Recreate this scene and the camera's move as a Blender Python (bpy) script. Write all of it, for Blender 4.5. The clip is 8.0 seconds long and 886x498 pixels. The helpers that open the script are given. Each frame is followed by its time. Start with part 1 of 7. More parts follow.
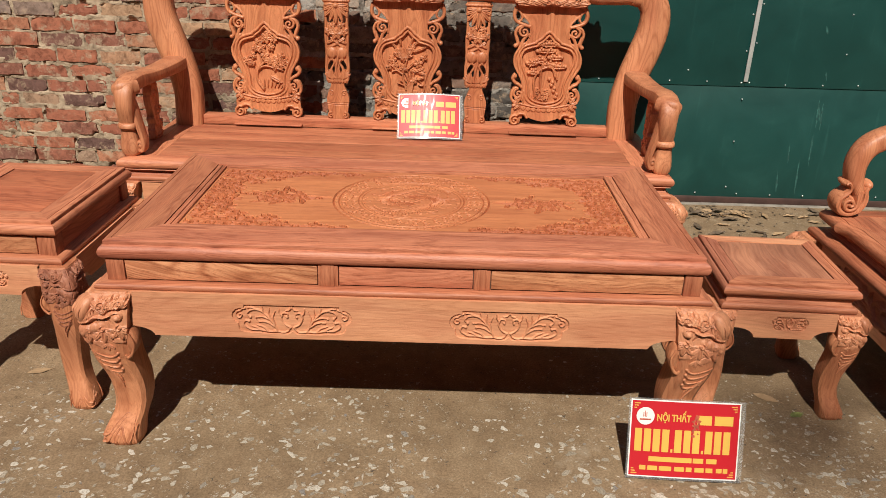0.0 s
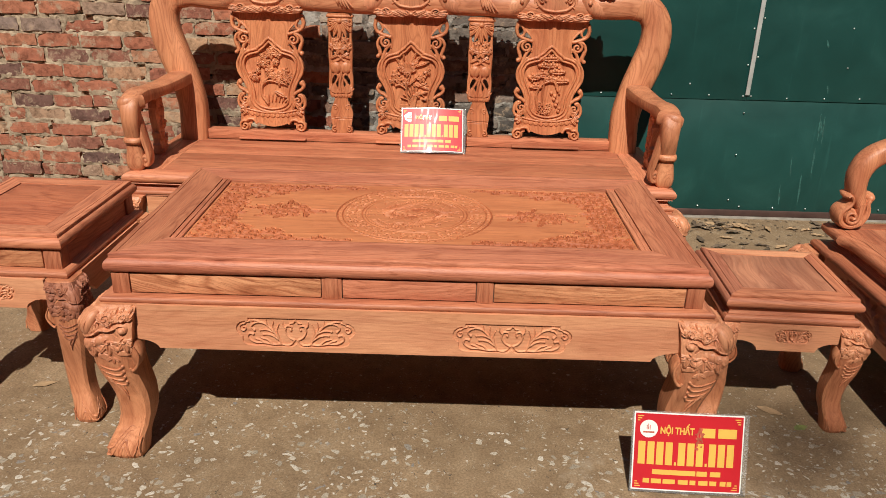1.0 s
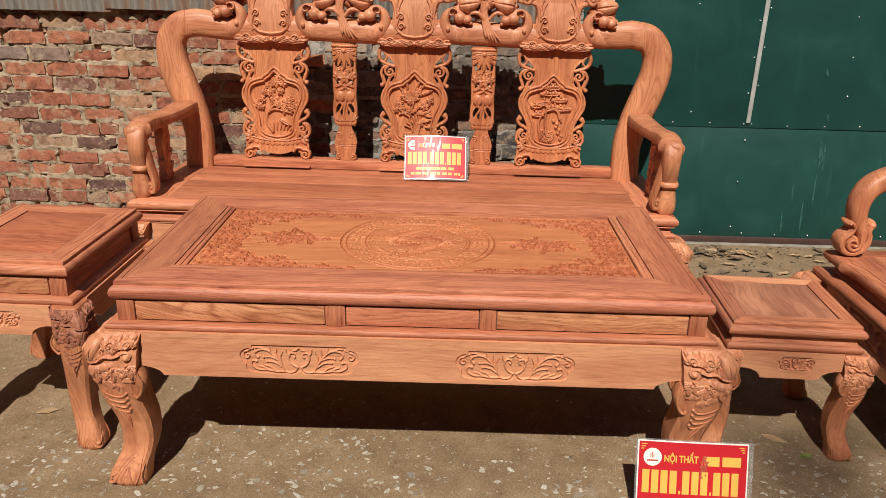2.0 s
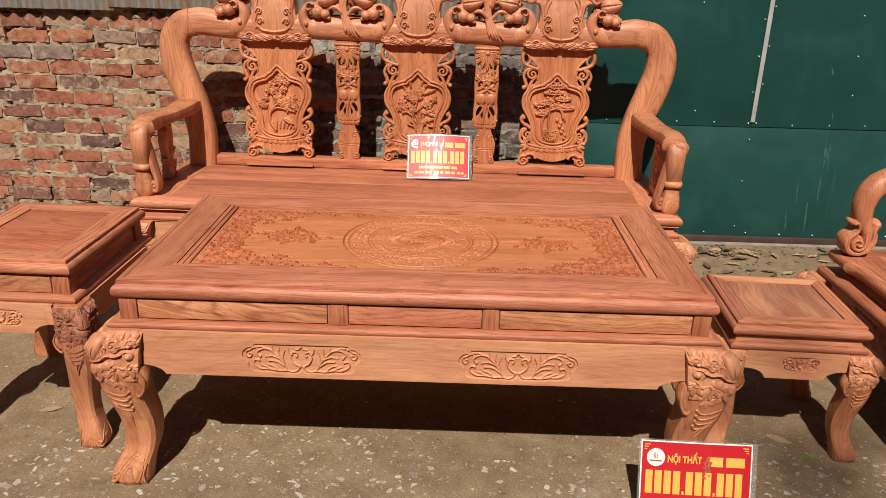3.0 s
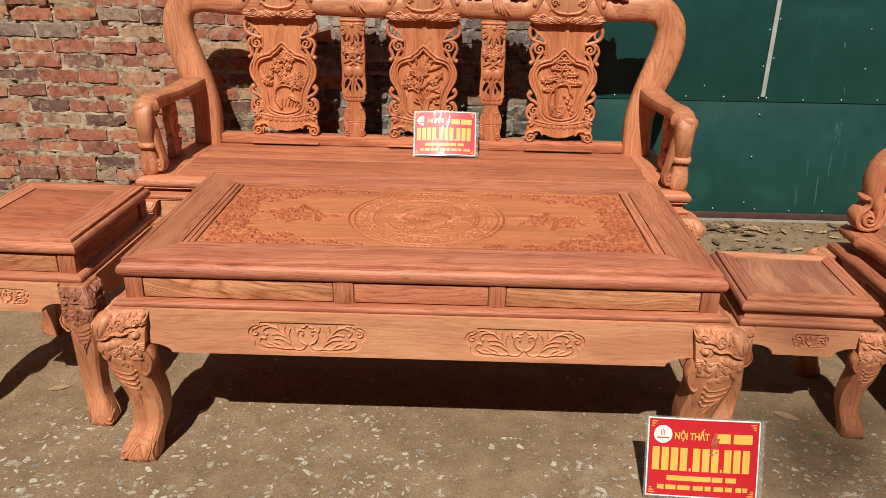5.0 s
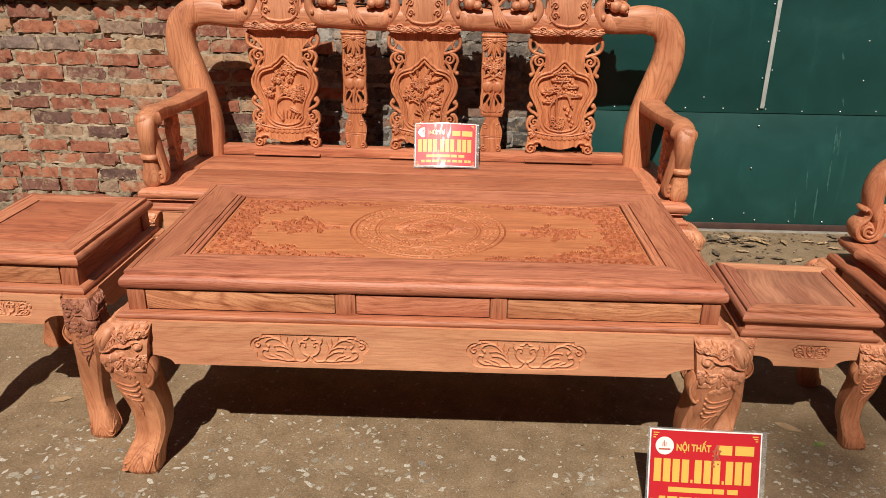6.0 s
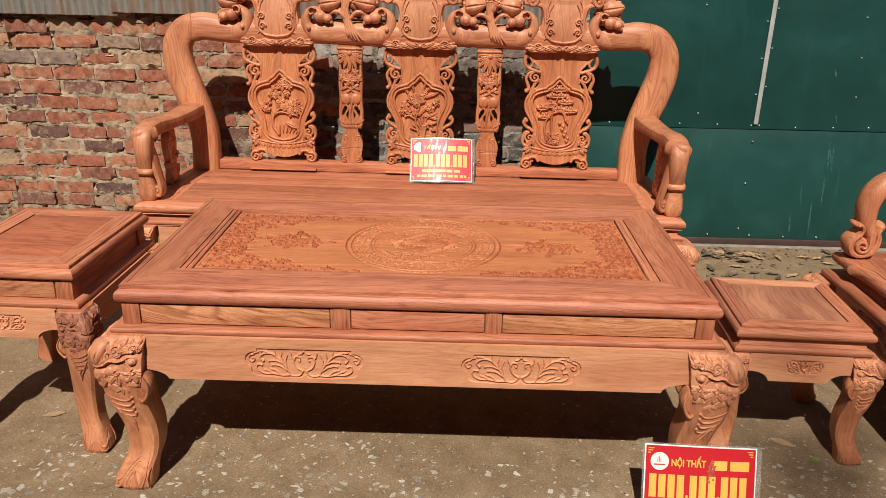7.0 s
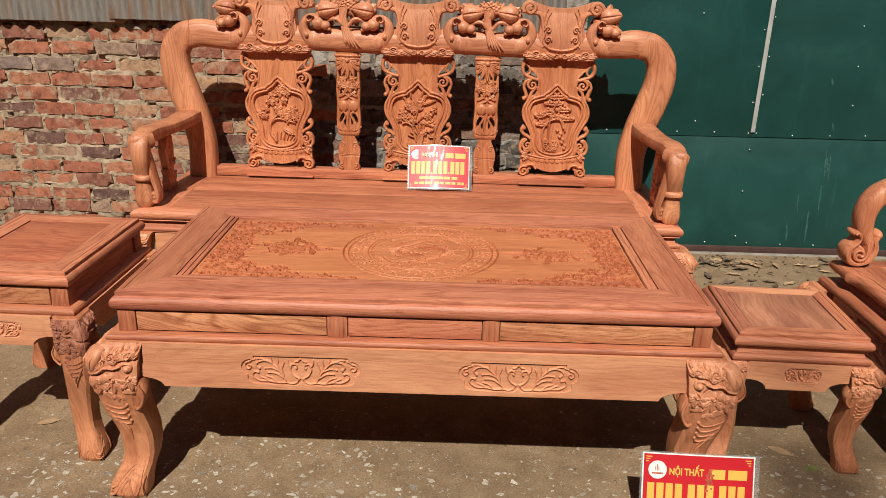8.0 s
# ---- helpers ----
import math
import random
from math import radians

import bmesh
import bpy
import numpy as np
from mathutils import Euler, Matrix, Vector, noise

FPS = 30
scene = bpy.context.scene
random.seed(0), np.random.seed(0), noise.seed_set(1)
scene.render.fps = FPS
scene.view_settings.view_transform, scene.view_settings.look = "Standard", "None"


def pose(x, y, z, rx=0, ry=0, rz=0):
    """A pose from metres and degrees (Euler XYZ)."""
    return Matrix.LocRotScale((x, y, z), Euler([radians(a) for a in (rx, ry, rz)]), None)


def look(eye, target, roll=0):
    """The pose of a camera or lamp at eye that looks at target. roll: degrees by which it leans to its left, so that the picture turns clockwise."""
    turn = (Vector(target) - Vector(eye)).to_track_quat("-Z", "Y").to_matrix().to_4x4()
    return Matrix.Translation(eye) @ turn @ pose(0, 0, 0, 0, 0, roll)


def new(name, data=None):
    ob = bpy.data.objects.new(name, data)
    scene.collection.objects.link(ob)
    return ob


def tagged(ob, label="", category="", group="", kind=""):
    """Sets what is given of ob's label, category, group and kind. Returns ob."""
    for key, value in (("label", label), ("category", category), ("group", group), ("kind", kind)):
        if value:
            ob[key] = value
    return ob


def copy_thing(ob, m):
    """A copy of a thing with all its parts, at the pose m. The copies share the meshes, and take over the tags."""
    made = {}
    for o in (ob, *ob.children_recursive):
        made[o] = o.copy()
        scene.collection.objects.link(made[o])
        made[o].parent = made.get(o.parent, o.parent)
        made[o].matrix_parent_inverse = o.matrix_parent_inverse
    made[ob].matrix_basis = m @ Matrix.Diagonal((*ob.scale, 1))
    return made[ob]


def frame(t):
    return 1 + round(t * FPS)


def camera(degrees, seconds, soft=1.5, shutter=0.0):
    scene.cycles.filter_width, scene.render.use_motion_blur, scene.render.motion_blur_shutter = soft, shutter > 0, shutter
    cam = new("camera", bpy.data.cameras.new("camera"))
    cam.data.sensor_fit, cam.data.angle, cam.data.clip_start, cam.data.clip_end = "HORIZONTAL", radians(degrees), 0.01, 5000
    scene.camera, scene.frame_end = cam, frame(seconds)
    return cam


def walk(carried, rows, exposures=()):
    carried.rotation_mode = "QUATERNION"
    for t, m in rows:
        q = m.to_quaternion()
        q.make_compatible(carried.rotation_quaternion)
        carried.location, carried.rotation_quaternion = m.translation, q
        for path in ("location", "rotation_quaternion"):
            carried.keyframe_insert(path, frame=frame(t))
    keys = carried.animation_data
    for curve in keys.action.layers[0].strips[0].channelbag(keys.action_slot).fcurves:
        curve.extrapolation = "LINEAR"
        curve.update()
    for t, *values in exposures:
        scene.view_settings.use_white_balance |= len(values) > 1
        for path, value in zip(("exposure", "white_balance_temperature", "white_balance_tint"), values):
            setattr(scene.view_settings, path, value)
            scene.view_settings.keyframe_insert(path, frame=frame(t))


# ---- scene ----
cam = camera(60.1, 8.0, 0.5)
PATH = [
    (0, (0.089, -1.769, 1.387), (0.097, 0.061, 0.581), 1.8),
    (0.5, (0.087, -1.771, 1.389), (0.092, 0.064, 0.594), 1.7),
    (1, (0.09, -1.779, 1.39), (0.088, 0.065, 0.616), 1.6),
    (1.5, (0.092, -1.783, 1.395), (0.084, 0.074, 0.653), 1.5),
    (2, (0.09, -1.789, 1.399), (0.078, 0.08, 0.687), 1.5),
    (3.5, (0.094, -1.772, 1.393), (0.067, 0.094, 0.672), 1.4),
    (4, (0.102, -1.761, 1.387), (0.068, 0.092, 0.636), 1.2),
    (4.5, (0.1, -1.765, 1.387), (0.062, 0.08, 0.617), 1.1),
    (6, (0.092, -1.777, 1.397), (0.052, 0.079, 0.654), 1.0),
    (6.5, (0.096, -1.777, 1.398), (0.06, 0.087, 0.675), 1.1),
    (7, (0.095, -1.781, 1.4), (0.064, 0.089, 0.692), 1.2),
    (7.5, (0.093, -1.779, 1.398), (0.066, 0.095, 0.702), 1.3),
    (8, (0.094, -1.776, 1.399), (0.07, 0.101, 0.708), 1.4),
]
walk(cam, [(t, look(eye, target, roll)) for t, eye, target, roll in PATH])

# ---- light ----
SUN = Vector((0.10, 0.83, -1.0)).normalized()
world = bpy.data.worlds.new("world")
scene.world = world
world.use_nodes = True
wn = world.node_tree.nodes
sky = wn.new("ShaderNodeTexSky")
sky.sky_type = "NISHITA"
sky.sun_disc = False
sky.air_density, sky.dust_density = 0.75, 0.4
sky.sun_elevation = math.asin(-SUN.z)
sky.sun_rotation = math.atan2(-SUN.x, -SUN.y)
world.node_tree.links.new(sky.outputs[0], wn["Background"].inputs[0])
wn["Background"].inputs[1].default_value = 0.05
sun_data = bpy.data.lights.new("sun", "SUN")
sun_data.energy, sun_data.angle, sun_data.color = 5.0, radians(0.6), (1.0, 0.93, 0.82)
sun = new("sun", sun_data)
sun.rotation_euler = SUN.to_track_quat("-Z", "Y").to_euler()
scene.view_settings.exposure = 0.11


# ---- materials ----
def material(name):
    m = bpy.data.materials.new(name)
    m.use_nodes = True
    return m, m.node_tree.nodes, m.node_tree.links, m.node_tree.nodes["Principled BSDF"]


def ramp(nodes, stops):
    r = nodes.new("ShaderNodeValToRGB")
    e = r.color_ramp.elements
    e[0].position, e[0].color = stops[0][0], (*stops[0][1], 1)
    e[1].position, e[1].color = stops[-1][0], (*stops[-1][1], 1)
    for p, c in stops[1:-1]:
        k = e.new(p)
        k.color = (*c, 1)
    return r


def mix(nodes, links, kind, fac, a, b):
    """A colour mix node; fac, a and b are sockets, numbers or colours."""
    n = nodes.new("ShaderNodeMix")
    n.data_type, n.blend_type = "RGBA", kind
    for sock, v in ((n.inputs[0], fac), (n.inputs[6], a), (n.inputs[7], b)):
        if isinstance(v, bpy.types.NodeSocket):
            links.new(v, sock)
        elif isinstance(v, (int, float)):
            sock.default_value = v
        else:
            sock.default_value = (*v, 1)
    return n.outputs[2]


def noise_tex(nodes, links, vec, scale, detail=4.0, rough=0.55, distortion=0.0):
    n = nodes.new("ShaderNodeTexNoise")
    n.inputs["Scale"].default_value, n.inputs["Detail"].default_value = scale, detail
    n.inputs["Roughness"].default_value, n.inputs["Distortion"].default_value = rough, distortion
    links.new(vec, n.inputs["Vector"])
    return n.outputs[0]


def coords(nodes, links, stretch=(1, 1, 1), shift=True, sway=0.0, slant=0.0):
    """Object coordinates, stretched, and shifted by the object's own random number. sway bends straight grain, in metres."""
    tc = nodes.new("ShaderNodeTexCoord")
    mp = nodes.new("ShaderNodeMapping")
    mp.inputs["Scale"].default_value = stretch
    src = tc.outputs["Object"]
    if shift:
        info = nodes.new("ShaderNodeObjectInfo")
        mul = nodes.new("ShaderNodeMath")
        mul.operation = "MULTIPLY"
        mul.inputs[1].default_value = 37.0
        links.new(info.outputs["Random"], mul.inputs[0])
        add = nodes.new("ShaderNodeVectorMath")
        add.operation = "ADD"
        links.new(src, add.inputs[0])
        links.new(mul.outputs[0], add.inputs[1])
        src = add.outputs[0]
    if sway:
        nz = nodes.new("ShaderNodeTexNoise")
        nz.inputs["Scale"].default_value, nz.inputs["Detail"].default_value = 3.2, 2.0
        links.new(src, nz.inputs["Vector"])
        ma = nodes.new("ShaderNodeVectorMath")
        ma.operation = "MULTIPLY_ADD"
        links.new(nz.outputs[1], ma.inputs[0])
        ma.inputs[1].default_value = (sway, sway, sway)
        links.new(src, ma.inputs[2])
        src = ma.outputs[0]
    if slant:
        turn = nodes.new("ShaderNodeVectorRotate")
        turn.rotation_type = "Y_AXIS"
        turn.inputs["Angle"].default_value = radians(slant)
        links.new(src, turn.inputs["Vector"])
        src = turn.outputs[0]
    links.new(src, mp.inputs["Vector"])
    return mp.outputs[0]


def bump(nodes, links, b, height, strength, distance):
    n = nodes.new("ShaderNodeBump")
    n.inputs["Strength"].default_value, n.inputs["Distance"].default_value = strength, distance
    links.new(height, n.inputs["Height"])
    links.new(n.outputs[0], b.inputs["Normal"])
    return n


def wood(name, light, dark, axis, stain=0.7, rough=0.50, spread=0.28, figure=0.7, streak=0.62, sway=0.035, rings_seen=0.5, slant=0.0):
    """Raw sawn and sanded timber, with the grain along one axis."""
    m, n, l, b = material(name)

    def along(across, lengthwise):
        st = [across] * 3
        st[axis] = lengthwise
        return coords(n, l, st, True, sway, slant)

    broad = noise_tex(n, l, along(11.0, 0.8), 1.5, 5, 0.6, 0.5)
    rings = noise_tex(n, l, along(62.0, 2.1), 1.6, 8, 0.74, 0.35)
    fine = noise_tex(n, l, along(260.0, 8.0), 1.5, 4, 0.75, 0.2)
    patch = noise_tex(n, l, along(5.0, 1.3), 1.5, 4, 0.6)
    mid = [0.45 * x + 0.55 * y for x, y in zip(dark, light)]
    r = ramp(n, [(0.30, dark), (0.43, mid), (0.52, light), (0.62, [1.10 * x for x in light]), (0.74, mid)])
    l.new(broad, r.inputs[0])
    lines = ramp(n, [(0.29, (0.30, 0.18, 0.15)), (0.38, (0.60, 0.46, 0.41)), (0.45, (0.94, 0.90, 0.88)), (0.57, (1.14, 1.17, 1.18)), (0.63, (1.0, 0.98, 0.95)), (0.74, (0.82, 0.74, 0.70))])
    l.new(rings, lines.inputs[0])
    c = mix(n, l, "MIX", figure, light, r.outputs[0])
    c = mix(n, l, "MULTIPLY", streak, c, lines.outputs[0])
    pores = ramp(n, [(0.36, (0.52, 0.39, 0.34)), (0.45, (0.93, 0.90, 0.88)), (0.52, (1.03, 1.03, 1.03)), (0.66, (1.14, 1.14, 1.12))])
    l.new(fine, pores.inputs[0])
    c = mix(n, l, "MULTIPLY", 0.8 * streak, c, pores.outputs[0])
    # growth rings cut lengthwise: long loops and flames, wide and narrow by turns
    field = noise_tex(n, l, along(6.5, 0.62), 1.5, 1.2, 0.45, 0.25)
    turn = n.new("ShaderNodeMath")
    turn.operation, turn.inputs[1].default_value = "MULTIPLY", 150.0
    l.new(field, turn.inputs[0])
    wave = n.new("ShaderNodeMath")
    wave.operation = "SINE"
    l.new(turn.outputs[0], wave.inputs[0])
    loops = ramp(n, [(0.0, (0.66, 0.53, 0.47)), (0.16, (0.86, 0.79, 0.75)), (0.45, (1.0, 1.0, 1.0)), (1.0, (1.07, 1.08, 1.08))])
    span = n.new("ShaderNodeMapRange")
    span.inputs["From Min"].default_value = -1.0
    l.new(wave.outputs[0], span.inputs["Value"])
    l.new(span.outputs[0], loops.inputs[0])
    c = mix(n, l, "MULTIPLY", rings_seen, c, loops.outputs[0])
    tone = ramp(n, [(0.34, (0.80, 0.66, 0.66)), (0.50, (1.0, 1.0, 1.0)), (0.66, (1.10, 1.13, 1.10))])
    l.new(patch, tone.inputs[0])
    c = mix(n, l, "MULTIPLY", stain, c, tone.outputs[0])
    haze = noise_tex(n, l, along(7.0, 3.0), 1.5, 6, 0.72, 0.3)
    dust = ramp(n, [(0.52, (0, 0, 0)), (0.72, (0.16, 0.16, 0.16))])
    l.new(haze, dust.inputs[0])
    c = mix(n, l, "MIX", dust.outputs[0], c, [min(1.0, 1.12 * light[0]), 1.30 * light[1], 1.45 * light[2]])
    info = n.new("ShaderNodeObjectInfo")
    each = ramp(n, [(0.0, (1 - spread, 1 - 1.15 * spread, 1 - 1.25 * spread)), (1.0, (1 + 0.4 * spread, 1 + 0.4 * spread, 1 + 0.4 * spread))])
    l.new(info.outputs["Random"], each.inputs[0])
    c = mix(n, l, "MULTIPLY", 1.0, c, each.outputs[0])
    l.new(c, b.inputs["Base Color"])
    rr = n.new("ShaderNodeMapRange")
    rr.inputs["To Min"].default_value, rr.inputs["To Max"].default_value = rough - 0.12, rough + 0.16
    l.new(fine, rr.inputs["Value"])
    l.new(rr.outputs[0], b.inputs["Roughness"])
    b.inputs["Specular IOR Level"].default_value = 0.45
    both = n.new("ShaderNodeMath")
    both.operation = "ADD"
    l.new(fine, both.inputs[0])
    l.new(rings, both.inputs[1])
    bump(n, l, b, both.outputs[0], 0.6, 0.0012)
    return m


RED_L, RED_D = (0.533, 0.204, 0.108), (0.335, 0.103, 0.055)
TAN_L, TAN_D = (0.665, 0.309, 0.168), (0.520, 0.205, 0.104)
WX, WY, WZ = [wood("rosewood_" + a, RED_L, RED_D, i) for i, a in enumerate("xyz")]
TX = wood("pale_rosewood", TAN_L, TAN_D, 0, spread=0.10, streak=0.34, rings_seen=0.2)
CARVED = wood("carved_rosewood", (0.620, 0.274, 0.149), (0.470, 0.178, 0.092), 2, 0.6, 0.40, 0.14, 0.8, 0.38, 0.10, rings_seen=0.3)
PANEL = wood("carved_back_rosewood", (0.555, 0.218, 0.102), (0.400, 0.135, 0.060), 2, 0.6, 0.38, 0.12, 0.8, 0.4, 0.10, rings_seen=0.5)
SANDED = wood("sanded_pale_rosewood", (0.559, 0.235, 0.120), (0.387, 0.133, 0.062), 2, 0.6, 0.42, 0.14, 0.85, 0.42, 0.11, rings_seen=0.4)
CARVED_TOP = wood("carved_table_panel", (0.545, 0.196, 0.083), (0.430, 0.133, 0.053), 0, 0.5, 0.5, 0.0, 0.7, 0.5, rings_seen=0.22)
# redder than the face, and darker to stand in for shade in the cuts
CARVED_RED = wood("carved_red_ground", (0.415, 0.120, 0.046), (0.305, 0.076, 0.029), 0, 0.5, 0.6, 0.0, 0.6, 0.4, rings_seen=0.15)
FIGURED = wood("figured_heartwood", (0.460, 0.198, 0.116), (0.270, 0.104, 0.062), 1, 0.8, 0.42, 0.0, 1.0, 0.4, 0.10, rings_seen=0.35)
SMOOTH_RED = wood("planed_red_heartwood", (0.456, 0.145, 0.071), (0.310, 0.087, 0.044), 0, 0.8, 0.45, 0.0, 1.0, 0.45, 0.12)
DRAWER = wood("brown_streaked_rosewood", (0.516, 0.229, 0.116), (0.344, 0.133, 0.062), 0, 0.6, 0.5, 0.2, 0.8, 0.9, 0.06)
FLAMED = wood("flame_grained_rosewood", (0.516, 0.229, 0.116), (0.344, 0.133, 0.062), 0, 0.6, 0.5, 0.2, 0.8, 0.9, 0.06, rings_seen=0.85, slant=-13.0)
RUDDY = wood("ruddy_streaked_rosewood", (0.545, 0.201, 0.113), (0.385, 0.124, 0.072), 0, 0.7, 0.46, 0.10, 0.8, 0.7, 0.05, rings_seen=0.4)
PLUM = wood("dull_heartwood", (0.404, 0.153, 0.090), (0.232, 0.076, 0.049), 1, 0.6, 0.6, 0.12)
DUSKY = wood("dark_sapwood", (0.345, 0.134, 0.076), (0.170, 0.058, 0.040), 2, 0.7, 0.6, 0.1)
POST = wood("flame_figured_post", (0.575, 0.241, 0.119), (0.400, 0.145, 0.070), 2, 0.6, 0.46, 0.10, 0.8, 0.35, 0.06, rings_seen=0.55)
# underside coloured dark to deepen the shade on the floor below
SHADE_UNDER = wood("shade_deepening_underside", (0.150, 0.075, 0.047), (0.080, 0.041, 0.028), 0, 0.7, 0.8, 0.1)
RAIL = wood("turned_pale_rail", (0.590, 0.253, 0.132), (0.440, 0.164, 0.083), 0, 0.6, 0.44, 0.08, 0.8, 0.35, 0.06, rings_seen=0.55)


def simple(name, colour, rough, metal=0.0, vary=0.25, scale=30.0):
    m, n, l, b = material(name)
    f = noise_tex(n, l, coords(n, l), scale, 4)
    r = ramp(n, [(0.3, [x * (1 - vary) for x in colour]), (0.7, [min(1, x * (1 + vary)) for x in colour])])
    l.new(f, r.inputs[0])
    l.new(r.outputs[0], b.inputs["Base Color"])
    b.inputs["Roughness"].default_value, b.inputs["Metallic"].default_value = rough, metal
    return m


def concrete():
    m, n, l, b = material("worn_concrete")
    v = coords(n, l, (1, 1, 1), False)
    big = noise_tex(n, l, v, 1.3, 5, 0.6)
    mid = noise_tex(n, l, v, 9.0, 6, 0.65, 0.4)
    grit = noise_tex(n, l, v, 160.0, 3, 0.7)
    base = ramp(n, [(0.28, (0.192, 0.131, 0.079)), (0.48, (0.252, 0.176, 0.107)), (0.70, (0.318, 0.231, 0.146))])
    l.new(mid, base.inputs[0])
    tone = ramp(n, [(0.33, (0.86, 0.85, 0.83)), (0.64, (1.08, 1.07, 1.05))])
    l.new(big, tone.inputs[0])
    c = mix(n, l, "MULTIPLY", 1.0, base.outputs[0], tone.outputs[0])
    g = ramp(n, [(0.36, (0.62, 0.6, 0.58)), (0.62, (1.12, 1.12, 1.12))])
    l.new(grit, g.inputs[0])
    c = mix(n, l, "MULTIPLY", 0.8, c, g.outputs[0])
    # pale and dark aggregate worn flush with the surface
    for scale, size, colour in ((70.0, 0.17, (0.40, 0.36, 0.30)), (120.0, 0.20, (0.40, 0.35, 0.27)), (60.0, 0.13, (0.06, 0.052, 0.045)), (95.0, 0.16, (0.10, 0.055, 0.035))):
        vo = n.new("ShaderNodeTexVoronoi")
        vo.inputs["Scale"].default_value = scale
        warp = n.new("ShaderNodeVectorMath")
        warp.operation = "MULTIPLY_ADD"
        nz = n.new("ShaderNodeTexNoise")
        nz.inputs["Scale"].default_value = scale * 1.4
        l.new(v, nz.inputs["Vector"])
        l.new(nz.outputs[1], warp.inputs[0])
        warp.inputs[1].default_value = (0.05, 0.05, 0.0)
        l.new(v, warp.inputs[2])
        l.new(warp.outputs[0], vo.inputs["Vector"])
        few = n.new("ShaderNodeSeparateColor")
        l.new(vo.outputs["Color"], few.inputs[0])
        pick = n.new("ShaderNodeMath")
        pick.operation, pick.inputs[1].default_value = "LESS_THAN", 0.13
        l.new(few.outputs[0], pick.inputs[0])
        near = n.new("ShaderNodeMapRange")
        near.inputs["From Min"].default_value, near.inputs["From Max"].default_value = size * 1.6, size
        l.new(vo.outputs["Distance"], near.inputs["Value"])
        both = n.new("ShaderNodeMath")
        both.operation = "MULTIPLY"
        l.new(pick.outputs[0], both.inputs[0])
        l.new(near.outputs[0], both.inputs[1])
        c = mix(n, l, "MIX", both.outputs[0], c, colour)
    scrape = noise_tex(n, l, v, 3.1, 8, 0.72, 0.6)
    sc = ramp(n, [(0.60, (0, 0, 0)), (0.68, (0.45, 0.45, 0.45))])
    l.new(scrape, sc.inputs[0])
    c = mix(n, l, "MIX", sc.outputs[0], c, (0.38, 0.31, 0.225))
    l.new(c, b.inputs["Base Color"])
    b.inputs["Roughness"].default_value = 0.78
    b.inputs["Specular IOR Level"].default_value = 0.3
    bump(n, l, b, mid, 0.35, 0.004)
    return m


def brick_mat(name, stops):
    m, n, l, b = material(name)
    v = coords(n, l)
    info = n.new("ShaderNodeObjectInfo")
    each = ramp(n, stops)
    l.new(info.outputs["Random"], each.inputs[0])
    spots = noise_tex(n, l, v, 22.0, 6, 0.7, 0.5)
    sr = ramp(n, [(0.33, (0.42, 0.38, 0.36)), (0.52, (1, 1, 1)), (0.7, (1.2, 1.15, 1.1))])
    l.new(spots, sr.inputs[0])
    c = mix(n, l, "MULTIPLY", 0.9, each.outputs[0], sr.outputs[0])
    smear = noise_tex(n, l, v, 15.0, 7, 0.75, 0.2)
    mr = ramp(n, [(0.53, (0, 0, 0)), (0.62, (0.8, 0.8, 0.8))])
    l.new(smear, mr.inputs[0])
    c = mix(n, l, "MIX", mr.outputs[0], c, (0.40, 0.29, 0.20))
    # lime flecks and soot pits
    fleck = noise_tex(n, l, v, 75.0, 5, 0.75, 0.3)
    fr = ramp(n, [(0.32, (0.45, 0.42, 0.40)), (0.42, (1, 1, 1)), (0.60, (1, 1, 1)), (0.70, (1.55, 1.75, 1.9))])
    l.new(fleck, fr.inputs[0])
    c = mix(n, l, "MULTIPLY", 0.8, c, fr.outputs[0])
    l.new(c, b.inputs["Base Color"])
    b.inputs["Roughness"].default_value = 0.9
    b.inputs["Specular IOR Level"].default_value = 0.15
    grit = noise_tex(n, l, v, 120.0, 3, 0.7)
    both = n.new("ShaderNodeMath")
    both.operation = "MULTIPLY_ADD"
    l.new(grit, both.inputs[0])
    both.inputs[1].default_value = 0.35
    l.new(spots, both.inputs[2])
    bump(n, l, b, both.outputs[0], 0.8, 0.008)
    return m


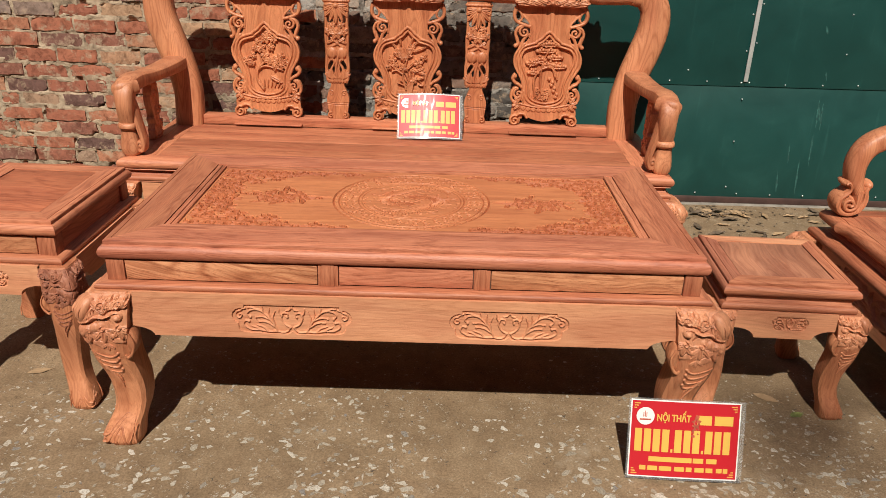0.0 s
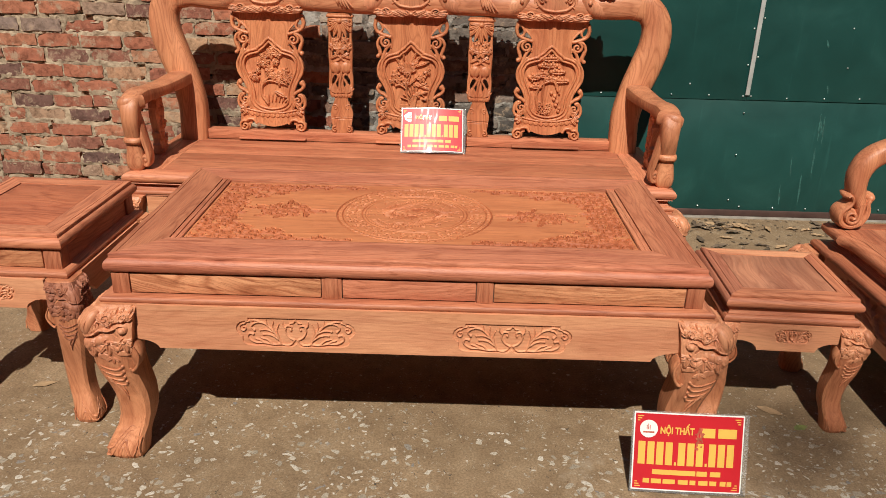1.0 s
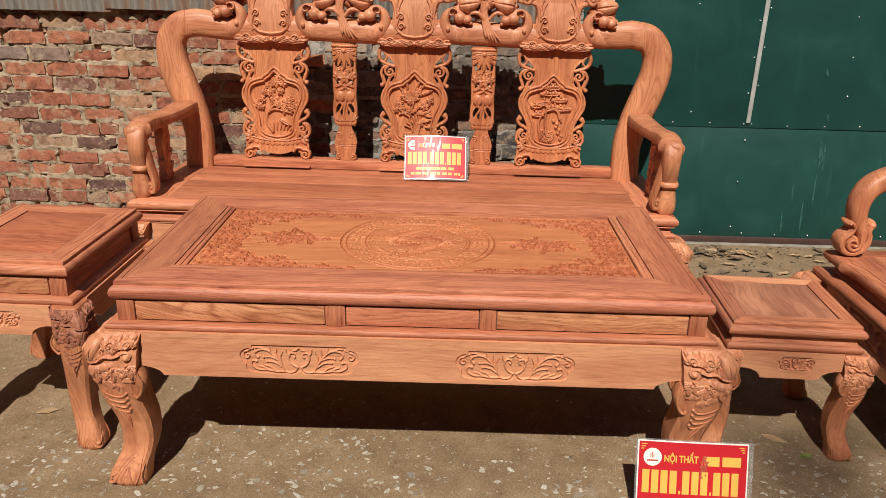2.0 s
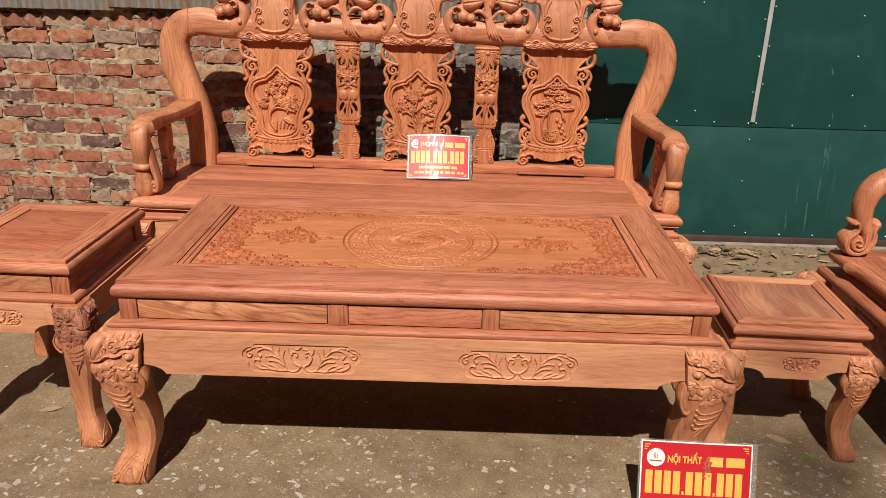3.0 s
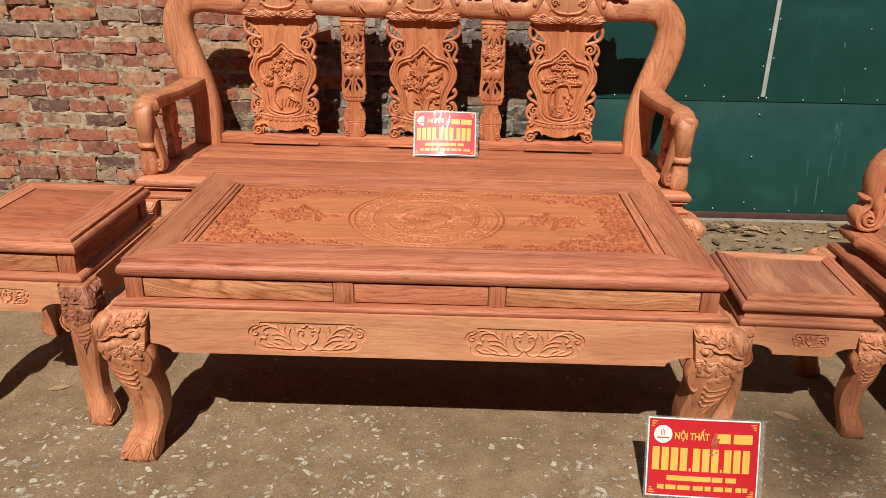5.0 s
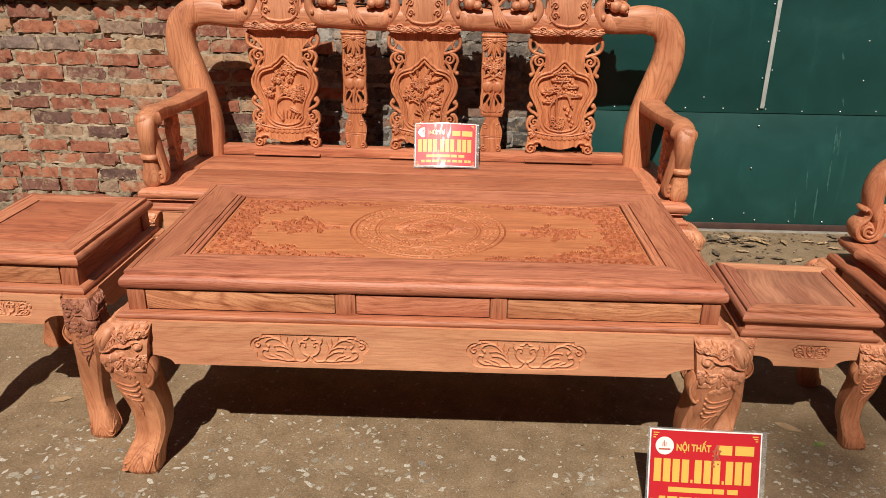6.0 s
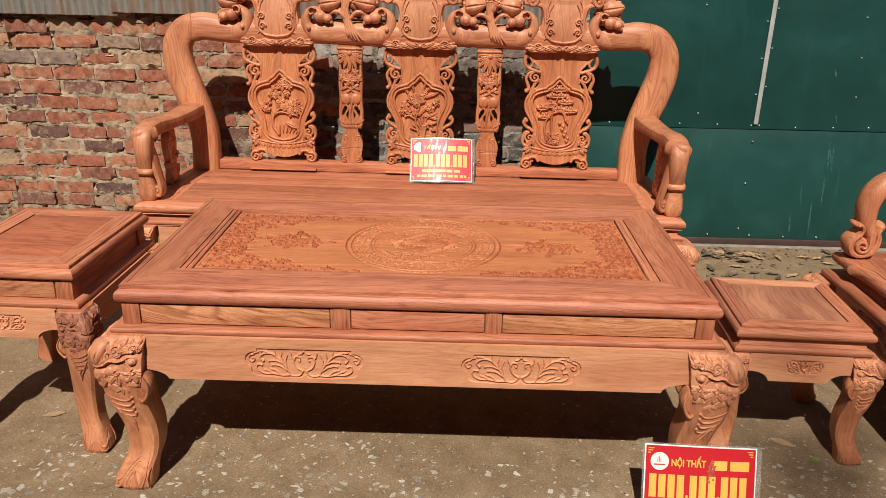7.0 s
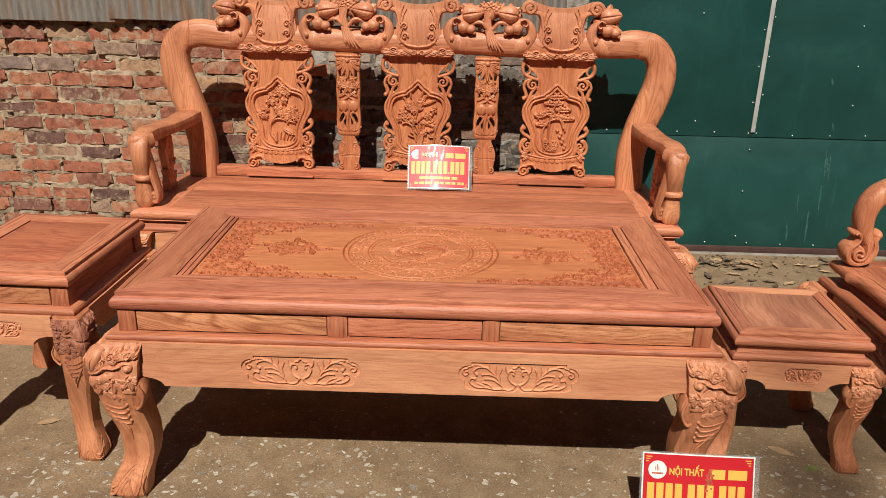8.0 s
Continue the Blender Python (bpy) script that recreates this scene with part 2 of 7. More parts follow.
def mortar_mat():
    m, n, l, b = material("rough_lime_mortar")
    v = coords(n, l, (1, 1, 1), False)
    f = noise_tex(n, l, v, 14.0, 7, 0.7, 0.3)
    r = ramp(n, [(0.32, (0.175, 0.138, 0.102)), (0.43, (0.345, 0.276, 0.205)), (0.60, (0.50, 0.408, 0.310))])
    l.new(f, r.inputs[0])
    big = noise_tex(n, l, v, 2.6, 4, 0.6)
    t = ramp(n, [(0.36, (0.66, 0.64, 0.61)), (0.6, (1.1, 1.05, 0.98))])
    l.new(big, t.inputs[0])
    c = mix(n, l, "MULTIPLY", 1.0, r.outputs[0], t.outputs[0])
    side = n.new("ShaderNodeSeparateXYZ")
    l.new(v, side.inputs[0])
    where = n.new("ShaderNodeMath")
    where.operation, where.inputs[1].default_value = "MULTIPLY_ADD", 0.6
    l.new(big, where.inputs[0])
    l.new(side.outputs[0], where.inputs[2])
    repair = n.new("ShaderNodeMapRange")
    repair.inputs["From Min"].default_value, repair.inputs["From Max"].default_value = -0.62, -0.42
    repair.inputs["To Max"].default_value = 0.8
    l.new(where.outputs[0], repair.inputs["Value"])
    grey = ramp(n, [(0.34, (0.10, 0.095, 0.088)), (0.60, (0.34, 0.325, 0.30))])
    l.new(f, grey.inputs[0])
    l.new(mix(n, l, "MIX", repair.outputs[0], c, grey.outputs[0]), b.inputs["Base Color"])
    b.inputs["Roughness"].default_value = 0.95
    b.inputs["Specular IOR Level"].default_value = 0.1
    bump(n, l, b, f, 1.0, 0.018)
    return m


def green_mat():
    m, n, l, b = material("green_painted_sheet")
    v = coords(n, l, (1, 1, 1))
    f = noise_tex(n, l, v, 3.0, 6, 0.65, 0.6)
    r = ramp(n, [(0.3, (0.003, 0.042, 0.037)), (0.55, (0.005, 0.056, 0.049)), (0.75, (0.012, 0.078, 0.068))])
    l.new(f, r.inputs[0])
    runs = noise_tex(n, l, coords(n, l, (22, 22, 1.6)), 1.0, 5, 0.7)
    rr = ramp(n, [(0.60, (0, 0, 0)), (0.78, (0.35, 0.35, 0.35))])
    l.new(runs, rr.inputs[0])
    c = mix(n, l, "MIX", rr.outputs[0], r.outputs[0], (0.03, 0.13, 0.115))
    l.new(c, b.inputs["Base Color"])
    rough = n.new("ShaderNodeMapRange")
    rough.inputs["To Min"].default_value, rough.inputs["To Max"].default_value = 0.42, 0.62
    b.inputs["Specular IOR Level"].default_value = 0.5
    l.new(f, rough.inputs["Value"])
    l.new(rough.outputs[0], b.inputs["Roughness"])
    wob = noise_tex(n, l, coords(n, l, (1, 1, 1)), 2.2, 2, 0.5)
    bump(n, l, b, wob, 0.35, 0.02)
    return m


def rusty_zinc():
    m, n, l, b = material("rusting_zinc_sheet")
    f = noise_tex(n, l, coords(n, l, (9, 9, 1.2)), 1.5, 6, 0.7, 0.5)
    r = ramp(n, [(0.32, (0.13, 0.115, 0.10)), (0.48, (0.30, 0.28, 0.25)), (0.60, (0.27, 0.165, 0.105)), (0.74, (0.38, 0.34, 0.29))])
    l.new(f, r.inputs[0])
    l.new(r.outputs[0], b.inputs["Base Color"])
    b.inputs["Roughness"].default_value, b.inputs["Metallic"].default_value = 0.55, 0.45
    return m


CONCRETE, MORTAR, GREEN, ZINC = concrete(), mortar_mat(), green_mat(), rusty_zinc()
BRICK = brick_mat("old_fired_brick", [(0.0, (0.135, 0.084, 0.074)), (0.14, (0.225, 0.105, 0.078)), (0.36, (0.330, 0.122, 0.078)), (0.66, (0.415, 0.163, 0.097)), (0.86, (0.425, 0.215, 0.129)), (0.94, (0.440, 0.278, 0.172)), (1.0, (0.260, 0.189, 0.159))])
# darker, greyer brick for the stretch behind the bench
GREY_BRICK = brick_mat("dark_grey_brick", [(0.0, (0.10, 0.088, 0.078)), (0.5, (0.17, 0.145, 0.124)), (0.8, (0.24, 0.150, 0.112)), (1.0, (0.24, 0.215, 0.188))])
WASHED = brick_mat("cement_washed_brick", [(0.0, (0.30, 0.28, 0.25)), (0.5, (0.38, 0.355, 0.32)), (0.8, (0.42, 0.37, 0.31)), (1.0, (0.33, 0.26, 0.21))])
SCREW = simple("zinc_screw_head", (0.72, 0.74, 0.74), 0.35, 0.7, 0.1)
STRIP = simple("grey_sealing_strip", (0.50, 0.52, 0.50), 0.5, 0.2, 0.15, 12)
DRIP = simple("pale_dried_run", (0.022, 0.09, 0.078), 0.7, 0, 0.5, 60)
BASERAIL = simple("brown_primed_steel", (0.062, 0.030, 0.024), 0.6, 0, 0.3, 14)
CEMENT = simple("pale_cement_edge", (0.25, 0.225, 0.19), 0.85, 0, 0.25, 18)
# dark colour of the added unseen walls, which keeps fill light low
SKY_BLOCK = simple("dark_sky_block", (0.085, 0.08, 0.07), 0.9, 0, 0.35, 3)
LEAF = simple("dry_leaf", (0.36, 0.24, 0.135), 0.7, 0, 0.35, 25)
FOLIAGE = simple("green_leaf", (0.05, 0.09, 0.03), 0.5, 0, 0.4, 6)
SCRAP = simple("fading_green_leaf", (0.20, 0.23, 0.07), 0.6, 0, 0.35, 40)
TWIG = simple("dry_leaf_dark", (0.12, 0.085, 0.055), 0.8, 0, 0.4, 25)


def stone_mat():
    """Worn aggregate: each chip has a tone of its own, cloudy within."""
    m, n, l, b = material("pale_stone_chip")
    geo = n.new("ShaderNodeNewGeometry")
    each = ramp(n, [(0.0, (0.21, 0.20, 0.195)), (0.12, (0.30, 0.26, 0.20)), (0.40, (0.38, 0.335, 0.265)), (0.72, (0.48, 0.435, 0.36)), (1.0, (0.58, 0.545, 0.48))])
    l.new(geo.outputs["Random Per Island"], each.inputs[0])
    f = noise_tex(n, l, coords(n, l, (1, 1, 1), False), 190.0, 4, 0.7)
    r = ramp(n, [(0.34, (0.50, 0.46, 0.42)), (0.5, (0.92, 0.90, 0.88)), (0.68, (1.15, 1.15, 1.15))])
    l.new(f, r.inputs[0])
    l.new(mix(n, l, "MULTIPLY", 1.0, each.outputs[0], r.outputs[0]), b.inputs["Base Color"])
    b.inputs["Roughness"].default_value = 0.8
    return m


STONE = stone_mat()


def printed(name, colour):
    """Print under a glossy film."""
    m = simple(name, colour, 0.45, 0, 0.06, 8)
    n, l = m.node_tree.nodes, m.node_tree.links
    b = n["Principled BSDF"]
    b.inputs["Coat Weight"].default_value, b.inputs["Coat Roughness"].default_value = 0.6, 0.06
    wob = noise_tex(n, l, coords(n, l, (14, 4, 4), False), 1.0, 2, 0.5)
    k = n.new("ShaderNodeBump")
    k.inputs["Strength"].default_value, k.inputs["Distance"].default_value = 0.5, 0.012
    l.new(wob, k.inputs["Height"])
    l.new(k.outputs[0], b.inputs["Coat Normal"])
    return m


PRINT_RED = printed("red_printed_paper", (0.50, 0.012, 0.021))
PRINT_YELLOW = printed("yellow_print", (0.70, 0.43, 0.085))
PRINT_WHITE = printed("white_print", (0.80, 0.78, 0.75))
PRINT_PINK = simple("rubbed_print", (0.42, 0.085, 0.045), 0.6, 0, 0.35, 90)


def film_mat():
    m, n, l, b = material("laminating_film")
    b.inputs["Base Color"].default_value = (0.9, 0.9, 0.9, 1)
    b.inputs["Roughness"].default_value = 0.22
    b.inputs["Transmission Weight"].default_value = 0.88
    b.inputs["IOR"].default_value = 1.3
    b.inputs["Specular IOR Level"].default_value = 0.6
    wob = noise_tex(n, l, coords(n, l, (9, 3, 3)), 1.0, 2, 0.5)
    bump(n, l, b, wob, 0.4, 0.01)
    return m


FILM = film_mat()


# ---- mesh helpers ----
def part(name, bm, mat, parent=None, label="", smooth=True, m=None):
    """Links a bmesh as one mesh object, under a thing or a part where one is given."""
    me = bpy.data.meshes.new(name)
    bmesh.ops.recalc_face_normals(bm, faces=bm.faces)
    bm.to_mesh(me)
    bm.free()
    return put(name, me, mat, parent, label, smooth, m)


def put(name, me, mat, parent=None, label="", smooth=True, m=None):
    if mat and not me.materials:
        me.materials.append(mat)
    if smooth:
        me.shade_smooth()
        me.set_sharp_from_angle(angle=radians(38))
    ob = new(name, me)
    if parent:
        ob.parent = parent
    if m is not None:
        ob.matrix_basis = m
    return tagged(ob, label)


def thing(name, m, label, category, group="", kind=""):
    e = new(name)
    e.empty_display_size = 0.05
    e.matrix_basis = m
    return tagged(e, label, category, group, kind)


def box(x0, x1, y0, y1, z0, z1, bev=0.0, seg=2, bm=None):
    bm = bm or bmesh.new()
    g = bmesh.ops.create_cube(bm, size=1)
    for v in g["verts"]:
        v.co = Vector((x0 + (v.co.x + 0.5) * (x1 - x0), y0 + (v.co.y + 0.5) * (y1 - y0), z0 + (v.co.z + 0.5) * (z1 - z0)))
    if bev:
        ed = list({e for v in g["verts"] for e in v.link_edges})
        bmesh.ops.bevel(bm, geom=ed, offset=bev, segments=seg, affect="EDGES", profile=0.5)
    return bm


def loft(rings, closed=True, caps=True, bm=None):
    """Skins rings of points, all of one length."""
    bm = bm or bmesh.new()
    rows = [[bm.verts.new(p) for p in r] for r in rings]
    n = len(rows[0])
    for a, b in zip(rows, rows[1:]):
        for i in range(n if closed else n - 1):
            j = (i + 1) % n
            bm.faces.new((a[i], a[j], b[j], b[i]))
    if caps and closed:
        bm.faces.new(rows[0][::-1])
        bm.faces.new(rows[-1])
    return bm


def rect_side(x0, x1, y0, y1, profile, side, bm=None):
    """One mitred side (0 front, 1 right, 2 back, 3 left) of a moulded rectangle. profile: (outward from the rectangle, z), a closed outline."""
    c = [(x0, y0, -1, -1), (x1, y0, 1, -1), (x1, y1, 1, 1), (x0, y1, -1, 1)]
    ends = [c[side], c[(side + 1) % 4]]
    return loft([[(x + sx * o, y + sy * o, z) for o, z in profile] for x, y, sx, sy in ends], True, True, bm)


def arc(cx, cz, r, a0, a1, n, rz=None):
    return [(cx + r * math.cos(radians(a0 + (a1 - a0) * i / (n - 1))), cz + (rz or r) * math.sin(radians(a0 + (a1 - a0) * i / (n - 1)))) for i in range(n)]


def spline(points, n):
    """A smooth line through points (Catmull-Rom), of any dimension."""
    p = np.array(points, float)
    p = np.vstack([2 * p[0] - p[1], p, 2 * p[-1] - p[-2]])
    out = []
    segs = len(p) - 3
    for i in range(n):
        u = i / (n - 1) * segs
        k = min(int(u), segs - 1)
        t = u - k
        a, b, c, d = p[k], p[k + 1], p[k + 2], p[k + 3]
        out.append(0.5 * (2 * b + (c - a) * t + (2 * a - 5 * b + 4 * c - d) * t * t + (3 * b - a - 3 * c + d) * t ** 3))
    return np.array(out)


def sweep(points, sizes, up=(0, 1, 0), n=40, sides=16, square=2.0, bm=None):
    """A bar along a smooth line. sizes: for each point its half width across (normal to up) and half width along up. square: 2 an ellipse, 4 a rounded square."""
    data = spline([(*p, *s) for p, s in zip(points, sizes)], n)
    rings = []
    up = Vector(up)
    for i in range(n):
        a, b = Vector(data[max(i - 1, 0)][:3]), Vector(data[min(i + 1, n - 1)][:3])
        t = (b - a).normalized()
        side = t.cross(up).normalized()
        v = side.cross(t).normalized()
        c = Vector(data[i][:3])
        w, h = max(data[i][3], 1e-4), max(data[i][4], 1e-4)
        ring = []
        for k in range(sides):
            th = 2 * math.pi * k / sides
            cs, sn = math.cos(th), math.sin(th)
            q = (abs(cs) ** square + abs(sn) ** square) ** (-1 / square)
            ring.append(c + side * (w * cs * q) + v * (h * sn * q))
        rings.append(ring)
    return loft(rings, True, True, bm)


def ball(c, r, bm=None, seg=14, rings=9, m=None):
    bm = bm or bmesh.new()
    g = bmesh.ops.create_uvsphere(bm, u_segments=seg, v_segments=rings, radius=1)
    for v in g["verts"]:
        p = Vector((v.co.x * r[0], v.co.y * r[1], v.co.z * r[2]))
        if m:
            p = m @ p
        v.co = p + Vector(c)
    return bm


class Relief:
    """A carved board: a height map on a grid in its own plane (u across, v up), made of strokes and leaves, then meshed with its thickness. Cells with no height are cut away where pierced."""

    def __init__(self, u0, u1, v0, v1, step, floor=None):
        self.u, self.v = np.arange(u0, u1 + step / 2, step), np.arange(v0, v1 + step / 2, step)
        self.U, self.V = np.meshgrid(self.u, self.v)
        self.h = np.full(self.U.shape, -1.0 if floor is None else floor)

    def area(self, inside, height):
        self.h = np.where(inside, np.maximum(self.h, height), self.h)

    def level(self, inside, height):
        self.h = np.where(inside, height, self.h)

    def line(self, pts, r0, r1=None, height=0.004, base=0.0, add=False, n=None):
        """A rounded stroke along a smooth line, tapering from r0 to r1; a negative height cuts a groove."""
        r1 = r0 if r1 is None else r1
        length = sum(math.dist(a, b) for a, b in zip(pts, pts[1:]))
        st = self.u[1] - self.u[0]
        n = n or max(6, int(length / (0.9 * st)))
        p = spline(pts, n)
        for i, (x, y) in enumerate(p):
            r = r0 + (r1 - r0) * i / (n - 1)
            self.dot(x, y, r, height, base)

    def dot(self, x, y, r, height, base=0.0):
        i0, i1 = np.searchsorted(self.u, (x - r, x + r))
        j0, j1 = np.searchsorted(self.v, (y - r, y + r))
        if i1 <= i0 or j1 <= j0:
            return
        d = ((self.U[j0:j1, i0:i1] - x) ** 2 + (self.V[j0:j1, i0:i1] - y) ** 2) / (r * r)
        val = base + height * np.sqrt(np.clip(1 - d, 0, 1))
        old = self.h[j0:j1, i0:i1]
        self.h[j0:j1, i0:i1] = np.where(d < 1, np.maximum(old, val) if height > 0 else np.minimum(old, val), old)

    def leaf(self, x, y, a, length, width, height, base=0.0, vein=True):
        """A pointed leaf or petal from (x, y) in the direction a (degrees)."""
        ca, sa = math.cos(radians(a)), math.sin(radians(a))
        R = max(length, width)
        i0, i1 = np.searchsorted(self.u, (x - R, x + R))
        j0, j1 = np.searchsorted(self.v, (y - R, y + R))
        if i1 <= i0 or j1 <= j0:
            return
        du, dv = self.U[j0:j1, i0:i1] - x, self.V[j0:j1, i0:i1] - y
        s, t = (du * ca + dv * sa) / length, (-du * sa + dv * ca) / (width / 2)
        edge = np.sqrt(np.clip(np.sin(np.pi * np.clip(s, 0, 1)), 0, 1))
        d = np.abs(t) / np.maximum(edge, 1e-3)
        ok = (s > 0) & (s < 1) & (d < 1)
        val = base + height * np.sqrt(np.clip(1 - d * d, 0, 1)) * (1 - (0.35 * np.exp(-(t * 6) ** 2) if vein else 0))
        old = self.h[j0:j1, i0:i1]
        self.h[j0:j1, i0:i1] = np.where(ok, np.maximum(old, val), old)

    def flower(self, x, y, r, height, petals=5, turn=0.0, base=0.0):
        for k in range(petals):
            self.leaf(x, y, turn + 360 * k / petals, r, r * 4.2 / petals, height, base)
        self.dot(x, y, r * 0.27, height * 1.25, base)

    def scroll(self, x, y, r, turns, a0, hand, w, height, base=0.0, tail=None):
        """A curl that winds in from radius r, with an optional tail line that leads to it."""
        pts = []
        k = max(8, int(turns * 14))
        for i in range(k):
            f = i / (k - 1)
            rad = r * (1 - 0.82 * f)
            a = radians(a0) + hand * 2 * math.pi * turns * f
            pts.append((x + rad * math.cos(a), y + rad * math.sin(a)))
        if tail:
            pts = list(tail) + pts
        self.line(pts, w, w * 0.55, height, base, n=max(24, int(sum(math.dist(a, b) for a, b in zip(pts, pts[1:])) / (0.8 * (self.u[1] - self.u[0])))))
        self.dot(pts[-1][0], pts[-1][1], w * 0.9, height * 1.15, base)

    def mesh(self, name, depth, bend=None, second=None, back=True):
        """depth: thickness behind height 0. bend(u, v, w) gives the place of a point of the board; by default x = u, z = v and w comes forward. second: where the front takes the second material."""
        bend = bend or (lambda u, v, w: np.stack([u, -w, v], -1))
        on = self.h > -0.5
        cell = on[:-1, :-1] & on[1:, :-1] & on[:-1, 1:] & on[1:, 1:]
        ny, nx = self.h.shape
        idx = np.arange(ny * nx).reshape(ny, nx)
        quad = np.stack([idx[:-1, :-1], idx[:-1, 1:], idx[1:, 1:], idx[1:, :-1]], -1)[cell]
        pad = np.pad(cell, 1)
        sides = []
        N = ny * nx
        for (dj, di), (a, b) in (((-1, 0), (0, 1)), ((0, 1), (1, 2)), ((1, 0), (2, 3)), ((0, -1), (3, 0))):
            other = pad[1 + dj:1 + dj + ny - 1, 1 + di:1 + di + nx - 1]
            q = np.stack([idx[:-1, :-1], idx[:-1, 1:], idx[1:, 1:], idx[1:, :-1]], -1)[cell & ~other]
            sides.append(np.stack([q[:, b], q[:, a], q[:, a] + N, q[:, b] + N], -1))
        faces = np.concatenate([quad, *sides] + ([quad[:, ::-1] + N] if back else []))
        # sawn outlines run smooth, not in the grid's steps
        U, V = self.U.ravel().copy(), self.V.ravel().copy()
        rim = np.concatenate(sides)[:, :2]
        count = np.bincount(rim.ravel(), minlength=N)
        for _ in range(4):
            for axis in (U, V):
                near = np.zeros(N)
                np.add.at(near, rim[:, 0], axis[rim[:, 1]])
                np.add.at(near, rim[:, 1], axis[rim[:, 0]])
                axis[:] = np.where(count == 2, 0.5 * axis + 0.25 * near, axis)
        U, V = U.reshape(self.U.shape), V.reshape(self.V.shape)
        front = bend(U, V, np.where(on, self.h, 0.0)).reshape(-1, 3)
        rear = bend(U, V, np.full(self.h.shape, -depth)).reshape(-1, 3)
        co = np.concatenate([front, rear])
        used = np.unique(faces)
        new_of = np.full(2 * N, -1)
        new_of[used] = np.arange(len(used))
        me = bpy.data.meshes.new(name)
        me.from_pydata(co[used].tolist(), [], new_of[faces].tolist())
        if second is not None:
            slot = np.zeros(len(faces), dtype=np.int32)
            slot[:len(quad)] = (second[:-1, :-1] & second[1:, 1:])[cell]
            me.polygons.foreach_set("material_index", slot)
        me.update()
        return me


# ---- ground and walls ----
def ground():
    n, big = 60, 1500.0
    xs = sorted([-big, -200, -40, -10] + [-4 + 8 * i / n for i in range(n + 1)] + [10, 40, 200, big])
    ys = sorted([-big, -200, -40, -10] + [-3 + 6 * i / n for i in range(n + 1)] + [10, 40, 200, big])
    bm = bmesh.new()
    rows = [[bm.verts.new((x, y, 0.003 * (noise.noise((x * 1.7, y * 1.7, 3.0)) - 0.3) if abs(x) < 5 and abs(y) < 4 else -0.002)) for x in xs] for y in ys]
    for a, b in zip(rows, rows[1:]):
        for i in range(len(xs) - 1):
            bm.faces.new((a[i], a[i + 1], b[i + 1], b[i]))
    ob = part("ground", bm, CONCRETE)
    tagged(ob, "worn grey-brown concrete yard with pale stone chips", "ground", kind="structure")


ground()

WALL_Y, GREEN_Y, GREEN_X = 2.13, 2.10, 0.72


def grain(X, Z, scale, seed):
    """Smooth lattice noise from -1 to 1 over arrays of places."""
    table = np.random.RandomState(seed).uniform(-1, 1, (64, 64))
    x, z = X * scale + 500.0, Z * scale + 500.0
    i, j = np.floor(x).astype(int), np.floor(z).astype(int)
    u, v = x - i, z - j
    u, v = u * u * (3 - 2 * u), v * v * (3 - 2 * v)
    at = lambda a, b: table[(i + a) % 64, (j + b) % 64]
    return (at(0, 0) * (1 - u) + at(1, 0) * u) * (1 - v) + (at(0, 1) * (1 - u) + at(1, 1) * u) * v


def brick_courses():
    """Where each brick of the wall lies: x, z, length, height, whether short, whether in the cement-patched stretch, and its course."""
    rnd = random.Random(77)
    out = []
    for c in range(16):
        z = 0.597 + 0.0754 * (c - 7)
        x = -3.02 + (0.11 if c % 2 else 0.0) + rnd.uniform(-0.03, 0.03)
        wave = rnd.uniform(0, 6)
        while x < 0.9:
            short = rnd.random() < 0.12
            L = (0.095 if short else 0.200) * rnd.uniform(0.95, 1.03)
            out.append((x + L / 2, z + 0.004 * math.sin(x * 2 + wave) + rnd.uniform(-0.004, 0.004), L, 0.0590 * rnd.uniform(0.92, 1.05), short, x > -0.72 + rnd.uniform(-0.15, 0.15), c))
            x += L + rnd.uniform(0.010, 0.024)
    return out


COURSES = brick_courses()


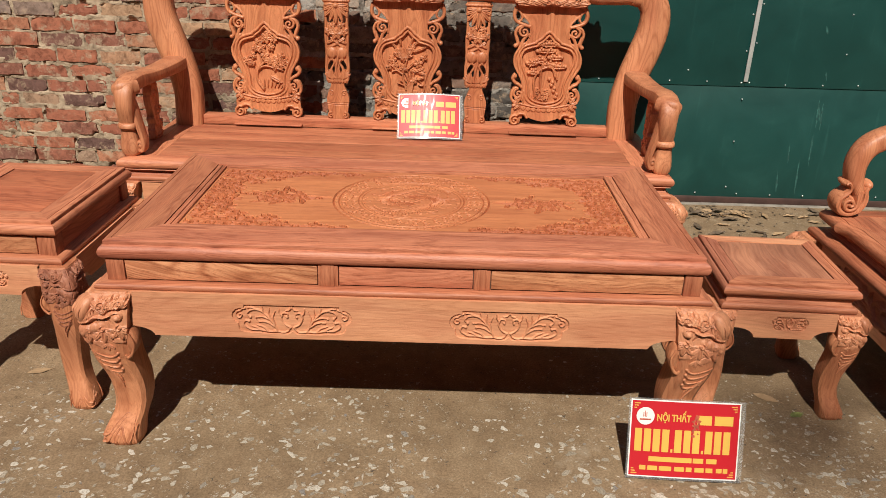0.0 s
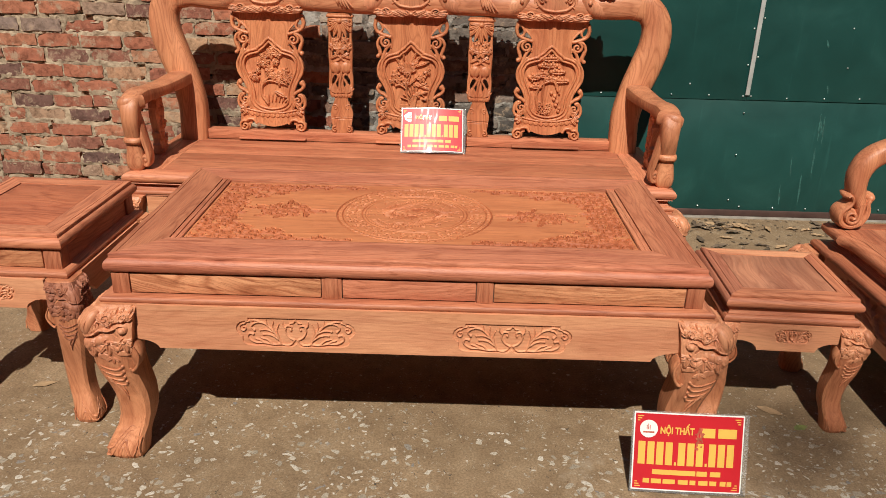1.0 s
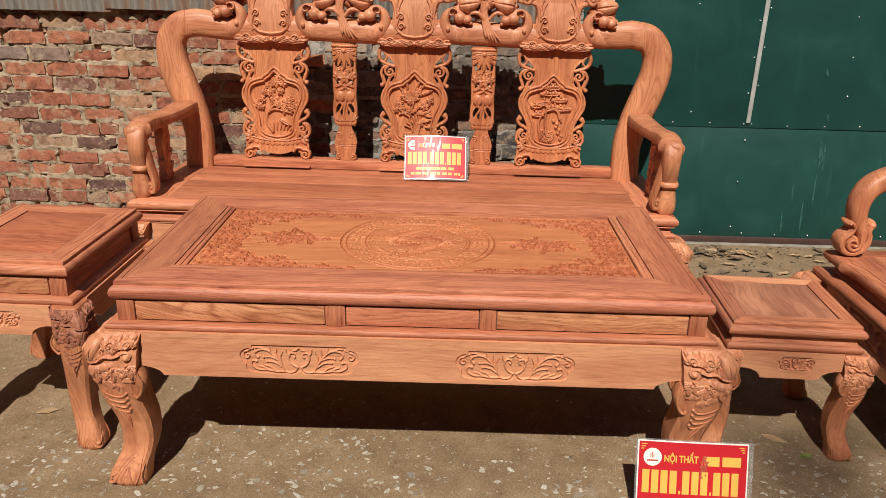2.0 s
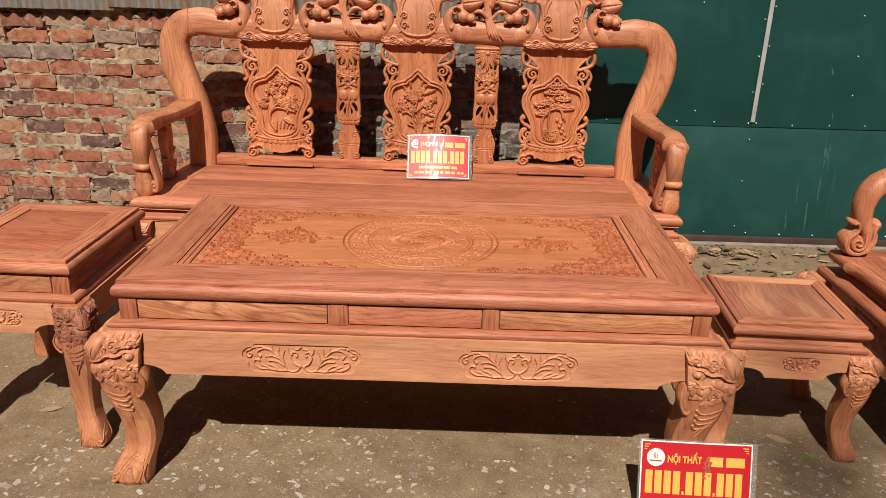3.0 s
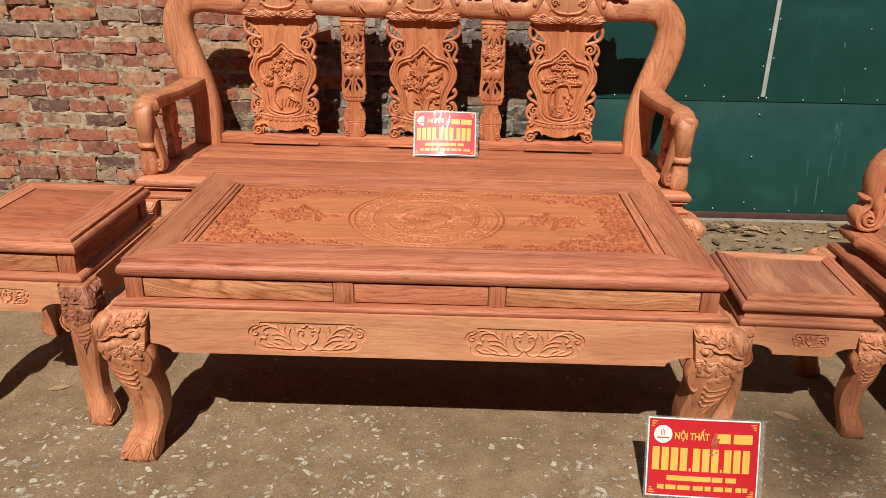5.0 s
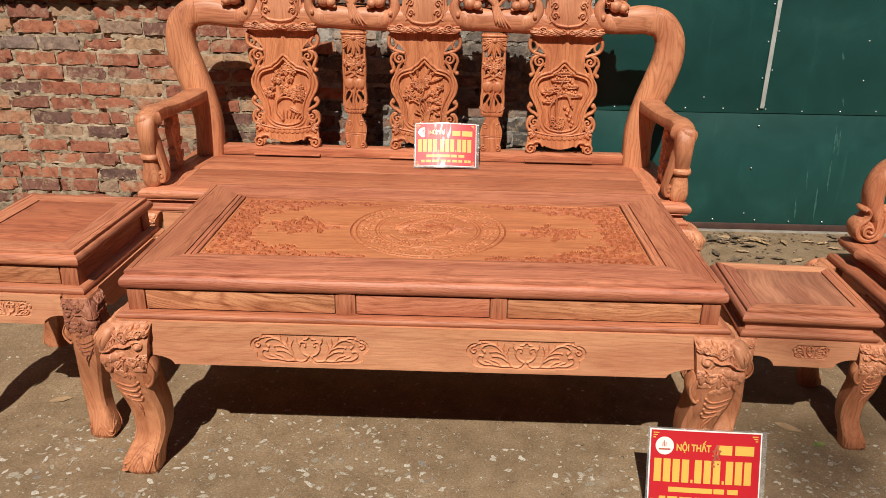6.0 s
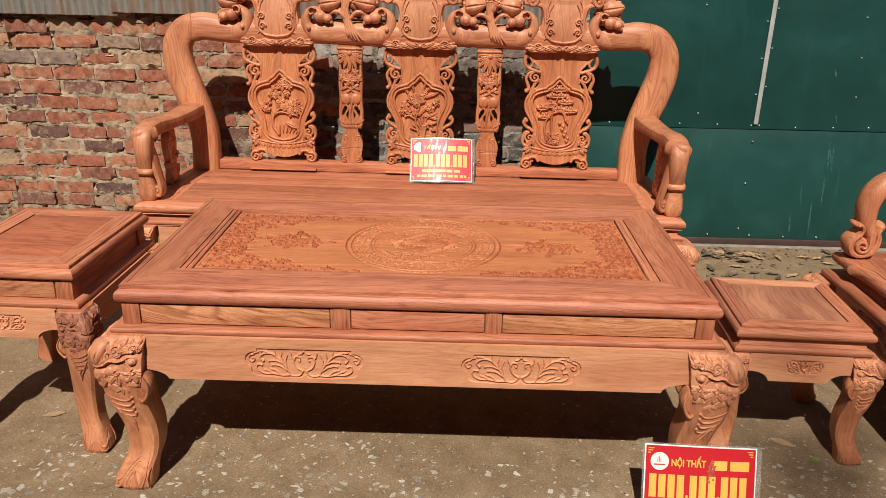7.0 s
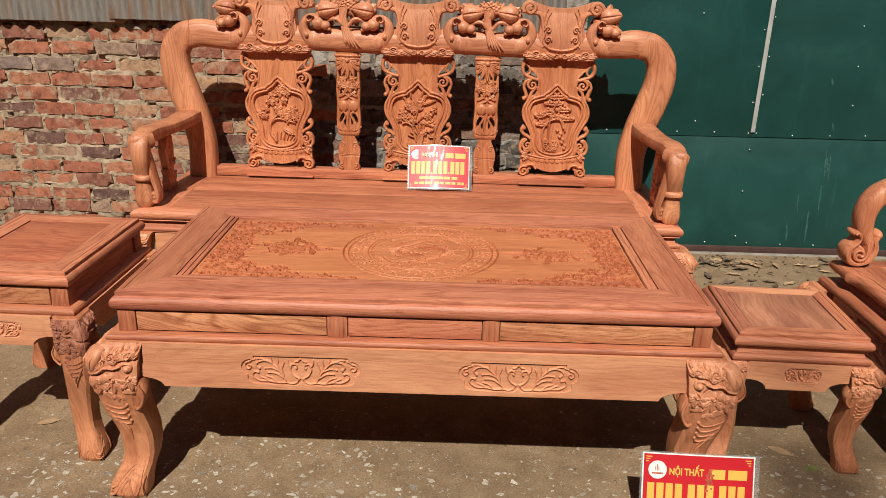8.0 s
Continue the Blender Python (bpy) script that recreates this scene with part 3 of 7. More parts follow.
def brick_wall():
    """A rough old wall: mortar squeezed out between the bricks, lapping over their edges here and missing there."""
    x0, x1, top, step = -4.2, 1.2, 1.42, 0.0068
    xs = np.concatenate([np.arange(x0, -2.9, 0.05), np.arange(-2.9, 0.95, step), np.arange(0.95, x1 + 0.001, 0.05)])
    zs = np.concatenate([np.arange(0, 1.20, step), np.linspace(1.20, top, 6)])
    X, Z = np.meshgrid(xs, zs)
    # depth inside the nearest brick, negative in the joints
    deep = np.full(X.shape, -0.02)
    for bx, bz, L, H, short, patched, c in COURSES:
        i0, i1 = np.searchsorted(xs, (bx - L / 2 - 0.03, bx + L / 2 + 0.03))
        j0, j1 = np.searchsorted(zs, (bz - H / 2 - 0.03, bz + H / 2 + 0.03))
        d = np.minimum(L / 2 - np.abs(X[j0:j1, i0:i1] - bx), H / 2 - np.abs(Z[j0:j1, i0:i1] - bz))
        deep[j0:j1, i0:i1] = np.maximum(deep[j0:j1, i0:i1], d)
    rough = 0.5 * grain(X, Z, 9, 1) + 0.6 * grain(X, Z, 24, 2) + 0.55 * grain(X, Z, 60, 3)
    fine = grain(X, Z, 110, 4)
    # a repaired stretch near the top is smeared over with cement
    patch = np.clip((X + 0.75 + 0.25 * grain(X, Z, 3, 6)) / 0.3, 0, 1) * np.clip((Z - 0.93 + 0.10 * grain(X, Z, 4, 7)) / 0.1, 0, 1)
    lap = 0.0052 + 0.0088 * rough + 0.014 * patch
    y = WALL_Y + 0.0030 - 0.0052 * rough - 0.0028 * fine - 0.006 * patch
    y = y + 0.030 * np.clip((deep - lap) / 0.008, 0, 1)
    holes = np.clip((grain(X, Z, 30, 8) + 0.7 * grain(X, Z, 13, 9) - 0.62) / 0.25, 0, 1)
    y = y + 0.022 * holes * (deep < 0.004)
    ny, nx = X.shape
    idx = np.arange(ny * nx).reshape(ny, nx)
    quads = np.stack([idx[:-1, :-1], idx[:-1, 1:], idx[1:, 1:], idx[1:, :-1]], -1).reshape(-1, 4)
    me = bpy.data.meshes.new("wall_brick")
    me.from_pydata(np.stack([X, y, Z], -1).reshape(-1, 3).tolist(), [], quads.tolist())
    bm = bmesh.new()
    bm.from_mesh(me)
    box(x0, x1, WALL_Y + 0.06, WALL_Y + 0.22, 0, top, bm=bm)
    bm.to_mesh(me)
    bm.free()
    wall = put("wall_brick", me, MORTAR)
    return tagged(wall, "old red brick wall with rough buff mortar", "wall", kind="structure")


wall_brick = brick_wall()


def green_wall():
    wall = thing("wall_green", pose(0, 0, 0), "dark green painted sheet metal fence with screws", "metal fence", kind="structure")
    x0, mid, x1, joint, top = GREEN_X, 1.595, 4.6, 0.637, 2.4
    part("sheet", box(x0, x1, GREEN_Y, GREEN_Y + 0.012, 0.035, joint, 0.002), GREEN, wall)
    part("sheet", box(x0, mid, GREEN_Y - 0.004, GREEN_Y + 0.008, joint - 0.012, top, 0.002), GREEN, wall)
    part("sheet", box(mid, x1, GREEN_Y - 0.005, GREEN_Y + 0.007, joint - 0.010, top, 0.002), GREEN, wall)
    part("sealing_strip", box(mid - 0.012, mid + 0.010, GREEN_Y - 0.013, GREEN_Y - 0.005, joint + 0.014, top, 0.003), STRIP, wall, "grey strip along the sheet joint")
    part("base_rail", box(x0, x1, GREEN_Y - 0.006, GREEN_Y + 0.03, 0.0035, 0.038, 0.003), BASERAIL, wall, "brown steel base rail")
    part("base_edge", box(x0, x1, GREEN_Y - 0.034, GREEN_Y + 0.03, -0.03, 0.003, 0.002), CEMENT, wall, "pale cement edge")
    bm = bmesh.new()
    bmesh.ops.create_cone(bm, cap_ends=True, segments=12, radius1=0.0044, radius2=0.0034, depth=0.0035)
    ball((0, 0, 0.0018), (0.0032, 0.0032, 0.0024), bm, 8, 5)
    me = bpy.data.meshes.new("screw")
    bm.to_mesh(me)
    bm.free()
    rnd = random.Random(5)
    spots = [(x, joint + 0.006 + rnd.uniform(-0.004, 0.004)) for x in (0.86, 1.03, 1.215, 1.403, 1.575, 1.615, 1.797, 1.985, 2.162, 2.36, 2.55)]
    spots += [(x, 0.058 + rnd.uniform(-0.003, 0.003)) for x in (0.85, 1.04, 1.235, 1.436, 1.657, 1.836, 2.011, 2.2, 2.4)]
    spots += [(1.594, 0.095), (1.593, 0.342), (1.595, 0.562), (1.30, 0.70)]
    spots += [(mid - 0.022, z) for z in (0.80, 0.975, 1.15, 1.33, 1.5)] + [(mid + 0.02, z) for z in (0.84, 1.025, 1.21, 1.4)]
    spots += [(2.068 - 0.012 * k, 0.798 + 0.19 * k) for k in range(4)] + [(1.27, 1.22)]
    for x, z in spots:
        put("screw", me, SCREW, wall, "", True, pose(x, GREEN_Y - 0.006, z, 90, 0, 0))
    for k, (x, z0, z1) in enumerate(((1.989, 0.567, 0.425), (2.012, 0.553, 0.411), (1.996, 0.39, 0.223), (1.886, 0.339, 0.229), (1.955, 0.252, 0.065), (1.855, 0.187, 0.071), (1.998, 0.53, 0.46), (1.94, 0.93, 0.89), (1.986, 0.71, 0.668))):
        # thin dried runs, uneven and slightly slanted
        y = GREEN_Y - (0.0006 if z0 < 0.6 else 0.0056)
        bm = bmesh.new()
        n = 9
        mid = [x + 0.012 * i / n + rnd.uniform(-0.0015, 0.0015) for i in range(n + 1)]
        wide = [0.0046 * math.sin(math.pi * (0.08 + 0.84 * i / n)) * rnd.uniform(0.5, 1.2) for i in range(n + 1)]
        loft([[(mid[i] - wide[i], y + 0.0006, z0 + (z1 - z0) * i / n), (mid[i], y, z0 + (z1 - z0) * i / n), (mid[i] + wide[i], y + 0.0006, z0 + (z1 - z0) * i / n)] for i in range(n + 1)], True, True, bm)
        part("paint_run", bm, DRIP, wall, "pale dried run" if k == 0 else "")
    return wall


green_wall()


def corrugated():
    """Rusting sheets that hang over the top of the brick wall."""
    rnd = random.Random(9)
    x = -4.0
    lens = [1.0, 0.83, 0.62, 0.88, 0.62, 0.76]
    for k, w in enumerate(lens):
        bm = bmesh.new()
        y, z0, z1 = WALL_Y - 0.035 - 0.006 * (k % 2), 1.117 + rnd.uniform(-0.008, 0.008), 2.3
        n = int(w / 0.007)
        tilt = rnd.uniform(-0.006, 0.006)
        front = [[(x + w * i / n, y + 0.009 * math.sin((x + w * i / n) * 2 * math.pi / 0.076) + d, z + tilt * (i / n - 0.5)) for i in range(n + 1)] for d in (0, 0.0012) for z in (z0, z1)]
        loft([front[0], front[1], front[3], front[2], front[0]], False, False, bm)
        ob = part("corrugated_sheet", bm, ZINC)
        tagged(ob, "rusting grey corrugated metal sheet above the brick wall", "metal sheet", "corrugated sheets", "structure")
        x += w - 0.02


corrugated()


def far_sides():
    """Unseen plain walls added to close the yard behind the camera and at both sides, dark so they block sky light."""
    for name, x0, x1, y0, y1, h in (("wall_south", -4.2, 5.2, -4.4, -4.2, 4.6), ("wall_west", -4.4, -4.2, -4.2, 2.13, 4.2), ("wall_east", 5.0, 5.2, -4.2, 2.1, 4.2)):
        ob = part(name, box(x0, x1, y0, y1, 0, h, 0.01), SKY_BLOCK)
        tagged(ob, "plain dark unseen wall added to block sky light", "wall", kind="structure")


far_sides()


# ---- furniture: shared pieces ----
def rim_profile(z0, z1, inner, out):
    """A moulded board edge: a bull nose below, a quirk and a narrow fillet above it, and a fine line cut into the top."""
    h = z1 - z0
    nose = 0.76 * h
    return [(-inner, z0), (out - 0.018, z0), *arc(out - 0.017, z0 + nose * 0.5, 0.017, -84, 78, 14, nose * 0.5), (out - 0.0135, z0 + nose + 0.0006), (out - 0.0125, z1 - 0.0045), (out - 0.0138, z1 - 0.0014), (out - 0.0165, z1),
            (out - 0.0285, z1), (out - 0.029, z1 - 0.0022), (out - 0.0305, z1 - 0.0022), (out - 0.031, z1), (-inner, z1)]


LEG = [  # height of 1, outward along the diagonal, half width, roundness
    (1.00, 0.10, 0.88, 6.0), (0.95, 0.26, 0.94, 5.5), (0.88, 0.38, 0.98, 4.6), (0.80, 0.43, 0.98, 4.4), (0.72, 0.45, 0.92, 5.0), (0.64, 0.44, 0.86, 6.0), (0.56, 0.36, 0.81, 7.0),
    (0.48, 0.22, 0.76, 8.0), (0.41, 0.12, 0.73, 8.5), (0.33, 0.08, 0.70, 8.5), (0.26, 0.10, 0.68, 8.0), (0.20, 0.20, 0.69, 6.5), (0.14, 0.38, 0.73, 5.0), (0.08, 0.53, 0.80, 4.2), (0.03, 0.57, 0.82, 3.6), (0.0, 0.52, 0.74, 3.2)]


def leg_at(f, s):
    """Diagonal offset, half width and squareness of a leg at the height f of 1."""
    fs = [r[0] for r in LEG][::-1]
    return [float(np.interp(f, fs, [r[k] for r in LEG][::-1])) * (s if k < 3 else 1) for k in (1, 2, 3)]


def leg_mesh(h, s):
    """A cabriole leg on its axis, whose knee and paw come out towards -x, -y."""
    rings = []
    for i in range(56):
        f = 1 - i / 55
        off, hw, sq = leg_at(f, s)
        ring = []
        for k in range(24):
            th = 2 * math.pi * (k + 0.5) / 24
            c, n = math.cos(th), math.sin(th)
            q = (abs(c) ** sq + abs(n) ** sq) ** (-1 / sq)
            ring.append((-off + hw * c * q, -off + hw * n * q, f * h))
        rings.append(ring)
    return loft(rings)


def leg_carving(h, s, face, fine=0.0018):
    """The carved skin of one outer face of the knee: curled brows, an eye, a mouth line, a collar of cloud curls, comma feathers and a pointed tail."""
    k = s / 0.062
    r = Relief(-0.056 * k, 0.056 * k, h - 0.305 * k, h - 0.004 * k, fine * k)
    P = lambda u, d: (u * 0.055 * k, h - d * k)
    base = -0.0035 * k

    def line(pts, r0, r1, hh):
        r.line([P(*q) for q in pts], r0 * k, r1 * k, hh * k, base)

    def curl(u, d, rad, turns, a0, hand, w, hh):
        r.scroll(*P(u, d), rad * k, turns, a0, hand, w * k, hh * k, base)

    def leaf(u, d, a, L, w, hh):
        r.leaf(*P(u, d), a, L * k, w * k, hh * k, base)

    # ground of the head, which ends in a lobed edge
    edge = 0.130 + 0.006 * np.cos(r.U / (0.0068 * k))
    r.area((h - r.V) / k < edge, base + 0.0048 * k)
    # cheek that swells towards the snout
    for u, d, rad, hh in ((0.52, 0.040, 0.026, 0.010), (0.74, 0.052, 0.028, 0.014), (0.92, 0.064, 0.026, 0.015)):
        r.dot(*P(u, d), rad * k, hh * k, base)
    # brows: two curled leaves
    for u, d, a0, hand in ((0.16, 0.030, 200, -1), (-0.62, 0.028, 170, -1)):
        curl(u, d, 0.013, 1.15, a0, hand, 0.0036, 0.0185)
        for q in range(4):
            leaf(u + 0.12 - 0.10 * q, d + 0.012 - 0.001 * q, 48 + 30 * q, 0.034, 0.013, 0.016)
    line([(0.34, 0.022), (0.05, 0.012), (-0.3, 0.020), (-0.55, 0.014), (-0.92, 0.022)], 0.0042, 0.0034, 0.012)
    for q in range(7):
        leaf(-0.10 - 0.03 * q, 0.050 - 0.002 * q, 28 + 21 * q, 0.040 - 0.002 * abs(q - 3), 0.0115, 0.0165)
    for q in range(4):
        line([(0.28 + 0.10 * q, 0.024 + 0.006 * q), (0.40 + 0.10 * q, 0.042 + 0.005 * q), (0.42 + 0.12 * q, 0.062 + 0.004 * q)], 0.0020, 0.0014, 0.0150 + 0.0008 * q)
    # eye in its socket
    curl(-0.62, 0.062, 0.016, 0.9, 40, 1, 0.0036, 0.012)
    r.dot(*P(-0.62, 0.062), 0.0105 * k, 0.017 * k, base)
    # mouth: an upper lip over a deep line, and a full lower jaw
    line([(0.98, 0.078), (0.62, 0.072), (0.34, 0.060), (0.0, 0.062), (-0.30, 0.056)], 0.0042, 0.0026, 0.0150)
    for u, d, rad, hh in ((0.95, 0.102, 0.019, 0.0135), (0.66, 0.098, 0.018, 0.0125), (0.38, 0.092, 0.015, 0.0105), (0.10, 0.086, 0.012, 0.0090)):
        r.dot(*P(u, d), rad * k, hh * k, base)
    r.line([P(0.9, 0.085), P(0.55, 0.079), P(0.2, 0.069), P(-0.2, 0.070), P(-0.42, 0.080)], 0.0028 * k, 0.0020 * k, -0.006 * k, base + 0.004 * k)

    # beard of broad lobed leaves, the upper row over the lower one
    def lobe(u, d, rad, hh, hand, wide=1.35):
        x, y = P(u, d)
        tilt = 0.35 * hand
        q = np.hypot((r.U - x) / wide, r.V - y - tilt * (r.U - x) / wide) / k
        rim = rad * (1 + 0.10 * np.cos(5 * np.arctan2(r.V - y, r.U - x)))
        r.level((q < rim + 0.0026) & (q >= rim), base + 0.0026 * k)
        r.level(q < rim, base + hh * k * (0.74 + 0.26 * np.sqrt(np.clip(1 - (q / rim) ** 2, 0, 1))))
        r.line([(x + hand * p * rad * k, y + g * rad * k) for p, g in ((-1.05, 0.30), (-0.35, 0.42), (0.35, 0.10), (0.45, -0.35))], 0.0016 * k, 0.0020 * k, -0.0024 * k, base + (hh - 0.0012) * k)

    for u, d, rad, hand in ((0.78, 0.132, 0.0120, 1), (0.16, 0.136, 0.0140, -1), (-0.52, 0.126, 0.0130, 1)):
        lobe(u, d, rad, 0.0060, hand, 1.6)
    # three sprays of hooked leaves that overlap
    for u, d, turn, L in ((0.62, 0.104, 8, 0.034), (-0.72, 0.094, -14, 0.033), (0.0, 0.098, -4, 0.038)):
        for q, (a, w) in enumerate(((-168, 0.011), (-12, 0.011), (-130, 0.014), (-50, 0.014), (-90, 0.017))):
            leaf(u, d - 0.003 * (q < 2), a + turn, L * (0.72, 0.72, 0.90, 0.90, 1.0)[q], w, (0.0085, 0.0085, 0.0105, 0.0105, 0.0125)[q])
        curl(u, d - 0.004, 0.0085, 1.0, 60, 1 if u > 0 else -1, 0.0030, 0.0135)
    # a small drop of leaves under the beard
    for a in (-140, -90, -35):
        leaf(-0.12, 0.142, a, 0.024, 0.011, 0.0075)
    # comma feathers that fan from the outer edge, each with a bulb at its tip
    for q in range(4):
        d = 0.164 + 0.0185 * q
        u1 = -0.46 + 0.05 * q
        line([(0.88 - 0.07 * q, d - 0.004), (0.55, d + 0.010), (0.15, d + 0.020), (-0.2, d + 0.020), (u1, d + 0.011)], 0.0018, 0.0044, 0.0075)
        r.dot(*P(u1 - 0.03, d + 0.008), 0.0058 * k, 0.0085 * k, base)
    # the tail
    line([(0.52, 0.215), (0.34, 0.245), (0.16, 0.268), (0.10, 0.298)], 0.0052, 0.0016, 0.009)
    line([(0.18, 0.238), (0.02, 0.258), (0.10, 0.292)], 0.0040, 0.0014, 0.008)
    return r.mesh("knee_carving", 0.006 * k, skin_bend(h, s, face, 0.055 * k), None, False)


def leg_snout(h, s):
    """The smooth beak at the knee's corner and the jaw below it."""
    k = s / 0.062
    at = lambda a, d: (-a * k, -a * k, h - d * k)
    bm = sweep([at(0.058, 0.014), at(0.069, 0.024), at(0.0775, 0.042), at(0.0815, 0.062), at(0.0800, 0.082)], [(0.009 * k, 0.020 * k), (0.0140 * k, 0.0250 * k), (0.0150 * k, 0.0245 * k), (0.0115 * k, 0.0185 * k), (0.003 * k, 0.007 * k)], (1, -1, 0), 30, 16, 2.8)
    for q in range(3):
        # ridges that run down the beak
        o = 0.011 * (q - 1) * k
        sweep([(p[0] + o, p[1] - o, p[2]) for p in (at(0.0735, 0.018), at(0.0875, 0.038), at(0.0895, 0.056))], [(0.002 * k, 0.003 * k), (0.0028 * k, 0.0036 * k), (0.0012 * k, 0.0016 * k)], (1, -1, 0), 14, 8, 2.0, bm)
    sweep([at(0.064, 0.094), at(0.0755, 0.099), at(0.0820, 0.109), at(0.0805, 0.123)], [(0.008 * k, 0.016 * k), (0.0105 * k, 0.019 * k), (0.0085 * k, 0.014 * k), (0.003 * k, 0.006 * k)], (1, -1, 0), 20, 14, 2.6, bm)
    return bm


def leg_bracket(h, s, face):
    """The round ear on the inner side of the knee, which hangs from the arch and ends in a small curl."""
    k = s / 0.062
    bm = bmesh.new()

    def at(d, out, deep):
        off, hw, _ = leg_at(1 - d * k / h, s)
        a, c = -off + hw + out * k, -off - hw * 0.97 + deep * k
        return (a, c, h - d * k) if face == 0 else (c, a, h - d * k)

    side = (0, 1, 0) if face == 0 else (1, 0, 0)
    sweep([at(0.104, -0.006, 0.030), at(0.124, 0.001, 0.030), at(0.142, 0.005, 0.029), at(0.160, 0.004, 0.027), at(0.176, -0.003, 0.024), at(0.186, -0.010, 0.022)],
          [(0.010 * k, 0.022 * k), (0.015 * k, 0.026 * k), (0.0165 * k, 0.026 * k), (0.014 * k, 0.022 * k), (0.010 * k, 0.015 * k), (0.004 * k, 0.006 * k)], side, 30, 16, 2.6, bm)
    # rolled front edge with its curl
    sweep([at(0.112, 0.002, 0.003), at(0.138, 0.014, 0.002), at(0.162, 0.013, 0.002), at(0.181, 0.003, 0.002), at(0.188, -0.006, 0.002), at(0.180, -0.011, 0.001)],
          [(0.0022 * k, 0.003 * k), (0.0034 * k, 0.004 * k), (0.0040 * k, 0.0044 * k), (0.0044 * k, 0.0046 * k), (0.0044 * k, 0.0046 * k), (0.0030 * k, 0.003 * k)], side, 36, 10, 2.0, bm)
    return bm


def skin_bend(h, s, face, reach):
    """Lays a flat carving, reach wide to each side, on an outer face of a leg."""
    fs = [q[0] for q in LEG][::-1]

    def bend(u, v, w):
        f = v / h
        off = np.interp(f, fs, [q[1] for q in LEG][::-1]) * s
        hw = np.interp(f, fs, [q[2] for q in LEG][::-1]) * s
        t = np.clip(np.abs(u) / reach, 0, 1.02)
        a = -off - u / reach * hw * 0.97
        c = -off - hw * (1 - 0.10 * t ** 5) - w
        return np.stack([a, c, v] if face == 0 else [c, a, v], -1)

    return bend


def leg_paw(h, s, face, fine=0.0018):
    """The paw's carving: toes parted by a wave that runs up from the floor, with lines that follow it."""
    k = s / 0.062
    r = Relief(-0.056 * k, 0.056 * k, 0.003 * k, 0.125 * k, fine * k)
    P = lambda u, d: (u * 0.055 * k, d * k)
    base = -0.0030 * k
    for q in range(2):
        o = 0.021 * q
        r.line([P(0.97, 0.014 + o), P(0.66, 0.018 + 1.1 * o), P(0.36, 0.048 + 1.2 * o), P(0.02, 0.080 + 0.7 * o), P(-0.22, 0.082 + 0.4 * o)], 0.0052 * k, 0.0018 * k, 0.0040 * k, base)
    for q in range(2):
        r.line([P(0.40 - 0.16 * q, 0.005), P(0.30 - 0.14 * q, 0.030 - 0.006 * q), P(0.06, 0.056 - 0.018 * q), P(-0.22 + 0.12 * q, 0.034 - 0.010 * q), P(-0.34 + 0.18 * q, 0.008)], 0.0050 * k, 0.0044 * k, 0.0046 * k, base)
    r.line([P(-0.50, 0.010), P(-0.72, 0.042), P(-0.60, 0.092)], 0.0042 * k, 0.0016 * k, 0.0050 * k, base)
    r.line([P(-0.92, 0.012), P(-0.84, 0.040), P(-0.92, 0.070)], 0.0036 * k, 0.0016 * k, 0.0045 * k, base)
    return r.mesh("paw_carving", 0.005 * k, skin_bend(h, s, face, 0.055 * k), None, False)


def mesh_of(bm, name):
    me = bpy.data.meshes.new(name)
    bmesh.ops.recalc_face_normals(bm, faces=bm.faces)
    bm.to_mesh(me)
    bm.free()
    return me


def legs_at(parent, h, s, corners, mat=None, z=0.0, dark=None, fine=0.0019):
    """Four legs. corners: (x, y, turn)."""
    a, b, c = mesh_of(leg_mesh(h, s), "leg"), [leg_carving(h, s, 0, fine), leg_carving(h, s, 1, fine)], [leg_paw(h, s, 0, fine), leg_paw(h, s, 1, fine)]
    beak = mesh_of(leg_snout(h, s), "snout")
    ears = [mesh_of(leg_bracket(h, s, 0), "bracket"), mesh_of(leg_bracket(h, s, 1), "bracket")]
    for x, y, turn in corners:
        leg = put("leg", a, mat or SANDED, parent, "", True, pose(x, y, z, 0, 0, turn))
        for name, skin in (("knee_carving", b[0]), ("knee_carving", b[1]), ("snout", beak)):
            if (x, y, turn) == dark and name == "snout":
                continue
            if (x, y, turn) == dark:
                skin = skin.copy()
                skin.materials.clear()
            put(name, skin, DUSKY if (x, y, turn) == dark else CARVED, leg, "carved beak at the knee" if name == "snout" else "carved mask and curls")
        for skin in ears:
            put("bracket", skin, mat or SANDED, leg, "rounded ear on the inner side of the knee")
        for skin in c:
            put("paw_carving", skin, SANDED, leg, "carved paw")


def low_edge(x, x0, x1, z0, drop, reach):
    """The lower edge of an apron: straight, arched up next to the legs."""
    k = np.clip(1 - np.minimum(x - x0, x1 - x) / reach, 0, 1)
    return z0 + drop * np.sqrt(np.clip(1 - (1 - k) ** 2, 0, 1))


def apron(x0, x1, y, z0, z1, t=0.026, drop=0.03, reach=0.10):
    """A plain board between two legs, with an arched lower edge."""
    rings = []
    for x in np.linspace(x0, x1, 61):
        z = float(low_edge(x, x0, x1, z0, drop, reach))
        rings.append([(x, y, z), (x, y, z1), (x, y + t, z1), (x, y + t, z)])
    return loft(rings)


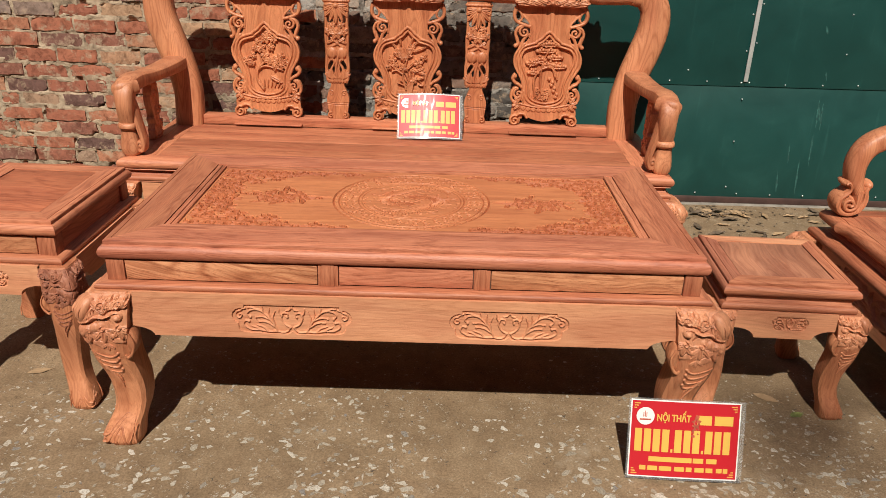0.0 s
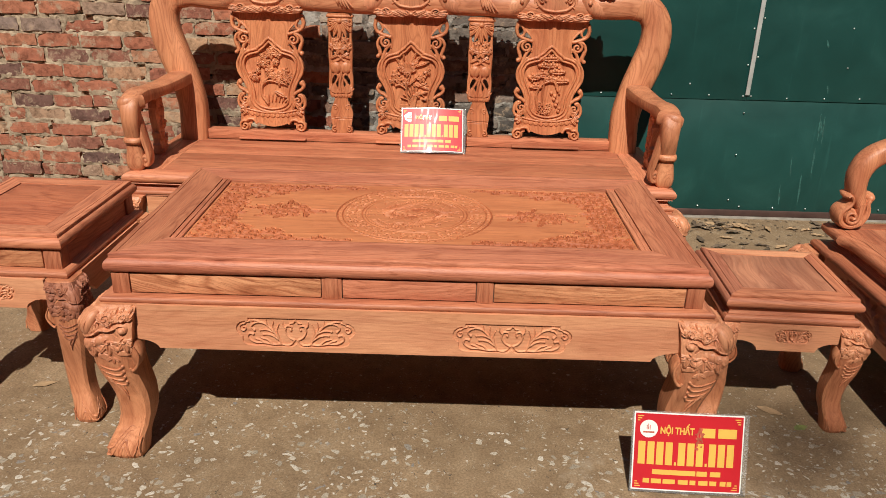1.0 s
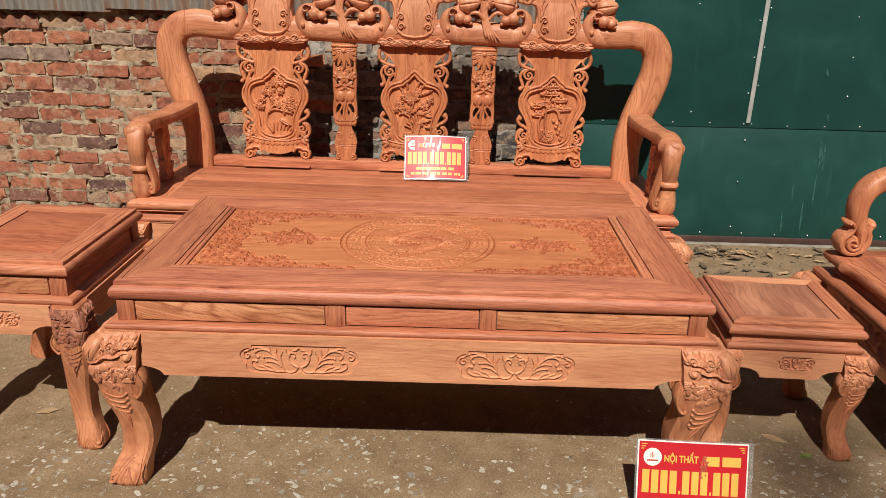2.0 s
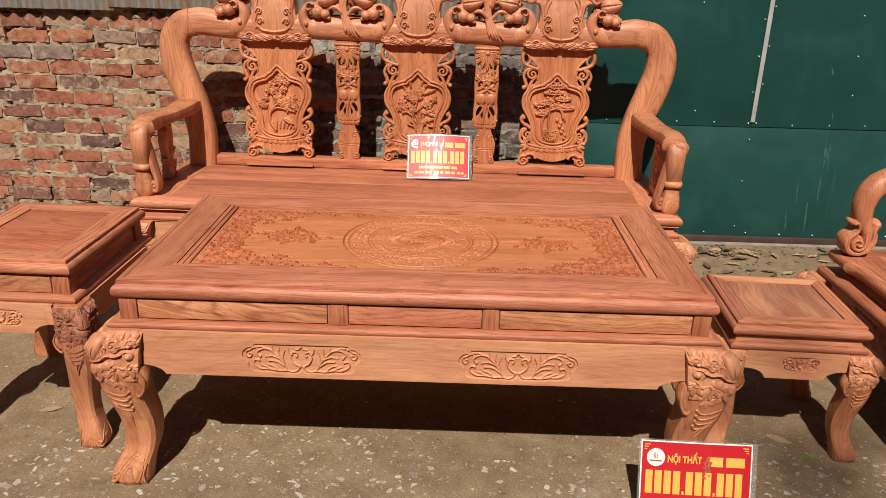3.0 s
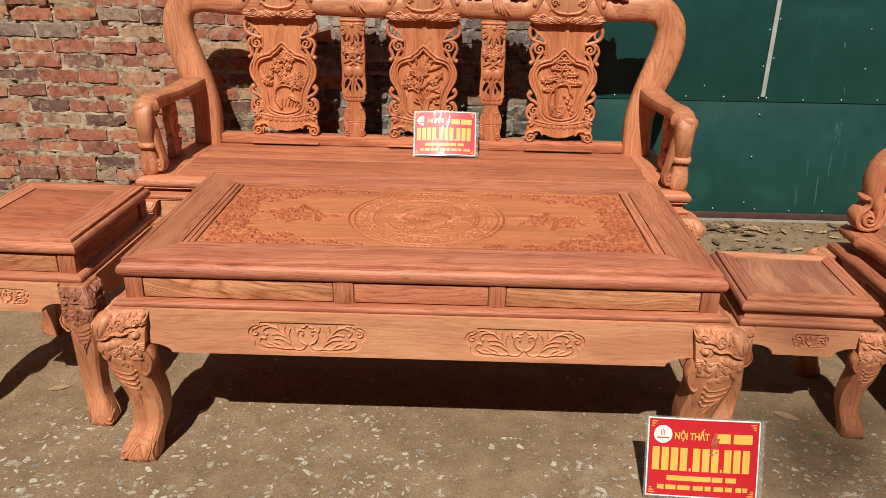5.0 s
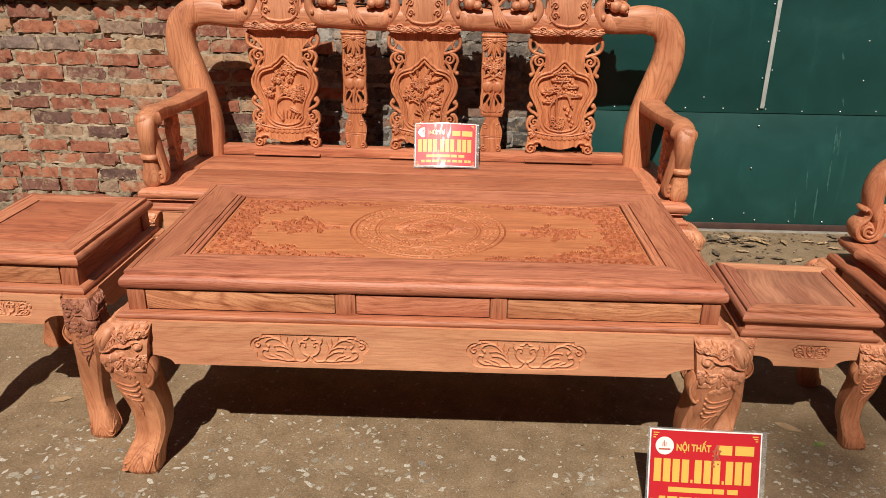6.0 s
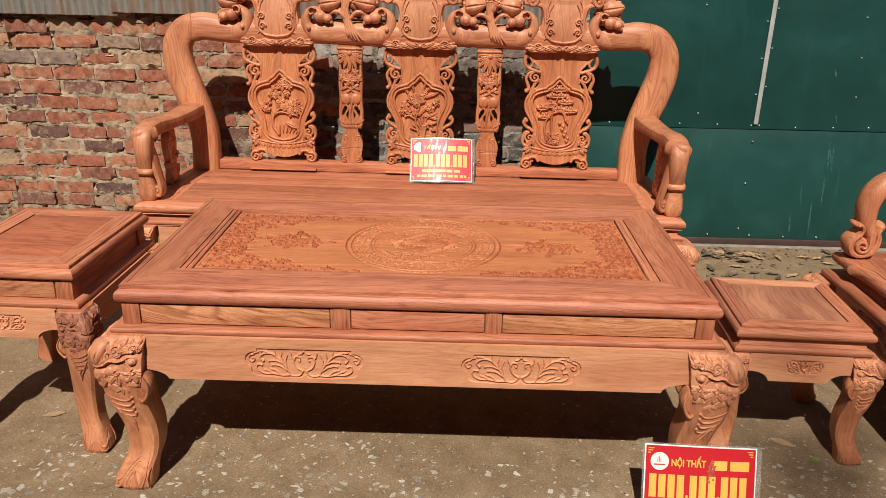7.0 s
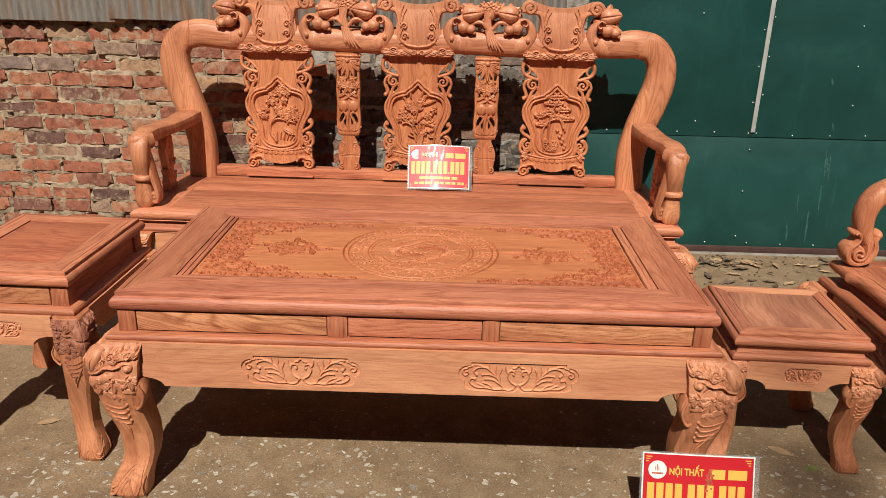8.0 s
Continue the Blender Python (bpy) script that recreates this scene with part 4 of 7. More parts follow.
def carved_apron(x0, x1, y, z0, z1, fields, t=0.026, drop=0.03, reach=0.10, step=0.0017, depth=0.006):
    """The same board with carved fields sunk into its face. fields: (x, z, width, height)."""
    r = Relief(x0, x1, z0, z1, step)
    r.area(r.V >= low_edge(r.U, x0, x1, z0, drop, reach) - 1e-6, 0.0)
    for x, z, w, h in fields:
        c = cartouche(w, h, step, depth)
        i, j = int(round((x - w / 2 - x0) / step)), int(round((z - h / 2 - z0) / step))
        ny, nx = c.h.shape
        old = r.h[j:j + ny, i:i + nx]
        r.h[j:j + ny, i:i + nx] = np.where((c.h > -0.5) & (old > -0.5), c.h[:old.shape[0], :old.shape[1]], old)
    return r.mesh("apron", t, lambda u, v, w: np.stack([u, y - w, v], -1), None, False)


def cartouche(w, h, step, depth=0.005):
    """A sunk field with lobed ends and a pair of leafy vines, which rise to the face again."""
    r = Relief(-w / 2, w / 2, -h / 2, h / 2, step)
    U, V = np.abs(r.U) / w, r.V / h
    top = (U < 0.395) & (V < 0.485) & (V > -0.1)
    ear = ((U - 0.415) / 0.083) ** 2 + ((V - 0.10) / 0.27) ** 2 < 1
    low = ((U / 0.450) ** 7 + np.abs(V / 0.485) ** 7 < 1) & (V < 0.1)
    cusp = (U < 0.03) & (V < -0.485 + 0.10 * (1 - U / 0.03))
    shape = (top | ear | low) & ~cusp
    r.area(shape, -depth)
    base, g0 = -depth, max(w * 0.0072, 1.25 * step)

    def vine(pts, a, b, sx):
        r.line([(sx * u * w, v * h) for u, v in pts], a * g0, b * g0, depth * 1.15, base)

    for sx in (-1, 1):
        # a spray from the foot: an upper stem and a lower one, each ending in a curl, with blades that fan out between them
        vine([(0.125, -0.40), (0.150, -0.20), (0.200, 0.08), (0.265, 0.30), (0.335, 0.31), (0.372, 0.18), (0.350, 0.06)], 1.1, 0.9, sx)
        vine([(0.125, -0.40), (0.190, -0.42), (0.270, -0.37), (0.345, -0.36), (0.402, -0.22), (0.392, -0.06), (0.362, -0.08)], 1.1, 0.8, sx)
        for pts in ([(0.146, -0.22), (0.158, 0.06), (0.138, 0.28)], [(0.165, -0.10), (0.190, 0.16), (0.185, 0.38)], [(0.200, 0.08), (0.236, 0.24), (0.245, 0.42)], [(0.150, -0.24), (0.210, -0.10), (0.275, -0.08)],
                    [(0.185, 0.00), (0.240, 0.08), (0.300, 0.06)], [(0.205, -0.41), (0.245, -0.26), (0.300, -0.20)], [(0.270, -0.37), (0.305, -0.28), (0.345, -0.23)], [(0.300, 0.33), (0.335, 0.40), (0.370, 0.39)]):
            vine(pts, 1.25, 0.35, sx)
        # the heart in the middle
        vine([(0.012, -0.26), (0.060, -0.16), (0.088, 0.04), (0.072, 0.22), (0.036, 0.20), (0.036, 0.08)], 1.0, 0.75, sx)
        vine([(0.125, -0.40), (0.075, -0.44), (0.035, -0.38), (0.020, -0.28)], 0.9, 0.8, sx)
        vine([(0.080, 0.14), (0.104, 0.24), (0.108, 0.38)], 1.0, 0.35, sx)
        vine([(0.0, 0.43), (0.018, 0.34), (0.050, 0.31)], 0.7, 0.5, sx)
        r.scroll(sx * 0.435 * w, 0.13 * h, 0.040 * w, 1.1, 100 if sx > 0 else 80, -sx, 0.95 * g0, depth * 1.15, base, [(sx * 0.385 * w, 0.36 * h), (sx * 0.415 * w, 0.33 * h)])
        for u, v, q in ((0.348, 0.06, 1.9), (0.362, -0.08, 1.8), (0.040, 0.09, 1.7), (0.018, -0.27, 1.7), (0.275, -0.08, 1.3), (0.300, 0.06, 1.3)):
            r.dot(sx * u * w, v * h, q * g0, depth * 1.2, base)
    r.h = np.where(shape, np.minimum(r.h, 0.0005), -1.0)
    return r


# ---- coffee table ----
def table_panel(x0, x1, y0, y1):
    """The carved middle of the table: a round medal scratched with fine lines, sprays beside it and leafwork in the corners."""
    r = Relief(x0, x1, y0, y1, 0.0015, 0.0)
    cx, cy = (x0 + x1) / 2, (y0 + y1) / 2
    rnd = random.Random(21)
    TALL, DEEP, R = 0.0070, 0.0060, 0.232

    def curl(x, y, rad, a, w=0.0027):
        r.scroll(x, y, rad, 1.15, a, rnd.choice((-1, 1)), w, TALL * rnd.uniform(0.7, 1.1))

    def sprig(x, y, a, size, hand):
        """A curled tendril with a fan of acanthus blades round its back."""
        r.scroll(x, y, size * 0.46, 1.3, a, hand, size * 0.085, TALL * rnd.uniform(0.9, 1.1))
        for k in range(6):
            b = radians(a + hand * (38 * k - 70) + rnd.uniform(-8, 8))
            r.leaf(x + 0.44 * size * math.cos(b), y + 0.44 * size * math.sin(b), math.degrees(b) + hand * 34, size * rnd.uniform(0.62, 0.85), size * 0.30, TALL * rnd.uniform(0.75, 1.1))

    for sx in (-1, 1):
        # a spray beside the medal, drawn out to a point towards it
        X = cx + sx * 0.390
        for k in range(30):
            a, d = rnd.uniform(0, 6.28), rnd.random() ** 0.6
            x, y = X + 0.112 * d * math.cos(a), cy + 0.062 * d * math.sin(a) * (1 - 0.35 * abs(math.cos(a)))
            if k % 3:
                r.leaf(x, y, math.degrees(a) + rnd.uniform(-60, 60), rnd.uniform(0.020, 0.036), rnd.uniform(0.008, 0.013), TALL * rnd.uniform(0.6, 1.2))
            else:
                curl(x, y, rnd.uniform(0.009, 0.014), rnd.uniform(0, 360))
        for q in ((0, 0, 0.028), (0.05, 0.018, 0.020), (-0.045, -0.018, 0.022), (-0.04, 0.03, 0.017), (0.03, -0.034, 0.018)):
            r.flower(X + q[0], cy + q[1], q[2], TALL, 7, rnd.uniform(0, 60))
        for k in range(3):
            r.line([(X - sx * 0.06, cy + 0.012 * (k - 1)), (X - sx * 0.11, cy + 0.008 * (k - 1)), (X - sx * 0.145, cy + 0.002 * (k - 1))], 0.0030, 0.0015, 0.003)
        ex = x1 if sx > 0 else x0
        for sy in (-1, 1):
            ey = y1 if sy > 0 else y0
            # leafwork that runs from the corner along the side, thinning out to a tip
            for k in range(9):
                f = k / 8
                for row, dy in enumerate((0.028, 0.072, 0.114)[:3 if f < 0.3 else 2 if f < 0.62 else 1]):
                    size = rnd.uniform(0.036, 0.042) * (1.08 - 0.42 * f) * (1.0 - 0.08 * row)
                    hand = 1 if (k + row) % 2 else -1
                    sprig(ex - sx * (0.036 + 0.375 * f + rnd.uniform(-0.006, 0.006)), ey - sy * (dy - 0.008 * f + rnd.uniform(-0.004, 0.004)), (180 if sx > 0 else 0) + hand * rnd.uniform(20, 80), size, hand)
            # and along the end
            for k in range(4):
                for col, dx in enumerate((0.032, 0.078)[:2 if k < 3 else 1]):
                    hand = 1 if (k + col) % 2 else -1
                    sprig(ex - sx * (dx + rnd.uniform(-0.004, 0.004)), ey - sy * (0.150 + 0.037 * k), 90 * sy + hand * rnd.uniform(30, 90), rnd.uniform(0.032, 0.038), hand)
            r.line([(ex - sx * 0.03, ey - sy * 0.06), (ex - sx * 0.12, ey - sy * 0.040), (ex - sx * 0.22, ey - sy * 0.055), (ex - sx * 0.32, ey - sy * 0.024), (ex - sx * 0.44, ey - sy * 0.020)], 0.005, 0.0025, TALL)
            curl(ex - sx * 0.445, ey - sy * 0.026, 0.009, 0)
    # the ground goes down close round the leaves
    cut = r.h > 0.0003
    for _ in range(2):
        cut[1:] |= cut[:-1].copy()
        cut[:-1] |= cut[1:].copy()
        cut[:, 1:] |= cut[:, :-1].copy()
        cut[:, :-1] |= cut[:, 1:].copy()
    u = np.minimum(r.U - x0, x1 - r.U)
    v = np.abs(r.V - cy) / ((y1 - y0) / 2)
    cut &= (u > 0.006) & (v < 0.972)
    r.h = np.where(cut, r.h - DEEP, 0.0)
    # medal: fine cuts between its circles, and a swirl of small scales inside
    for rad, w, d in ((R, 0.0028, 0.0062), (R - 0.016, 0.0022, 0.0040), (0.158, 0.0022, 0.0030), (0.148, 0.0018, 0.0022)):
        r.line([(cx + rad * math.cos(a), cy + rad * math.sin(a)) for a in np.linspace(0, 2 * math.pi, 90)], w, w, -d)
    for k in range(64):
        a = 2 * math.pi * k / 64
        p = [(cx + q * math.cos(a + t), cy + q * math.sin(a + t)) for q, t in ((R - 0.003, 0.0), (R - 0.009, 0.03), (R - 0.015, 0.02))]
        r.line(p, 0.0020, 0.0018, -0.0030)
    # ring of cloud curls
    for k in range(44):
        a = 2 * math.pi * (k + rnd.uniform(-0.2, 0.2)) / 44
        for q, rad in ((0.172, 0.0085), (0.188, 0.0095), (0.204, 0.0080)):
            b, hand = a + rnd.uniform(-0.05, 0.05), rnd.choice((-1, 1))
            x, y, a0 = cx + q * math.cos(b), cy + q * math.sin(b), rnd.uniform(0, 6.28)
            r.line([(x + s * math.cos(a0 + hand * t), y + s * math.sin(a0 + hand * t)) for s, t in zip(np.linspace(rad, 0.002, 12), np.linspace(0, 6.0, 12))], 0.0019, 0.0016, -rnd.uniform(0.0022, 0.0038))
    # two coiled, scaly bodies that chase each other
    for turn in (0.0, math.pi):
        body = []
        for i in range(60):
            f = i / 59
            a, q = turn + 0.4 + 4.6 * f, 0.128 - 0.100 * f + 0.014 * math.sin(13 * f)
            body.append((cx + q * math.cos(a), cy + q * math.sin(a)))
        for i in range(1, 59):
            (ax, ay), (bx, by) = body[i - 1], body[i + 1]
            d = math.hypot(bx - ax, by - ay)
            nx, ny = -(by - ay) / d, (bx - ax) / d
            w = 0.017 * math.sin(math.pi * (0.10 + 0.85 * i / 59)) ** 0.6
            x, y = body[i]
            r.line([(x - nx * w, y - ny * w), (x + (bx - ax) / d * 0.006, y + (by - ay) / d * 0.006), (x + nx * w, y + ny * w)], 0.0016, 0.0016, -0.0026)
            for sg in (-1, 1):
                r.dot(x + sg * nx * w, y + sg * ny * w, 0.0024, -0.0040)
                if i % 4 == 0:
                    r.line([(x + sg * nx * w, y + sg * ny * w), (x + sg * nx * (w + 0.010) + 0.004, y + sg * ny * (w + 0.010)), (x + sg * nx * (w + 0.012) + 0.010, y + sg * ny * (w + 0.014))], 0.0020, 0.0014, -0.0034)
    for k in range(110):
        q, a = 0.140 * math.sqrt(rnd.random()), rnd.uniform(0, 6.28)
        x, y = cx + q * math.cos(a), cy + q * math.sin(a)
        b, L, bow = a + rnd.uniform(0.8, 2.3), rnd.uniform(0.010, 0.022), rnd.uniform(-0.8, 0.8)
        r.line([(x, y), (x + 0.5 * L * math.cos(b), y + 0.5 * L * math.sin(b)), (x + L * math.cos(b + bow), y + L * math.sin(b + bow))], 0.0019, 0.0015, -rnd.uniform(0.0020, 0.0036))
    # cuts take a redder wood, darkened so the carving's shade is in the colour
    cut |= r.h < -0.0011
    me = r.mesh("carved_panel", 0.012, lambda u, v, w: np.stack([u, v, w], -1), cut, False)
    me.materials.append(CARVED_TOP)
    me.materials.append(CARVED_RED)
    return me


def coffee_table():
    L, W, H, w = 1.566, 0.79, 0.600, 0.130
    t = thing("coffee_table", pose(0, 0, 0), "large carved raw rosewood coffee table with lion legs", "coffee table")
    x0, x1 = -L / 2, L / 2
    prof = rim_profile(H - 0.052, H, w, 0.0)
    for k, mat in enumerate((RUDDY, WY, RUDDY, WY)):
        part("top_board", rect_side(x0, x1, 0, W, prof, k), mat, t)
    ix0, ix1, iy0, iy1 = x0 + w, x1 - w, w, W - w
    # slips between frame and panel: broad and double grooved at the ends, narrow along the sides
    for a, b in ((ix0, ix0 + 0.030), (ix1 - 0.030, ix1)):
        bm = box(a + 0.0016, a + 0.0148, iy0, iy1, H - 0.03, H - 0.0015, 0.0015)
        box(a + 0.0162, b - 0.0016, iy0, iy1, H - 0.03, H - 0.003, 0.0015, bm=bm)
        part("slip", bm, WY, t)
    for a, b in ((iy0, iy0 + 0.014), (iy1 - 0.014, iy1)):
        part("slip", box(ix0 + 0.03, ix1 - 0.03, a + 0.003, b - 0.002, H - 0.03, H - 0.0015, 0.0015), WX, t)
    # underlay and core take the dark colour that cuts bounced light
    part("top_underlay", box(ix0 - 0.02, ix1 + 0.02, iy0 - 0.02, iy1 + 0.02, H - 0.050, H - 0.024), SHADE_UNDER, t)
    panel = put("carved_panel", table_panel(ix0 + 0.031, ix1 - 0.031, iy0 + 0.015, iy1 - 0.015), CARVED_TOP, t, "carved panel with a round medal and leafwork", True, pose(0, 0, H - 0.008))
    # drawer band
    by, z0, z1 = 0.014, 0.487, H - 0.051
    bx0, bx1 = x0 + 0.013, x1 - 0.013
    part("band", box(bx0 + 0.006, bx1 - 0.006, by + 0.006, W - by - 0.006, z0 - 0.006, z1), SHADE_UNDER, t, "core coloured dark to deepen the shade below")
    for a, b in ((bx0, bx0 + 0.046), (-0.224, -0.172), (0.179, 0.222), (bx1 - 0.046, bx1)):
        bm = box(a, b, by - 0.002, by + 0.03, z0 + 0.001, z1 - 0.001, 0.0015)
        if abs(a) < 0.5:
            box(a + 0.010, b - 0.010, by - 0.004, by, z0 + 0.001, z1 - 0.001, 0.0015, bm=bm)
        part("divider", bm, WZ, t)
    for a, b, mat in ((bx0 + 0.0485, -0.2262, FLAMED), (-0.1698, 0.1768, RUDDY), (0.2242, bx1 - 0.0485, DRAWER)):
        part("drawer_front", box(a, b, by - 0.0005, by + 0.012, z0 + 0.004, z1 - 0.004, 0.002), mat, t)
    for sx in (-1, 1):
        xx = sx * (L / 2 - 0.013)
        part("end_panel", box(xx - 0.003, xx + 0.003, by + 0.045, W - by - 0.045, z0 + 0.006, z1 - 0.005, 0.002), WY, t)
    # waist moulding
    wp = [(-0.06, 0.471), (0.010, 0.471), *arc(0.006, 0.479, 0.0085, -60, 60, 6), (0.0, 0.4875), (-0.06, 0.488)]
    for k, mat in enumerate((WX, WY, WX, WY)):
        part("waist_moulding", rect_side(x0, x1, 0, W, wp, k), mat, t)
    # aprons and legs
    h, s = 0.472, 0.062
    az = 0.345
    put("apron", carved_apron(-0.740, 0.732, -0.020, az, 0.471, ((-0.292, 0.401, 0.312, 0.086), (0.275, 0.401, 0.312, 0.086)), 0.026, 0.028, 0.085, 0.0014, 0.0050), TX, t, "pale apron with two carved fields of leafy scrolls")
    part("apron", apron(x0 + 0.06, x1 - 0.06, W - 0.006, az, 0.471), TX, t)
    for sx in (-1, 1):
        ob = part("apron", apron(0.06, W - 0.06, 0, az, 0.471), TX, t)
        ob.matrix_basis = pose(L / 2 + 0.020, 0, 0, 0, 0, 90) if sx > 0 else pose(x0 + 0.006, 0, 0, 0, 0, 90)
    q = 0.036
    legs_at(t, h, s, ((x0 + q, q, 0), (x1 - q, q, 90), (x1 - q, W - q, 180), (x0 + q, W - q, 270)))
    return t


coffee_table()


# ---- stools ----
def tall_stool():
    """The taller side table, framed like the coffee table."""
    X, Y, H = 0.426, 0.517, 0.583
    t = thing("side_table", pose(-1.170, 0.418, 0, 0, 0, -1.5), "tall carved rosewood side table with a sunk top panel", "side table")
    x0, x1, y0, y1 = -X / 2, X / 2, -Y / 2, Y / 2
    w = 0.077
    prof = rim_profile(H - 0.046, H, w, 0.0)
    for k, mat in enumerate((WX, WY, WX, WY)):
        part("top_board", rect_side(x0, x1, y0, y1, prof, k), mat, t)
    part("top_panel", box(x0 + w + 0.0025, x1 - w - 0.0025, y0 + w + 0.0025, y1 - w - 0.0025, H - 0.02, H - 0.0012, 0.0025), SMOOTH_RED, t, "smooth red-brown panel")
    z0, z1 = 0.476, H - 0.045
    part("band", box(x0 + 0.022, x1 - 0.022, y0 + 0.022, y1 - 0.022, z0, z1), WY, t)
    for sx in (-1, 1):
        for sy in (-1, 1):
            part("divider", box(sx * (X / 2 - 0.038) - 0.024, sx * (X / 2 - 0.038) + 0.024, sy * (Y / 2 - 0.038) - 0.024, sy * (Y / 2 - 0.038) + 0.024, z0 + 0.0005, z1 - 0.0005, 0.002), WZ, t)
    part("drawer_front", box(x0 + 0.068, x1 - 0.068, y0 + 0.016, y0 + 0.026, z0 + 0.004, z1 - 0.004, 0.002), DRAWER, t)
    wp = [(-0.06, 0.455), (0.006, 0.455), *arc(0.002, 0.466, 0.010, -60, 60, 6), (-0.006, 0.478), (-0.06, 0.479)]
    for k, mat in enumerate((WX, WY, WX, WY)):
        part("waist_moulding", rect_side(x0 + 0.004, x1 - 0.004, y0 + 0.004, y1 - 0.004, wp, k), mat, t)
    az = 0.365
    put("apron", carved_apron(x0 + 0.06, x1 - 0.06, y0 - 0.014, az, 0.456, ((0.0, 0.412, 0.13, 0.05),), 0.026, 0.03, 0.06, 0.0015, 0.004), TX, t, "apron with a carved field")
    part("apron", apron(x0 + 0.06, x1 - 0.06, y1 - 0.012, az, 0.456, 0.026, 0.03, 0.06), TX, t)
    for xx in (x1 + 0.014, x0 + 0.012):
        part("apron", apron(y0 + 0.06, y1 - 0.06, 0, az, 0.456, 0.026, 0.03, 0.06), TX, t, "", True, pose(xx, 0, 0, 0, 0, 90))
    q = 0.020
    legs_at(t, 0.458, 0.045, ((x0 + q, y0 + q, 0), (x1 - q, y0 + q, 90), (x1 - q, y1 - q, 180), (x0 + q, y1 - q, 270)), None, 0.0, (x1 - q, y0 + q, 90))
    return t


tall_stool()


def low_stool():
    X, Y, H = 0.390, 0.376, 0.444
    t = thing("stool", pose(1.108, 0.372, 0, 0, 0, -2.5), "low square carved rosewood stool beside the table", "stool")
    x0, x1, y0, y1 = -X / 2, X / 2, -Y / 2, Y / 2
    w = 0.060
    prof = rim_profile(H - 0.042, H, w, 0.0)
    for k, mat in enumerate((WX, WY, TX, PLUM)):
        part("top_board", rect_side(x0, x1, y0, y1, prof, k), mat, t)
    part("top_panel", box(x0 + w + 0.0025, x1 - w - 0.0025, y0 + w + 0.0025, y1 - w - 0.0025, H - 0.02, H - 0.0012, 0.0025), FIGURED, t, "dark figured heartwood panel")
    z = H - 0.042
    neck = [(-0.08, z - 0.022), (-0.014, z - 0.022), (-0.018, z - 0.012), (-0.014, z + 0.0), (-0.08, z)]
    for k, mat in enumerate((WX, WY, WX, WY)):
        part("neck_moulding", rect_side(x0, x1, y0, y1, neck, k), mat, t)
    wp = [(-0.08, z - 0.046), (-0.006, z - 0.046), *arc(-0.012, z - 0.034, 0.011, -60, 60, 6), (-0.02, z - 0.022), (-0.08, z - 0.0225)]
    for k, mat in enumerate((WX, WY, WX, WY)):
        part("waist_moulding", rect_side(x0, x1, y0, y1, wp, k), mat, t)
    zt, az = z - 0.046, 0.270
    put("apron", carved_apron(x0 + 0.05, x1 - 0.05, y0 + 0.004, az, zt, ((0.012, 0.318, 0.104, 0.044),), 0.024, 0.03, 0.06, 0.0012, 0.0052), TX, t, "apron with a carved field")
    part("apron", apron(x0 + 0.05, x1 - 0.05, y1 - 0.032, az, zt, 0.024, 0.03, 0.06), TX, t)
    for xx in (x1 - 0.008, x0 + 0.032):
        part("apron", apron(y0 + 0.05, y1 - 0.05, 0, az, zt, 0.024, 0.03, 0.06), TX, t, "", True, pose(xx, 0, 0, 0, 0, 90))
    q, qy = 0.022, 0.048
    legs_at(t, zt, 0.042, ((x0 + q, y0 + qy, 0), (x1 - q, y0 + qy, 90), (x1 - q, y1 - q, 180), (x0 + q, y1 - q, 270)))
    return t


low_stool()


# ---- carved bench ----
SEAT = 0.432


def post_line(sx):
    """The bench's back post: it swings out, then bends in to the top rail."""
    pts = [(-1.020, 0.60, SEAT - 0.03), (-1.015, 0.602, 0.50), (-1.016, 0.605, 0.60), (-1.042, 0.61, 0.71), (-1.082, 0.615, 0.82), (-1.112, 0.62, 0.92), (-1.112, 0.625, 1.01), (-1.072, 0.63, 1.071), (-1.018, 0.63, 1.089)]
    sz = [(0.066, 0.050), (0.065, 0.050), (0.065, 0.050), (0.067, 0.050), (0.070, 0.050), (0.068, 0.050), (0.064, 0.050), (0.062, 0.050), (0.063, 0.049)]
    return [(-sx * x, y, z) for x, y, z in pts], sz


